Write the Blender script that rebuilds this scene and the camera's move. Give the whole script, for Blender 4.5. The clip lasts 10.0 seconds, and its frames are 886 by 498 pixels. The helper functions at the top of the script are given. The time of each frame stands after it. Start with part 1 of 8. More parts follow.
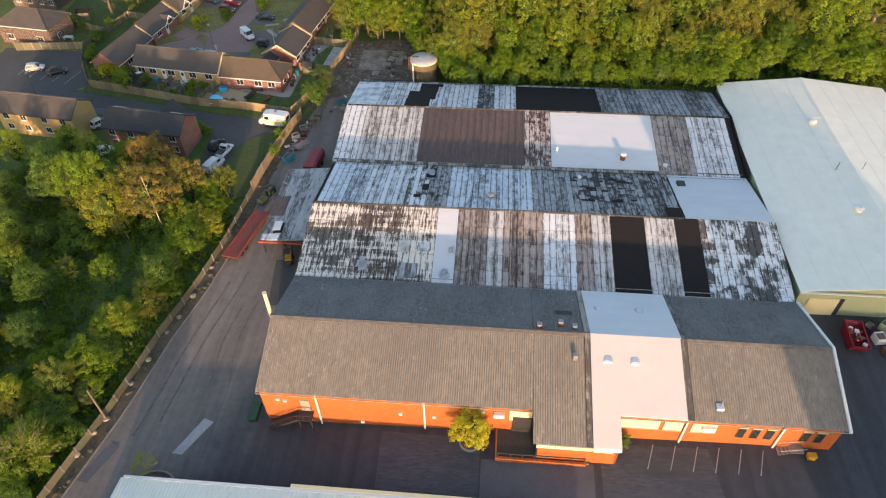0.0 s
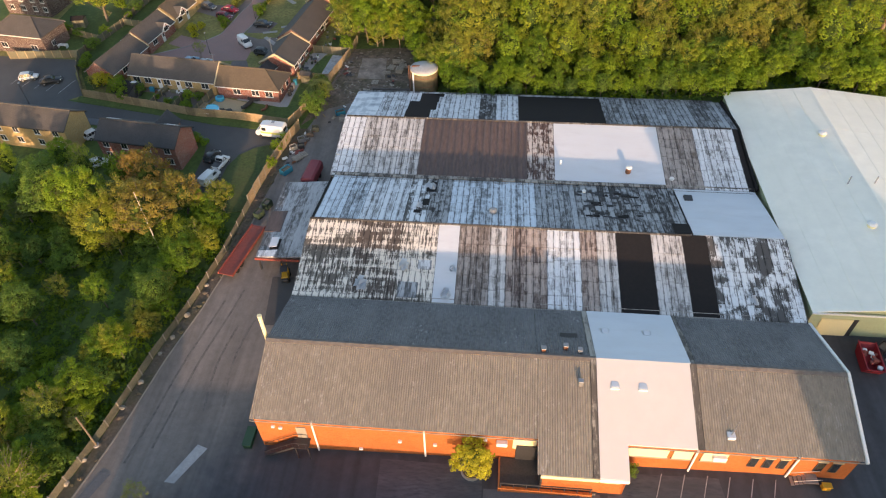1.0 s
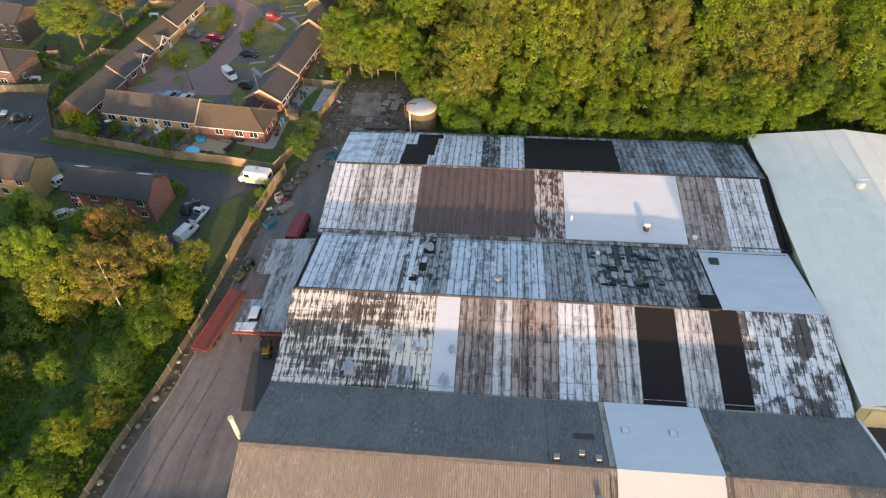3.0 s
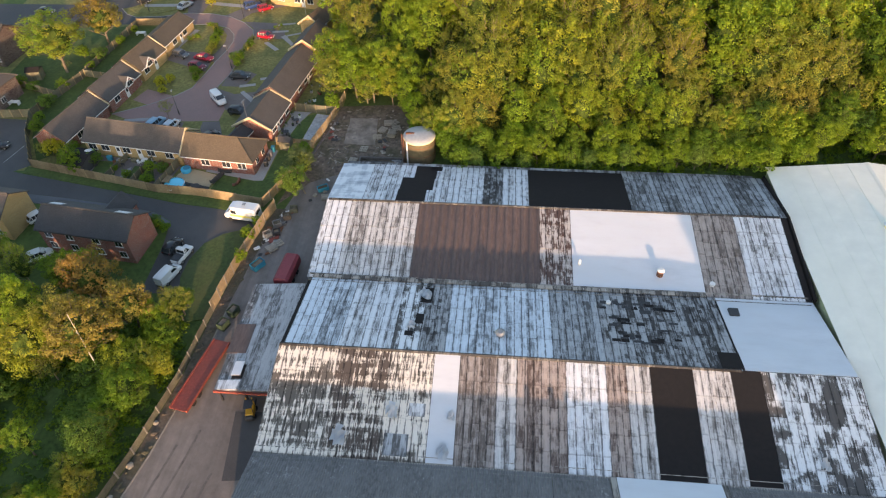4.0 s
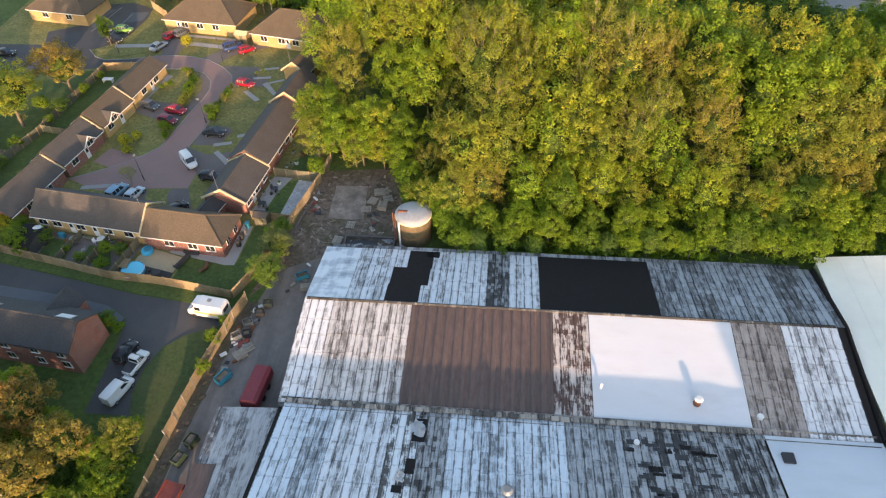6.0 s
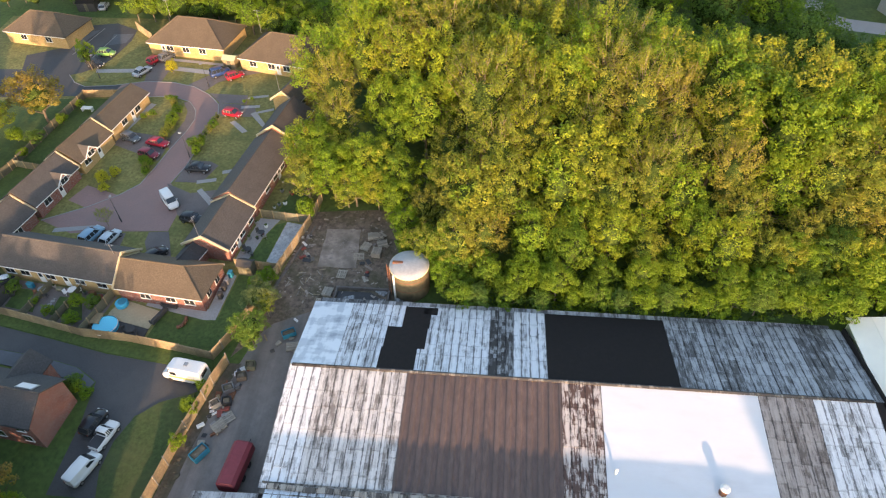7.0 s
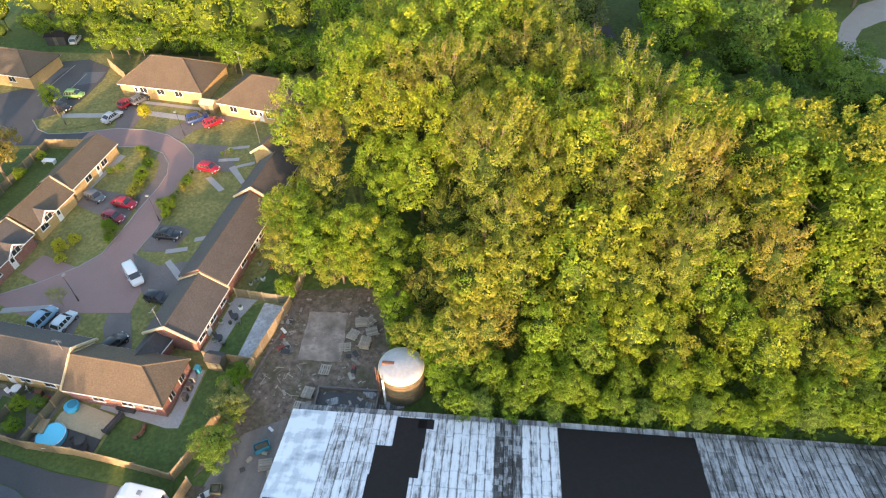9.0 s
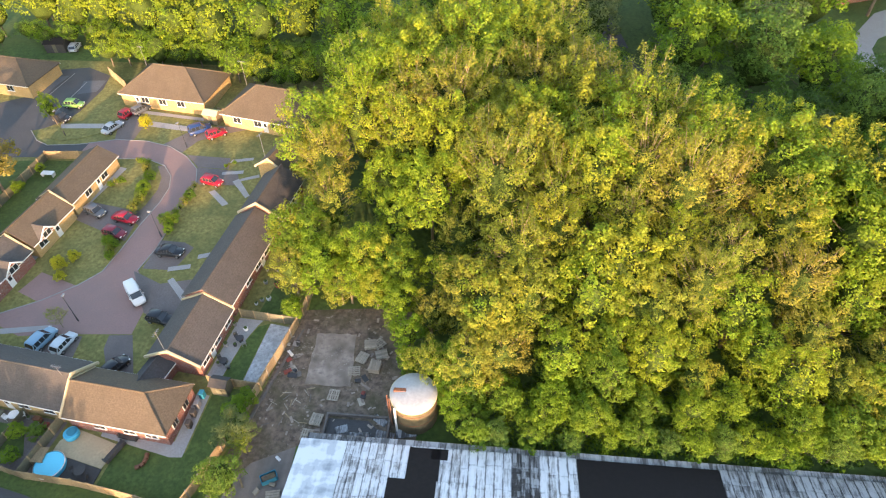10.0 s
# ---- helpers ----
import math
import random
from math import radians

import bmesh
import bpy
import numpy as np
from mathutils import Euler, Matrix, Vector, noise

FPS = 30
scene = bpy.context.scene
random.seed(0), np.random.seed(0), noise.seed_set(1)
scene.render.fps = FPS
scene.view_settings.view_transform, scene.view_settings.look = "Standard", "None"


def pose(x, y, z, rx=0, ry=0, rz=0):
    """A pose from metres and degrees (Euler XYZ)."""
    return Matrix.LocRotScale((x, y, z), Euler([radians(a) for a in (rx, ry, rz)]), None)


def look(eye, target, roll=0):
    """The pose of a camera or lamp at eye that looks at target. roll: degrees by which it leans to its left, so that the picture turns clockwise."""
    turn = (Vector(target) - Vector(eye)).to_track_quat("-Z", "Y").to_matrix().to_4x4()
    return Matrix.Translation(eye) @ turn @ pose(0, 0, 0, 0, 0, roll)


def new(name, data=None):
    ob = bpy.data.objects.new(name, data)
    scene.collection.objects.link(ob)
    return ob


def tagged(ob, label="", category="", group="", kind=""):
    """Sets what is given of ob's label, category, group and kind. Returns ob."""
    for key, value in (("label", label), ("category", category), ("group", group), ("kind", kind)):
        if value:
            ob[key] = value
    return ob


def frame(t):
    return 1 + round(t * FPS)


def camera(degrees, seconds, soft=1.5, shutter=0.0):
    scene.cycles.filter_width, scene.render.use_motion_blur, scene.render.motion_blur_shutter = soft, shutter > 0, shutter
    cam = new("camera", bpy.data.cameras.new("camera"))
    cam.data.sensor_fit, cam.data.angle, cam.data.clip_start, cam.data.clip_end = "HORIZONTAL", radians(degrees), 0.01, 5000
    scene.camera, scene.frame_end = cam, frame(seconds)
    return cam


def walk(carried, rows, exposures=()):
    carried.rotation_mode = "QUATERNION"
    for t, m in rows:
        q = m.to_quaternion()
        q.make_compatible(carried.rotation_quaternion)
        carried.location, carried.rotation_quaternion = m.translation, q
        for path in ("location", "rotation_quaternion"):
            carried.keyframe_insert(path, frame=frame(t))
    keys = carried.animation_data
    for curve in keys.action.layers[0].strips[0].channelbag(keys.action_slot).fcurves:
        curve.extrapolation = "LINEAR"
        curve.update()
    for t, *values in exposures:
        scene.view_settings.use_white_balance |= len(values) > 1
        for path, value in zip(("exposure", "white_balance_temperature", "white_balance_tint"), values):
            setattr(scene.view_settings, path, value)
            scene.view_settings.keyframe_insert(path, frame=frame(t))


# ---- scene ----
# camera: a drone that glides forward over the works at a steady height
cam = camera(69.22, 10.0, 1.15)
ROWS = [
    (0.0, 0.35, -0.63, 68.67, 5.66, -45.02, -1.14),
    (0.5, 0.28, 0.82, 68.62, 5.77, -45.00, -1.23),
    (1.0, 0.11, 2.82, 68.65, 5.82, -45.03, -1.30),
    (1.5, -0.07, 5.35, 68.61, 5.87, -45.02, -1.34),
    (2.0, -0.25, 8.45, 68.62, 5.93, -45.07, -1.43),
    (2.5, -0.44, 11.95, 68.59, 5.96, -45.05, -1.47),
    (4.0, -0.99, 24.58, 68.51, 6.21, -45.01, -1.69),
    (4.5, -1.25, 29.03, 68.49, 6.24, -44.95, -1.68),
    (5.0, -1.34, 33.85, 68.55, 6.44, -45.01, -1.79),
    (5.5, -1.57, 38.72, 68.65, 6.53, -45.08, -1.87),
    (7.0, -2.62, 53.41, 68.55, 6.53, -44.92, -1.80),
    (7.5, -2.84, 58.37, 68.65, 6.62, -44.94, -1.86),
    (8.0, -3.12, 62.80, 68.60, 6.62, -44.89, -1.80),
    (8.5, -3.42, 66.44, 68.56, 6.62, -44.90, -1.78),
    (9.0, -3.73, 69.11, 68.67, 6.58, -44.89, -1.68),
    (9.5, -4.49, 71.10, 68.65, 6.48, -44.89, -1.53),
    (10.0, -5.72, 72.57, 68.67, 6.44, -44.91, -1.49),
]


def heading(yaw, pitch):
    a, b = radians(yaw), radians(pitch)
    return Vector((-math.sin(a) * math.cos(b), math.cos(a) * math.cos(b), math.sin(b)))


EXPOSURES = [(t, e, 7000, 20) for t, e in ((0.0, 1.9), (2.5, 1.95), (4.5, 2.1), (5.5, 2.15), (7.5, 2.5), (8.5, 2.66), (9.0, 2.76), (10.0, 2.9))]
walk(cam, [(t, look((x, y, z), Vector((x, y, z)) + heading(yaw, pitch), roll)) for t, x, y, z, yaw, pitch, roll in ROWS],
     EXPOSURES)

# ---- light: a low evening sun behind the camera and a clear sky ----
SUN_AZ, SUN_EL = 169.0, 5.6   # degrees from +y towards +x, and above the horizon
world = bpy.data.worlds.new("evening_sky")
scene.world = world
world.use_nodes = True
wn = world.node_tree
sky = wn.nodes.new("ShaderNodeTexSky")
sky.sky_type, sky.sun_disc = "NISHITA", False
sky.sun_elevation, sky.sun_rotation = radians(SUN_EL), radians(SUN_AZ)
sky.air_density, sky.dust_density, sky.ozone_density = 1.0, 0.9, 1.5
wn.links.new(sky.outputs[0], wn.nodes["Background"].inputs[0])
wn.nodes["Background"].inputs[1].default_value = 0.15
sun = new("sun", bpy.data.lights.new("sun", "SUN"))
sun.data.energy, sun.data.angle, sun.data.color = 1.8, radians(0.6), (1.0, 0.70, 0.45)
to_sun = Vector((math.sin(radians(SUN_AZ)) * math.cos(radians(SUN_EL)), math.cos(radians(SUN_AZ)) * math.cos(radians(SUN_EL)), math.sin(radians(SUN_EL))))
sun.matrix_world = look((0, -200, 120), Vector((0, -200, 120)) - to_sun)


# ---- materials ----
def nodes_of(name):
    m = bpy.data.materials.new(name)
    m.use_nodes = True
    nt = m.node_tree
    return m, nt, nt.nodes["Principled BSDF"]


def put(nt, kind, **kw):
    n = nt.nodes.new(kind)
    for k, v in kw.items():
        if k in n.inputs:
            n.inputs[k].default_value = v
    return n


def coords(nt, scale=(1, 1, 1), rot=0.0, local=False):
    """World place, or the object's own, scaled."""
    if local:
        src = nt.nodes.new("ShaderNodeTexCoord").outputs["Object"]
    else:
        src = nt.nodes.new("ShaderNodeNewGeometry").outputs["Position"]
    mp = nt.nodes.new("ShaderNodeMapping")
    mp.inputs["Scale"].default_value = scale
    mp.inputs["Rotation"].default_value = (0, 0, radians(rot))
    nt.links.new(src, mp.inputs["Vector"])
    return mp.outputs["Vector"]


def noise_tex(nt, vec, scale, detail=4.0, rough=0.6):
    n = put(nt, "ShaderNodeTexNoise", Scale=scale, Detail=detail, Roughness=rough)
    nt.links.new(vec, n.inputs["Vector"])
    return n.outputs["Fac"]


def ramp(nt, fac, stops):
    r = nt.nodes.new("ShaderNodeValToRGB")
    r.color_ramp.elements.remove(r.color_ramp.elements[0])
    for n, (pos, col) in enumerate(stops):
        e = r.color_ramp.elements[0] if n == 0 else r.color_ramp.elements.new(pos)
        e.position = pos
        e.color = (*col, 1) if not isinstance(col, float) else (col, col, col, 1)
    nt.links.new(fac, r.inputs[0])
    return r.outputs[0]


def mix(nt, fac, a, b, how="MIX"):
    m = nt.nodes.new("ShaderNodeMix")
    m.data_type, m.blend_type = "RGBA", how
    for sock, v in ((m.inputs[0], fac), (m.inputs[6], a), (m.inputs[7], b)):
        if isinstance(v, (int, float)):
            sock.default_value = v
        elif isinstance(v, tuple):
            sock.default_value = (*v, 1)
        else:
            nt.links.new(v, sock)
    return m.outputs[2]


def arith(nt, op, a, b=None):
    m = nt.nodes.new("ShaderNodeMath")
    m.operation = op
    for sock, v in zip(m.inputs, (a, b)):
        if v is None:
            continue
        if isinstance(v, (int, float)):
            sock.default_value = v
        else:
            nt.links.new(v, sock)
    return m.outputs[0]


def bump(nt, bsdf, height, strength=0.3, dist=0.05):
    b = put(nt, "ShaderNodeBump", Strength=strength, Distance=dist)
    nt.links.new(height, b.inputs["Height"])
    nt.links.new(b.outputs[0], bsdf.inputs["Normal"])


def surface(name, col, rough=0.8, var=0.25, big=0.15, fine=6.0, metal=0.0, bumpy=0.2, tint=None, rnd=0.0, local=False, stretch=(1, 1, 1), rot=0.0, specks=None):
    """A worn surface: two scales of variation and a fine relief. tint: colour of its large stains; rnd: how much object and object differ."""
    m, nt, b = nodes_of(name)
    v = coords(nt, stretch, rot, local)
    f1, f2 = noise_tex(nt, v, fine, 5), noise_tex(nt, v, big, 4, 0.65)
    dark = tuple(c * (1 - var) for c in col)
    lite = tuple(min(1, c * (1 + var)) for c in col)
    c = ramp(nt, f1, [(0.3, dark), (0.7, lite)])
    c = mix(nt, ramp(nt, f2, [(0.42, 0.0), (0.68, 0.75)]), c, tint or tuple(x * (1 - 0.6 * var) for x in col))
    if specks:
        thin = arith(nt, "ADD", noise_tex(nt, v, 2.6, 6, 0.8), arith(nt, "MULTIPLY", arith(nt, "SUBTRACT", noise_tex(nt, v, 0.22, 3), 0.5), 0.35))
        c = mix(nt, ramp(nt, thin, [(0.60, 0.0), (0.68, 0.85)]), c, specks)
    if rnd:
        r = nt.nodes.new("ShaderNodeObjectInfo").outputs["Random"]
        c = mix(nt, 1.0, c, ramp(nt, r, [(0.0, 1 - rnd), (1.0, 1.0)]), "MULTIPLY")
    nt.links.new(c, b.inputs["Base Color"])
    b.inputs["Roughness"].default_value, b.inputs["Metallic"].default_value = rough, metal
    bump(nt, b, f1, bumpy, 0.04)
    return m


def plain(name, col, rough=0.5, metal=0.0, spec=0.5, var=0.08):
    m, nt, b = nodes_of(name)
    f = noise_tex(nt, coords(nt, local=True), 9.0, 3)
    nt.links.new(ramp(nt, f, [(0.3, tuple(c * (1 - var) for c in col)), (0.7, tuple(min(1, c * (1 + var)) for c in col))]), b.inputs["Base Color"])
    b.inputs["Roughness"].default_value, b.inputs["Metallic"].default_value, b.inputs["Specular IOR Level"].default_value = rough, metal, spec
    return m


def weathered(name, lite, dark, cover, sharp=1.0, own=0.14, cell=0.11, column=0.2, streak=0.75, blotch=0.3, bands=0.0, joint=0.36):
    """Old fibre-cement sheets and slates: bleached where the coat holds, grimy where it has gone. Tone differs from column to column, sheet to sheet and slate to slate;
    grime runs down the slope in streaks and sits in uneven dark joints. cover: how much of the pale coat is left; sharp: how hard the flaked edges are; bands: how far the coat survives in strips across the slope."""
    m, nt, b = nodes_of(name)
    w = coords(nt)
    blot, fine = noise_tex(nt, w, 0.4, 4, 0.6), noise_tex(nt, w, 6.0, 5, 0.7)
    strk = noise_tex(nt, coords(nt, (1.0, 0.13, 0.13)), 4.6, 5, 0.68)
    band = noise_tex(nt, coords(nt, (0.12, 1.0, 1.0)), 0.62, 3, 0.6)
    sep = nt.nodes.new("ShaderNodeSeparateXYZ")
    nt.links.new(w, sep.inputs[0])

    def white(dims, *socks):
        n = nt.nodes.new("ShaderNodeTexWhiteNoise")
        n.noise_dimensions = dims
        if dims == "1D":
            nt.links.new(socks[0], n.inputs["W"])
        else:
            c = nt.nodes.new("ShaderNodeCombineXYZ")
            for k, q in enumerate(socks):
                nt.links.new(q, c.inputs[k])
            nt.links.new(c.outputs[0], n.inputs["Vector"])
        return n.outputs["Value"]
    batch = white("1D", arith(nt, "FLOOR", arith(nt, "DIVIDE", sep.outputs[0], 0.88)))
    half = arith(nt, "FLOOR", arith(nt, "DIVIDE", sep.outputs[0], 0.44))
    row = arith(nt, "FLOOR", arith(nt, "ADD", arith(nt, "DIVIDE", sep.outputs[1], 0.66), white("1D", half)))
    slate = white("2D", half, row)
    info = nt.nodes.new("ShaderNodeObjectInfo").outputs["Random"]
    k = 0.5
    for v, f in ((blot, blotch), (strk, streak), (fine, 0.2), (band, bands), (batch, column), (slate, cell), (info, own)):
        k = arith(nt, "ADD", arith(nt, "MULTIPLY", arith(nt, "SUBTRACT", v, 0.5), f), k)
    edge = 0.5 + (0.5 - cover) * 0.36
    mid = tuple(0.5 * p + 0.5 * q for p, q in zip(lite, dark))
    g = 0.9 / sharp
    c = ramp(nt, k, [(edge - 0.15 * g, dark), (edge - 0.02 * g, mid), (edge + 0.05 * g, tuple(x * 0.84 for x in lite)), (edge + 0.18 * g, lite)])
    # grime caught along the joints, here thick, there gone
    gen = nt.nodes.new("ShaderNodeTexCoord").outputs["Generated"]
    sg = nt.nodes.new("ShaderNodeSeparateXYZ")
    nt.links.new(gen, sg.inputs[0])
    side = arith(nt, "MINIMUM", sg.outputs[0], arith(nt, "SUBTRACT", 1.0, sg.outputs[0]))
    rag = arith(nt, "MULTIPLY", arith(nt, "SUBTRACT", noise_tex(nt, coords(nt, (1.0, 0.5, 0.5)), 2.2, 4, 0.7), 0.53), 0.5)
    c = mix(nt, 1.0, c, ramp(nt, arith(nt, "ADD", side, rag), [(0.02, joint), (0.09, 1.0)]), "MULTIPLY")
    lap = arith(nt, "ADD", sg.outputs[1], arith(nt, "MULTIPLY", rag, 0.6))
    c = mix(nt, 1.0, c, ramp(nt, lap, [(0.012, 0.74), (0.045, 1.0)]), "MULTIPLY")
    nt.links.new(c, b.inputs["Base Color"])
    b.inputs["Roughness"].default_value = 0.85
    bump(nt, b, strk, 0.3, 0.04)
    return m


def brushed_coat(name, col, under):
    """A roof coating rolled on in overlapping broad strokes, thin in places."""
    m, nt, b = nodes_of(name)
    w = coords(nt)
    f = noise_tex(nt, coords(nt, (0.4, 1.0, 1.0)), 0.7, 2, 0.5)
    e = noise_tex(nt, coords(nt, (1.0, 0.22, 1.0)), 1.1, 2, 0.5)
    fine = noise_tex(nt, w, 5.0, 4)
    k = arith(nt, "ADD", arith(nt, "MULTIPLY", f, 0.6), arith(nt, "MULTIPLY", e, 0.4))
    k = arith(nt, "ADD", k, arith(nt, "MULTIPLY", arith(nt, "SUBTRACT", fine, 0.5), 0.05))
    mid = tuple(0.5 * (p + q) for p, q in zip(col, under))
    c = ramp(nt, k, [(0.36, under), (0.43, mid), (0.47, mid), (0.49, tuple(0.25 * p + 0.75 * q for p, q in zip(under, col))), (0.54, col)])
    nt.links.new(c, b.inputs["Base Color"])
    b.inputs["Roughness"].default_value = 0.6
    return m


def graded_asphalt(name, dark, pale):
    """Old yard asphalt with tyre streaks and stains; its worn pale-to-dark blend also carries sun and shade."""
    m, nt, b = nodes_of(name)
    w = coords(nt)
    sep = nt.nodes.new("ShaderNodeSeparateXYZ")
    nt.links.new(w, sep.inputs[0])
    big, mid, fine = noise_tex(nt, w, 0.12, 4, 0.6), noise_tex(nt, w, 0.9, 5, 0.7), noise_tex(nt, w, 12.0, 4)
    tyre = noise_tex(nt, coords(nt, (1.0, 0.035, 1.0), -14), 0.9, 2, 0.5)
    # blend by place: paler and browner for the sunlit drive, dark for the shaded yard
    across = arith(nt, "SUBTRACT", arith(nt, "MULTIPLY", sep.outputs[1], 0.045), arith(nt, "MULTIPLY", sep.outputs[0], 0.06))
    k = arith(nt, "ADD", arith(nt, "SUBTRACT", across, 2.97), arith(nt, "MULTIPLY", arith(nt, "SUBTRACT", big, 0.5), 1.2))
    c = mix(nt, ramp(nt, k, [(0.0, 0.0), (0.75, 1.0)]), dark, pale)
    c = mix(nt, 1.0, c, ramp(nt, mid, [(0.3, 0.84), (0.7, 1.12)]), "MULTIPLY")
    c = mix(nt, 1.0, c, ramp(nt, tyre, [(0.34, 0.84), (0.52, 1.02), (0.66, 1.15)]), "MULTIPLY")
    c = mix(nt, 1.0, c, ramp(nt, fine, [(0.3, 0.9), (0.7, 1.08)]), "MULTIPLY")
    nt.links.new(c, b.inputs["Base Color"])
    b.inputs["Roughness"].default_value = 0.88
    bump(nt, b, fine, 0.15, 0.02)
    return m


def leaves(name, stops, through_light=0.45, bright=1.08):
    """Foliage: each tree has its own green, each spray and each leaf its own shade; thin enough to let light through."""
    m, nt, b = nodes_of(name)
    info = nt.nodes.new("ShaderNodeObjectInfo").outputs["Random"]
    isle = nt.nodes.new("ShaderNodeNewGeometry").outputs["Random Per Island"]
    w = coords(nt)
    patch, spray = noise_tex(nt, w, 0.16, 3), noise_tex(nt, w, 0.85, 2)
    k = arith(nt, "ADD", info, arith(nt, "MULTIPLY", arith(nt, "SUBTRACT", patch, 0.5), 1.2))
    c = ramp(nt, arith(nt, "ADD", k, arith(nt, "MULTIPLY", arith(nt, "SUBTRACT", spray, 0.5), 0.7)), stops)
    c = mix(nt, 1.0, c, ramp(nt, spray, [(0.34, 0.78 * bright), (0.66, 1.14 * bright)]), "MULTIPLY")
    c = mix(nt, 1.0, c, ramp(nt, isle, [(0.0, 0.80), (1.0, 1.2)]), "MULTIPLY")
    nt.links.new(c, b.inputs["Base Color"])
    b.inputs["Roughness"].default_value, b.inputs["Specular IOR Level"].default_value = 0.6, 0.25
    t = nt.nodes.new("ShaderNodeBsdfTranslucent")
    nt.links.new(mix(nt, 1.0, c, (1.0, 1.0, 0.45), "MULTIPLY"), t.inputs[0])
    s = put(nt, "ShaderNodeMixShader", Fac=through_light)
    nt.links.new(b.outputs[0], s.inputs[1])
    nt.links.new(t.outputs[0], s.inputs[2])
    nt.links.new(s.outputs[0], nt.nodes["Material Output"].inputs[0])
    return m


def brick(name, col, mortar=(0.35, 0.3, 0.26), rot=0.0, local=True, var=0.35):
    """Brickwork: courses 75 mm high; walls along local x and y alike."""
    m, nt, b = nodes_of(name)
    v = coords(nt, local=local)
    sep = nt.nodes.new("ShaderNodeSeparateXYZ")
    nt.links.new(v, sep.inputs[0])
    comb = nt.nodes.new("ShaderNodeCombineXYZ")
    nt.links.new(arith(nt, "ADD", sep.outputs[0], sep.outputs[1]), comb.inputs[0])
    nt.links.new(sep.outputs[2], comb.inputs[1])
    t = put(nt, "ShaderNodeTexBrick", Scale=1.0)
    t.inputs["Brick Width"].default_value, t.inputs["Row Height"].default_value, t.inputs["Mortar Size"].default_value = 0.225, 0.075, 0.008
    t.inputs["Color1"].default_value = (*col, 1)
    t.inputs["Color2"].default_value = (*(c * (1 - var) for c in col), 1)
    t.inputs["Mortar"].default_value = (*mortar, 1)
    nt.links.new(comb.outputs[0], t.inputs["Vector"])
    c = mix(nt, ramp(nt, noise_tex(nt, v, 0.5, 4), [(0.45, 0.0), (0.75, 0.5)]), t.outputs[0], tuple(x * 0.6 for x in col))
    nt.links.new(c, b.inputs["Base Color"])
    b.inputs["Roughness"].default_value = 0.88
    return m


def roof_tiles(name, col, var=0.25, course=0.3):
    """Small plain tiles in courses, with lichen and weather."""
    m, nt, b = nodes_of(name)
    v = coords(nt, local=True)
    sep = nt.nodes.new("ShaderNodeSeparateXYZ")
    nt.links.new(v, sep.inputs[0])
    saw = arith(nt, "FRACT", arith(nt, "DIVIDE", sep.outputs[2], course * 0.45))
    f1, f2 = noise_tex(nt, v, 5.0, 4), noise_tex(nt, v, 0.4, 4)
    c = ramp(nt, f1, [(0.3, tuple(x * (1 - var) for x in col)), (0.7, tuple(x * (1 + var) for x in col))])
    c = mix(nt, ramp(nt, f2, [(0.45, 0.0), (0.7, 0.6)]), c, tuple(x * 0.72 for x in col))
    c = mix(nt, 1.0, c, ramp(nt, saw, [(0.0, 0.86), (0.25, 1.0)]), "MULTIPLY")
    nt.links.new(c, b.inputs["Base Color"])
    b.inputs["Roughness"].default_value = 0.85
    bump(nt, b, saw, 0.3, 0.02)
    return m


M = {}
M["asphalt"] = surface("asphalt", (0.075, 0.073, 0.073), 0.9, 0.25, 0.12, 9.0, tint=(0.10, 0.097, 0.092))
M["asphalt_yard"] = graded_asphalt("asphalt_yard", (0.058, 0.062, 0.070), (0.205, 0.178, 0.158))
M["tyre_mark"] = surface("tyre_mark", (0.135, 0.12, 0.11), 0.9, 0.4, 0.8, 2.5, tint=(0.19, 0.165, 0.147))
M["asphalt_scuffed"] = surface("asphalt_scuffed", (0.088, 0.094, 0.105), 0.88, 0.35, 0.5, 4.0, tint=(0.058, 0.062, 0.07), stretch=(0.25, 1, 1), rot=10)
M["concrete_patch"] = surface("concrete_patch", (0.40, 0.395, 0.39), 0.9, 0.15, 0.6, 5.0, tint=(0.31, 0.305, 0.3))
M["asphalt_pale"] = surface("asphalt_pale", (0.125, 0.13, 0.14), 0.9, 0.2, 0.3, 8.0, tint=(0.095, 0.098, 0.105))
M["blockpave"] = surface("blockpave", (0.31, 0.19, 0.165), 0.9, 0.2, 0.15, 10.0, tint=(0.25, 0.17, 0.15))
M["drive"] = surface("drive", (0.18, 0.147, 0.132), 0.9, 0.22, 0.2, 6.0, tint=(0.13, 0.11, 0.1))
M["path"] = surface("path", (0.36, 0.34, 0.32), 0.9, 0.18, 0.4, 6.0)
M["kerb"] = surface("kerb", (0.31, 0.29, 0.27), 0.9, 0.15, 0.5, 6.0)
M["marking"] = surface("marking", (0.42, 0.42, 0.41), 0.8, 0.3, 1.2, 8.0, tint=(0.2, 0.2, 0.2))
M["grass"] = surface("grass", (0.055, 0.085, 0.022), 0.95, 0.35, 0.18, 2.2, bumpy=0.8, tint=(0.09, 0.10, 0.035))
M["lawn"] = surface("lawn", (0.080, 0.118, 0.026), 0.95, 0.35, 0.45, 2.2, bumpy=0.7, tint=(0.05, 0.082, 0.018))
M["lawn_dry"] = surface("lawn_dry", (0.225, 0.202, 0.062), 0.95, 0.4, 0.3, 2.0, bumpy=0.7, tint=(0.115, 0.125, 0.036))
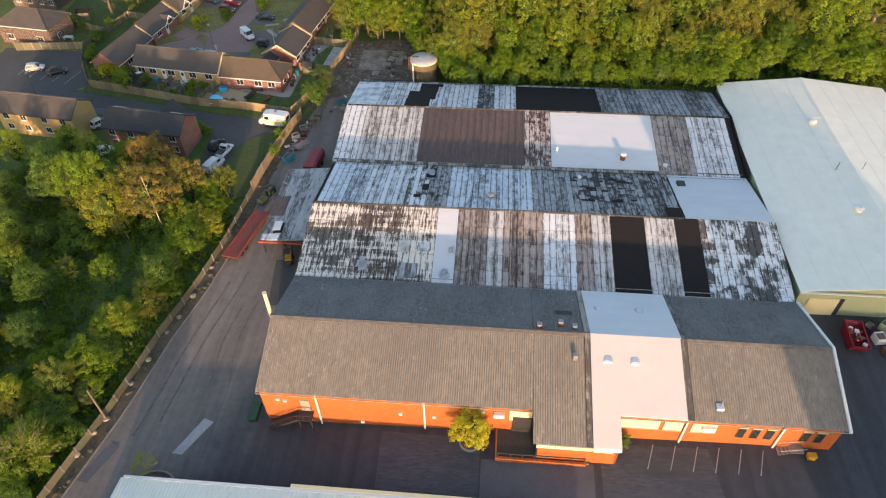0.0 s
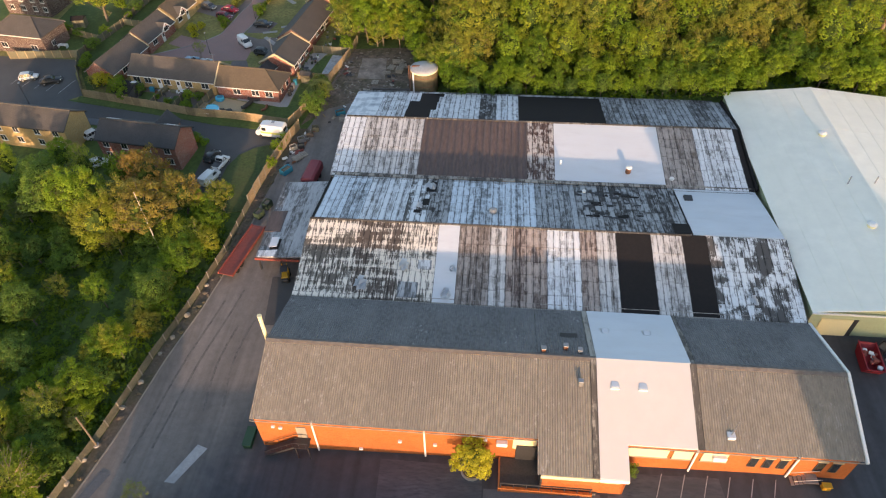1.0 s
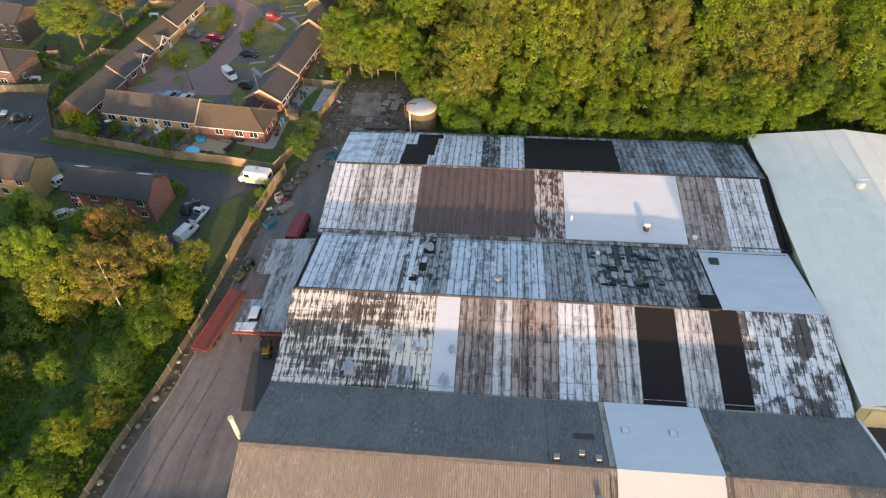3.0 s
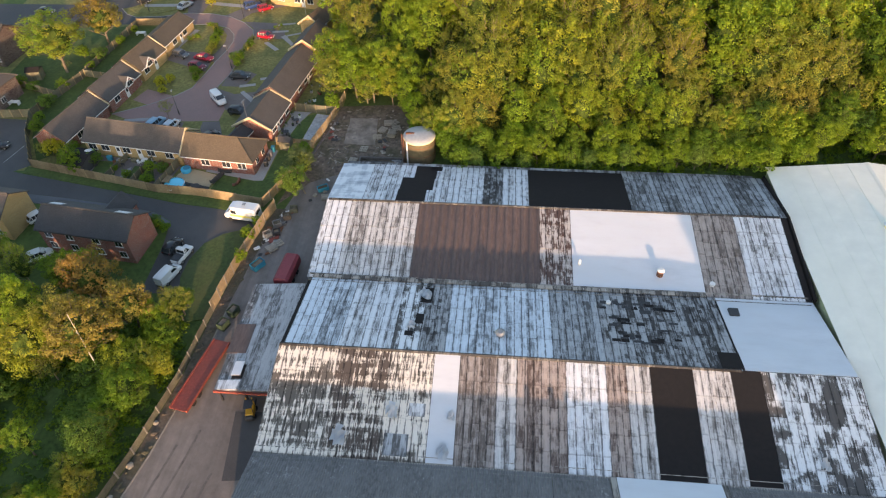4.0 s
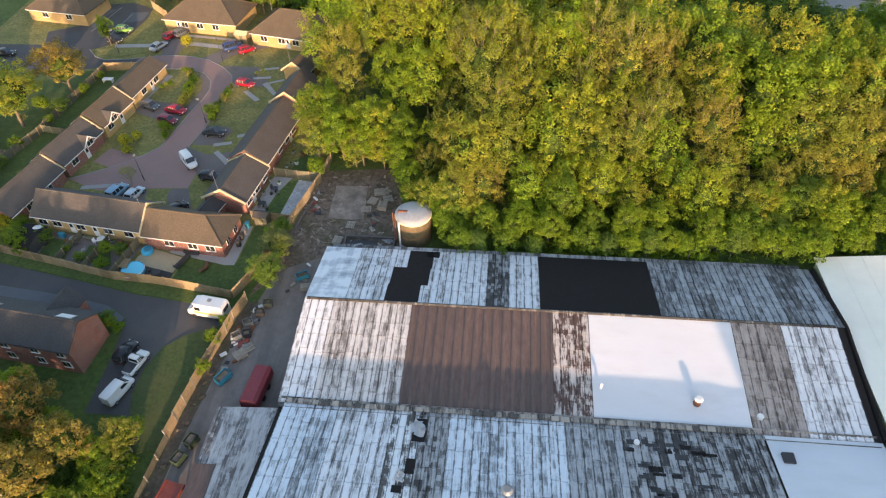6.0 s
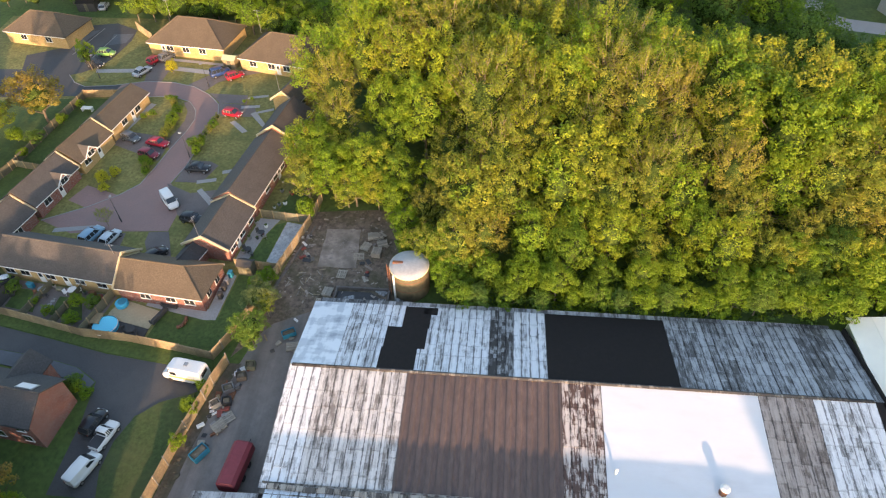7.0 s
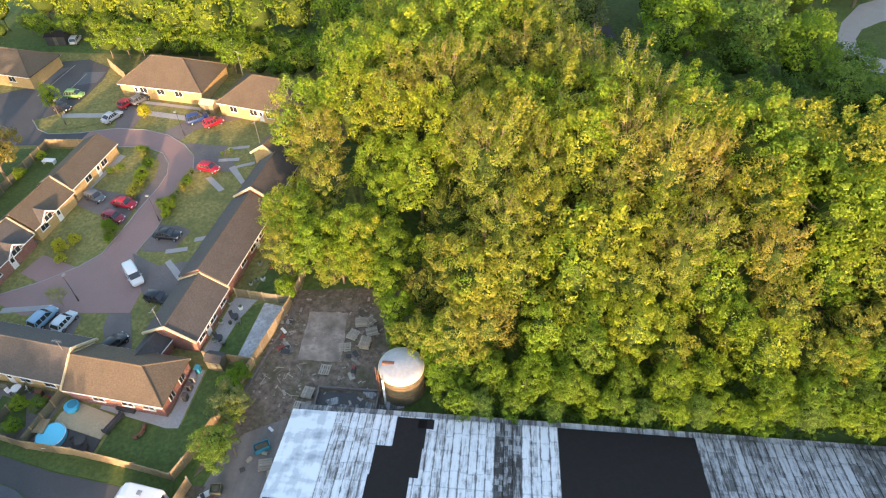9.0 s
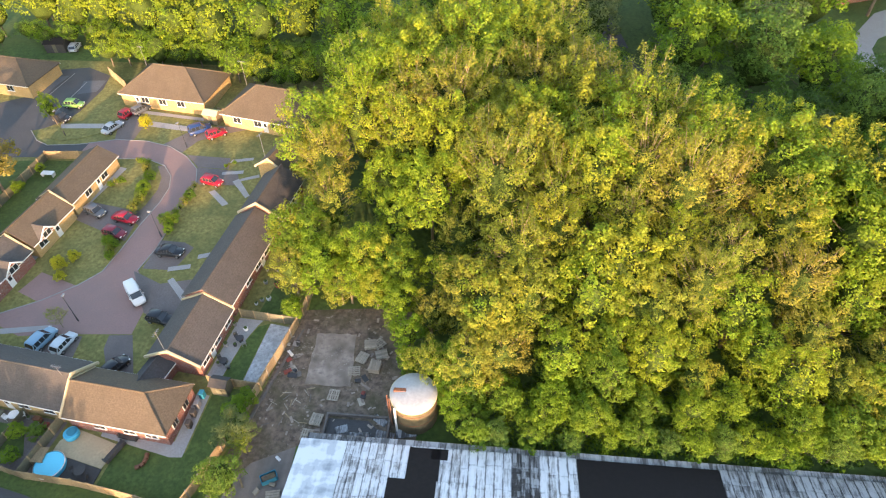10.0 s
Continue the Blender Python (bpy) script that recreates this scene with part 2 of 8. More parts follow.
M["scrub"] = surface("scrub", (0.065, 0.11, 0.022), 0.95, 0.4, 0.15, 1.6, bumpy=1.0, tint=(0.10, 0.14, 0.032))
M["earth"] = surface("earth", (0.12, 0.095, 0.072), 0.95, 0.35, 0.25, 2.5, bumpy=0.7, tint=(0.06, 0.065, 0.03))
M["rubble"] = surface("rubble", (0.165, 0.122, 0.092), 0.95, 0.55, 0.35, 1.5, bumpy=0.9, tint=(0.068, 0.068, 0.03), specks=(0.30, 0.26, 0.22))
M["slab"] = surface("slab", (0.34, 0.285, 0.24), 0.9, 0.3, 0.45, 1.1, tint=(0.17, 0.135, 0.11))
M["slab_stained"] = surface("slab_stained", (0.30, 0.25, 0.21), 0.9, 0.38, 0.55, 2.2, tint=(0.085, 0.066, 0.05), specks=(0.40, 0.36, 0.32))
M["corrugated"] = surface("corrugated", (0.232, 0.208, 0.172), 0.85, 0.22, 0.14, 2.4, bumpy=0.15, tint=(0.182, 0.162, 0.14), stretch=(1, 0.4, 0.4), specks=(0.36, 0.34, 0.31))
M["corrugated_grey"] = surface("corrugated_grey", (0.158, 0.150, 0.145), 0.85, 0.35, 0.3, 3.2, bumpy=0.15, tint=(0.215, 0.207, 0.20), stretch=(1, 0.5, 0.5), specks=(0.40, 0.39, 0.38))
M["brown_sheet"] = surface("brown_sheet", (0.122, 0.083, 0.072), 0.7, 0.25, 0.3, 3.0, tint=(0.08, 0.06, 0.054), stretch=(1, 0.25, 1))
M["membrane"] = surface("membrane", (0.70, 0.70, 0.715), 0.55, 0.07, 0.2, 0.8, bumpy=0.05, tint=(0.62, 0.645, 0.67), stretch=(0.35, 1, 1))
# copy of the membrane for the sunlit front slope, the sun's pink painted in
M["membrane_sunlit"] = surface("membrane_sunlit", (0.60, 0.57, 0.555), 0.5, 0.03, 0.1, 0.7, bumpy=0.04)
M["white_roof"] = surface("white_roof", (0.91, 0.875, 0.75), 0.5, 0.05, 0.06, 0.5, bumpy=0.04, tint=(0.86, 0.83, 0.70))
M["felt"] = surface("felt", (0.0125, 0.0092, 0.0086), 0.95, 0.25, 0.2, 2.0, bumpy=0.1)
M["lichen"] = weathered("lichen", (0.40, 0.36, 0.31), (0.09, 0.08, 0.07), 0.45, own=0.3)
M["w_cream"] = weathered("w_cream", (0.82, 0.74, 0.64), (0.135, 0.115, 0.095), 0.56, 2.2, own=0.04, cell=0.04, column=0.06, streak=1.1, blotch=0.25, bands=1.0)
M["w_cream2"] = weathered("w_cream2", (0.78, 0.70, 0.60), (0.105, 0.08, 0.065), 0.42, 2.2, own=0.04, cell=0.05, column=0.06, streak=1.0, blotch=0.4, bands=1.1)
M["w_brown"] = weathered("w_brown", (0.44, 0.375, 0.335), (0.15, 0.118, 0.10), 0.56)
M["w_dark"] = weathered("w_dark", (0.42, 0.42, 0.42), (0.055, 0.05, 0.048), 0.47, cell=0.17, streak=0.8, column=0.18)
M["w_light"] = weathered("w_light", (0.78, 0.78, 0.79), (0.20, 0.19, 0.185), 0.74, own=0.1)
M["w_pale"] = weathered("w_pale", (0.66, 0.63, 0.605), (0.20, 0.18, 0.165), 0.68, own=0.1, cell=0.1)
M["w_block"] = weathered("w_block", (0.80, 0.80, 0.80), (0.10, 0.092, 0.085), 0.54, 1.5, own=0.2, cell=0.12, streak=0.7, blotch=0.9)
M["w_blue"] = weathered("w_blue", (0.70, 0.75, 0.80), (0.20, 0.21, 0.22), 0.68)
M["w_grey"] = weathered("w_grey", (0.46, 0.47, 0.48), (0.11, 0.108, 0.106), 0.52)
M["w_rust"] = weathered("w_rust", (0.46, 0.37, 0.32), (0.115, 0.078, 0.064), 0.46, own=0.18, cell=0.13)
M["w_maroon"] = weathered("w_maroon", (0.56, 0.50, 0.46), (0.095, 0.056, 0.046), 0.36, 1.5, cell=0.15, column=0.1, streak=1.0, blotch=0.6)
M["slate_dark"] = surface("slate_dark", (0.055, 0.055, 0.058), 0.85, 0.4, 0.8, 5.0)
M["coat_patchy"] = brushed_coat("coat_patchy", (0.82, 0.83, 0.84), (0.36, 0.39, 0.43))
M["wall_brick"] = brick("wall_brick", (0.47, 0.12, 0.02), (0.38, 0.155, 0.055), local=False)
M["brick_red"] = brick("brick_red", (0.31, 0.095, 0.062))
# red brick darkened: the shade on these house walls is put into the colour
M["brick_shaded"] = brick("brick_shaded", (0.095, 0.05, 0.04))
M["brick_buff"] = brick("brick_buff", (0.56, 0.37, 0.15), (0.5, 0.38, 0.2))
M["render_wall"] = surface("render_wall", (0.45, 0.45, 0.42), 0.9, 0.15, 0.3, 3.0)
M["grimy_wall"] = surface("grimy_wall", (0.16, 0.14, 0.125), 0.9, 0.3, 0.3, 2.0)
M["cream_panel"] = plain("cream_panel", (0.78, 0.70, 0.42), 0.6)
M["green_clad"] = surface("green_clad", (0.46, 0.50, 0.30), 0.6, 0.08, 0.3, 3.0, bumpy=0.05)
M["white_paint"] = plain("white_paint", (0.78, 0.77, 0.74), 0.5)
M["grey_metal"] = plain("grey_metal", (0.32, 0.32, 0.32), 0.45, 0.6)
M["dark_metal"] = plain("dark_metal", (0.05, 0.05, 0.052), 0.5, 0.3)
M["rust"] = surface("rust", (0.22, 0.09, 0.045), 0.85, 0.35, 0.8, 5.0, tint=(0.12, 0.06, 0.04))
M["red_paint"] = surface("red_paint", (0.27, 0.058, 0.04), 0.65, 0.18, 0.6, 4.0, tint=(0.19, 0.055, 0.04))
M["maroon"] = surface("maroon", (0.23, 0.035, 0.045), 0.6, 0.15, 0.5, 3.0)
M["glass"] = plain("glass", (0.03, 0.035, 0.04), 0.08, 0.0, 0.8)
M["tile_brown"] = roof_tiles("tile_brown", (0.114, 0.087, 0.058))
M["tile_grey"] = roof_tiles("tile_grey", (0.088, 0.078, 0.07))
M["tile_slate"] = roof_tiles("tile_slate", (0.058, 0.057, 0.058))
M["trim"] = plain("trim", (0.52, 0.43, 0.27), 0.7)
M["fence_wood"] = surface("fence_wood", (0.42, 0.31, 0.17), 0.85, 0.3, 0.5, 5.0, rnd=0.35, tint=(0.27, 0.2, 0.12))
M["fence_old"] = surface("fence_old", (0.19, 0.18, 0.115), 0.9, 0.3, 0.5, 5.0, rnd=0.35, tint=(0.15, 0.13, 0.09))
M["concrete_post"] = surface("concrete_post", (0.30, 0.27, 0.22), 0.9, 0.2, 0.8, 6.0)
M["pallet_wood"] = surface("pallet_wood", (0.42, 0.37, 0.30), 0.85, 0.25, 0.8, 6.0, rnd=0.3)
M["bark"] = surface("bark", (0.17, 0.135, 0.095), 0.95, 0.35, 1.0, 6.0, bumpy=0.8, local=True)
M["bark_pale"] = surface("bark_pale", (0.30, 0.235, 0.145), 0.9, 0.25, 1.0, 6.0, bumpy=0.6, local=True)
M["birch"] = surface("birch", (0.55, 0.50, 0.40), 0.85, 0.2, 0.9, 5.0, local=True)
M["pool_blue"] = plain("pool_blue", (0.04, 0.42, 0.62), 0.5)
M["water"] = plain("water", (0.10, 0.62, 0.80), 0.08)
M["teal"] = plain("teal", (0.02, 0.22, 0.32), 0.5)
M["timber_dark"] = surface("timber_dark", (0.065, 0.06, 0.055), 0.85, 0.25, 0.6, 6.0)
M["patio"] = surface("patio", (0.46, 0.36, 0.22), 0.9, 0.15, 0.5, 4.0)
M["pale_setts"] = surface("pale_setts", (0.46, 0.45, 0.44), 0.85, 0.4, 0.5, 2.6, tint=(0.30, 0.29, 0.28))
M["tank_top"] = surface("tank_top", (0.46, 0.455, 0.45), 0.8, 0.12, 0.6, 3.0, tint=(0.38, 0.37, 0.36))
M["tank"] = surface("tank", (0.15, 0.115, 0.06), 0.8, 0.2, 0.3, 2.0, tint=(0.085, 0.07, 0.04))
M["tyre"] = plain("tyre", (0.02, 0.02, 0.02), 0.85)
M["leaf"] = leaves("leaf", [(0.0, (0.27, 0.335, 0.026)), (0.3, (0.185, 0.305, 0.024)), (0.55, (0.285, 0.335, 0.03)), (0.8, (0.30, 0.305, 0.04)), (1.0, (0.18, 0.29, 0.025))])
M["leaf_olive"] = leaves("leaf_olive", [(0.0, (0.285, 0.29, 0.046)), (0.5, (0.225, 0.285, 0.036)), (1.0, (0.295, 0.275, 0.05))])
M["leaf_green"] = leaves("leaf_green", [(0.0, (0.145, 0.255, 0.017)), (0.5, (0.20, 0.29, 0.02)), (1.0, (0.12, 0.21, 0.019))])
M["leaf_dark"] = leaves("leaf_dark", [(0.0, (0.115, 0.21, 0.034)), (0.5, (0.15, 0.24, 0.034)), (1.0, (0.092, 0.175, 0.038))])
M["leaf_grey"] = leaves("leaf_grey", [(0.0, (0.15, 0.19, 0.07)), (0.5, (0.175, 0.215, 0.075)), (1.0, (0.13, 0.175, 0.07))])
# dark green that paints inner shade on the hull within crowns
M["crown_shade"] = plain("crown_shade", (0.055, 0.085, 0.018), 0.95, 0.0, 0.1, var=0.7)
M["leaf_copper"] = leaves("leaf_copper", [(0.0, (0.275, 0.20, 0.048)), (0.5, (0.23, 0.215, 0.045)), (1.0, (0.285, 0.185, 0.05))])
M["leaf_gold"] = leaves("leaf_gold", [(0.0, (0.52, 0.46, 0.035)), (1.0, (0.44, 0.43, 0.035))])


# ---- building blocks ----
def thing(name, m, label, category, group="", kind=""):
    ob = new(name)
    ob.empty_display_size = 0.5
    ob.matrix_basis = m if isinstance(m, Matrix) else Matrix.Translation(m)
    return tagged(ob, label, category, group, kind)


def as_mesh(name, bm, material, smooth=False):
    me = bpy.data.meshes.new(name)
    bm.normal_update()
    bm.to_mesh(me)
    bm.free()
    me.materials.append(M[material] if isinstance(material, str) else material)
    if smooth:
        me.polygons.foreach_set("use_smooth", [True] * len(me.polygons))
    return me


def part(name, bm, material, parent, label="", world_at=None, smooth=False):
    """One mesh under a thing or a part. world_at: the thing's place, where the mesh is given in the world's metres."""
    ob = new(name, as_mesh(name, bm, material, smooth))
    ob.parent = parent
    if world_at is not None:
        ob.matrix_parent_inverse = Matrix.Translation(-Vector(world_at))
    return tagged(ob, label)


def solo(name, bm, material, label, category, group="", kind="", m=None, smooth=False):
    ob = new(name, as_mesh(name, bm, material, smooth))
    if m is not None:
        ob.matrix_basis = m
    return tagged(ob, label, category, group, kind)


def face(bm, *pts):
    return bm.faces.new([bm.verts.new(p) for p in pts])


def box(bm, x0, x1, y0, y1, z0, z1):
    v = [bm.verts.new((x, y, z)) for z in (z0, z1) for y in (y0, y1) for x in (x0, x1)]
    for q in ((0, 2, 3, 1), (4, 5, 7, 6), (0, 1, 5, 4), (2, 6, 7, 3), (0, 4, 6, 2), (1, 3, 7, 5)):
        bm.faces.new([v[i] for i in q])
    return bm


def cube(*a):
    return box(bmesh.new(), *a)


def tube(bm, p, q, r0, r1=None, n=8, caps=True):
    p, q = Vector(p), Vector(q)
    r1 = r0 if r1 is None else r1
    d = (q - p).normalized()
    u = d.orthogonal().normalized()
    w = d.cross(u)
    rings = []
    for c, r in ((p, r0), (q, r1)):
        rings.append([bm.verts.new(c + r * (math.cos(a) * u + math.sin(a) * w)) for a in [2 * math.pi * k / n for k in range(n)]])
    for k in range(n):
        bm.faces.new((rings[0][k], rings[0][(k + 1) % n], rings[1][(k + 1) % n], rings[1][k]))
    if caps:
        bm.faces.new(list(reversed(rings[0])))
        bm.faces.new(rings[1])
    return bm


def prism(bm, poly, axis, a, b):
    """A solid of the outline poly (pairs) drawn from a to b along an axis."""
    def at(p, s):
        return {"x": (s, p[0], p[1]), "y": (p[0], s, p[1]), "z": (p[0], p[1], s)}[axis]
    lo, hi = [bm.verts.new(at(p, a)) for p in poly], [bm.verts.new(at(p, b)) for p in poly]
    bm.faces.new(lo), bm.faces.new(list(reversed(hi)))
    for k in range(len(poly)):
        j = (k + 1) % len(poly)
        bm.faces.new((lo[j], lo[k], hi[k], hi[j]))
    bmesh.ops.recalc_face_normals(bm, faces=bm.faces[:])
    return bm


def bevelled(bm, w=0.03, seg=1):
    bmesh.ops.bevel(bm, geom=bm.edges[:], offset=w, segments=seg, affect="EDGES", clamp_overlap=True)
    return bm


# ---- the lie of the land: level by the front yard, rising to the back and to the right ----
def ground_z(x, y):
    return 0.045 * max(0.0, y - 40.0) + 0.035 * (min(max(x, -19.0), 30.0) + 19.0)


def sheet(poly, up=0.02, deep=0.0):
    """A surface that follows the land: the outline poly, up metres above it; with a rim deep metres down."""
    bm = bmesh.new()
    bm.faces.new([bm.verts.new((x, y, 0)) for x, y in poly])
    for co, no in (((0, 40, 0), (0, 1, 0)), ((-19, 0, 0), (1, 0, 0)), ((30, 0, 0), (1, 0, 0))):
        bmesh.ops.bisect_plane(bm, geom=bm.verts[:] + bm.edges[:] + bm.faces[:], plane_co=co, plane_no=no)
    bmesh.ops.triangulate(bm, faces=bm.faces[:])
    bm.normal_update()
    bmesh.ops.reverse_faces(bm, faces=[f for f in bm.faces if f.normal.z < 0])
    for v in bm.verts:
        v.co.z = ground_z(v.co.x, v.co.y) + up
    if deep:
        rim = [e for e in bm.edges if e.is_boundary]
        made = bmesh.ops.extrude_edge_only(bm, edges=rim)["geom"]
        for v in made:
            if isinstance(v, bmesh.types.BMVert):
                v.co.z -= deep
        bmesh.ops.recalc_face_normals(bm, faces=bm.faces[:])
    return bm


def lay(name, poly, material, label, category, up=0.02, deep=0.0):
    return solo(name, sheet(poly, up, deep), material, label, category, kind="structure")


def ribbon(pts, half):
    """The outline of a band of that half width along a line."""
    left, right = [], []
    for k, p in enumerate(pts):
        a, b = Vector(pts[max(0, k - 1)]), Vector(pts[min(len(pts) - 1, k + 1)])
        d = (b - a).normalized()
        left.append((p[0] - d.y * half, p[1] + d.x * half))
        right.append((p[0] + d.y * half, p[1] - d.x * half))
    return left + right[::-1]


# ---- land, roads and yards ----
lay("ground", [(-420, -160), (420, -160), (420, 620), (-420, 620)], "scrub", "rough scrubby grass and woodland floor", "ground", 0.0)
FENCE = [(-52.0, 5.0), (-47.6, 22.0), (-44.6, 36.0), (-42.6, 48.0), (-40.6, 56.5), (-38.9, 67.0), (-38.2, 77.0), (-37.2, 86.0), (-35.7, 94.0), (-34.9, 97.2)]
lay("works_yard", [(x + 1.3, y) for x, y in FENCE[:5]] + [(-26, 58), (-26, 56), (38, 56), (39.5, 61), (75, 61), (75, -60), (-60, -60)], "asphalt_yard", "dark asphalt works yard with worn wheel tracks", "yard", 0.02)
lay("side_track", [(x + 1.3, y) for x, y in FENCE[1:]] + [(-33.5, 97.5), (-32.0, 104.0), (-26.5, 106.0), (-25.0, 46.0), (-27.5, 40.0), (-33.0, 34.0), (-41.0, 24.0)], "asphalt_yard", "brown asphalt drive beside the works, tone partly sunlight", "road", 0.035)
lay("verge_strip", [(x + 0.1, y) for x, y in FENCE] + [(x + 1.6, y) for x, y in FENCE[::-1]], "earth", "bare earth strip with leaf litter along the fence", "verge", 0.055)
lay("rear_yard", [(-35.0, 98.0), (-33.6, 106.0), (-32.2, 112.0), (-30.0, 124.5), (-16.0, 126.0), (-13.0, 105.9), (-26.4, 105.9), (-31.0, 103.5)], "rubble", "rubble-strewn bare rear yard", "yard", 0.05)
rim = random.Random(31)
SLAB = [(-27.5, 121.0), (-22.5, 121.2), (-21.9, 113.7), (-27.4, 113.6)]
lay("concrete_slab", [(ax + (bx - ax) * k / 9 + rim.uniform(-0.09, 0.09), ay + (by - ay) * k / 9 + rim.uniform(-0.09, 0.09)) for (ax, ay), (bx, by) in zip(SLAB, SLAB[1:] + SLAB[:1]) for k in range(9)], "slab_stained", "stained concrete slab with broken edges in the rear yard", "slab", 0.11, 0.1)
lay("asphalt_patch_pale", [(-32.6, 36.9), (-31.3, 36.5), (-33.6, 32.1), (-34.8, 32.2)], "concrete_patch", "pale repaired concrete strip in the yard", "road patch", 0.075)
lay("asphalt_patch_wide", [(-11.0, 36.7), (-10.5, 20.0), (0.5, 20.0), (0.6, 36.4)], "asphalt_scuffed", "paler worn rectangle of asphalt", "road patch", 0.032)
lay("asphalt_patch_mid", [(0.75, 33.9), (0.7, 20.0), (13.0, 20.0), (13.2, 34.0)], "asphalt_pale", "grey relaid asphalt below the entrance deck", "road patch", 0.036)
lay("bay_surface", [(14.0, 36.6), (14.0, 28.0), (27.0, 28.0), (26.0, 36.6)], "asphalt_scuffed", "worn parking surface with scuffs", "road patch", 0.03)
for x in (20.0, 22.45, 24.85, 27.2, 29.6, 31.95):
    solo("bay_line", sheet([(x, 36.8), (x + 0.1, 36.8), (x - 0.9, 33.8), (x - 1.0, 33.8)], 0.05), "marking", "worn white painted parking bay line", "bay line", "parking bay lines", "structure")
lay("asphalt_patch_dark", [(-30.6, 62.6), (-26.2, 62.8), (-26.0, 54.6), (-29.6, 54.2)], "asphalt", "dark relaid asphalt beside the lean-to", "road patch", 0.075)
lay("asphalt_patch_long", [(-44.2, 28.2), (-43.0, 28.0), (-41.2, 32.6), (-42.4, 32.9)], "asphalt_pale", "long grey asphalt repair by the verge", "road patch", 0.075)
for off, y0, y1, bend in ((4.2, 34, 58, 0.6), (6.0, 36, 60, 0.8), (8.2, 41, 54, 2.2), (9.9, 42, 55, 2.5)):
    line = []
    for k in range(9):
        y = y0 + (y1 - y0) * k / 8
        fx = float(np.interp(y, [p[1] for p in FENCE], [p[0] for p in FENCE]))
        line.append((fx + off + bend * (1 - k / 8) ** 2, y))
    lay("tyre_mark", ribbon(line, 0.15), "tyre_mark", "faint dark tyre track on the drive", "tyre track", 0.06)
# residential road
lay("road", [(-120, 112), (-80, 102.9), (-60, 99.2), (-51, 97.4), (-41.7, 96.3), (-36.6, 95.8), (-37.2, 93.2), (-43.8, 89.3), (-44.8, 84), (-44, 79.5), (-49.6, 79.5), (-49.8, 88),
             (-50.5, 93.4), (-53.7, 95.2), (-58.7, 96.3), (-69, 97.5), (-79, 98.4), (-120, 104.5)], "asphalt", "dark asphalt residential road", "road", 0.03)
lay("pavement", [(-120, 104.4), (-79, 98.3), (-69, 97.4), (-58.7, 96.2), (-53.7, 95.1), (-50.6, 93.3), (-51.0, 92.0), (-54.5, 93.6), (-69, 95.6), (-79, 96.5), (-120, 102.4)], "asphalt_pale", "grey asphalt footpath along the road", "pavement", 0.12, 0.11)
lay("verge", [(-80, 104.7), (-75.2, 103.8), (-63, 101.4), (-55, 99.7), (-49, 99.4), (-41.3, 98.3), (-36.9, 97.5), (-36.5, 95.9), (-41.7, 96.4), (-51, 97.5), (-60, 99.3), (-80, 103.0)], "lawn", "mown grass verge below a garden fence", "verge", 0.1, 0.1)
lay("grass_wedge", [(-37.6, 92.8), (-41.5, 91.2), (-43.7, 89.1), (-44.8, 86.0), (-44.9, 82.5), (-43.8, 79.0), (-41.5, 75.0), (-38.9, 75.6), (-38.0, 80.0), (-37.3, 86.0)], "grass", "shaded mown grass corner beside the road", "lawn", 0.13, 0.12)
lay("car_park", [(-104, 118.0), (-86.8, 117.4), (-84.6, 112.2), (-79.6, 105.0), (-82.0, 103.2), (-104, 108.0)], "asphalt", "asphalt parking bays beside the road", "car park", 0.045)
for x in (-96.0, -93.2, -90.4, -87.6, -84.8):
    solo("car_park_line", sheet([(x, 106.6 - 0.22 * (x + 90)), (x + 0.12, 106.6 - 0.22 * (x + 90)), (x + 1.3, 111.2 - 0.22 * (x + 90)), (x + 1.18, 111.2 - 0.22 * (x + 90))], 0.075), "marking", "worn white parking bay line by the road", "bay line", "roadside bay lines", "structure")
lay("back_gardens", [(-99, 118.6), (-86.5, 119.4), (-83.5, 112.6), (-79.2, 106.2), (-74.5, 110.0), (-69.5, 152.0), (-80.2, 151.8), (-99, 150.0)], "lawn", "green back gardens behind the close", "lawn", 0.035)
lay("drive_kerb", ribbon([(x + 1.75, y) for x, y in FENCE[:7]], 0.08), "concrete_post", "thin worn kerb along the drive", "kerb", 0.09, 0.08)
# the close of bungalows
lay("estate_lawn", [(-100, 102.8), (-75, 103.9), (-63, 101.5), (-55, 99.8), (-37.0, 97.6), (-35.4, 101), (-31.6, 112), (-29.5, 124), (-31, 160), (-30, 182), (-112, 182), (-112, 118)], "lawn_dry", "patchy mown grass between bungalows", "lawn", 0.02)
CLOSE = [(-72.0, 120.0), (-66.0, 123.4), (-62.2, 126.4), (-60.0, 129.0), (-59.2, 133.0), (-58.5, 138.0), (-57.4, 143.3), (-57.2, 146.5), (-58.0, 149.2), (-60.0, 151.7), (-63.6, 153.2), (-72.0, 152.8), (-83.0, 152.4), (-120, 149.5),
         (-120, 160.5), (-98, 160.8), (-87.4, 159.4), (-85.0, 156.8), (-82.4, 155.6), (-77.0, 156.2), (-71.0, 157.9), (-65.6, 157.8), (-61.0, 156.6), (-57.2, 154.2), (-54.4, 151.2), (-53.4, 148.0), (-53.7, 142.0), (-54.1, 134.0), (-55.1, 129.6), (-51.3, 124.8), (-51.4, 119.0), (-61.0, 118.3), (-66, 117.6)]
lay("close_road", CLOSE, "blockpave", "reddish block-paved road of a residential close", "road", 0.05)
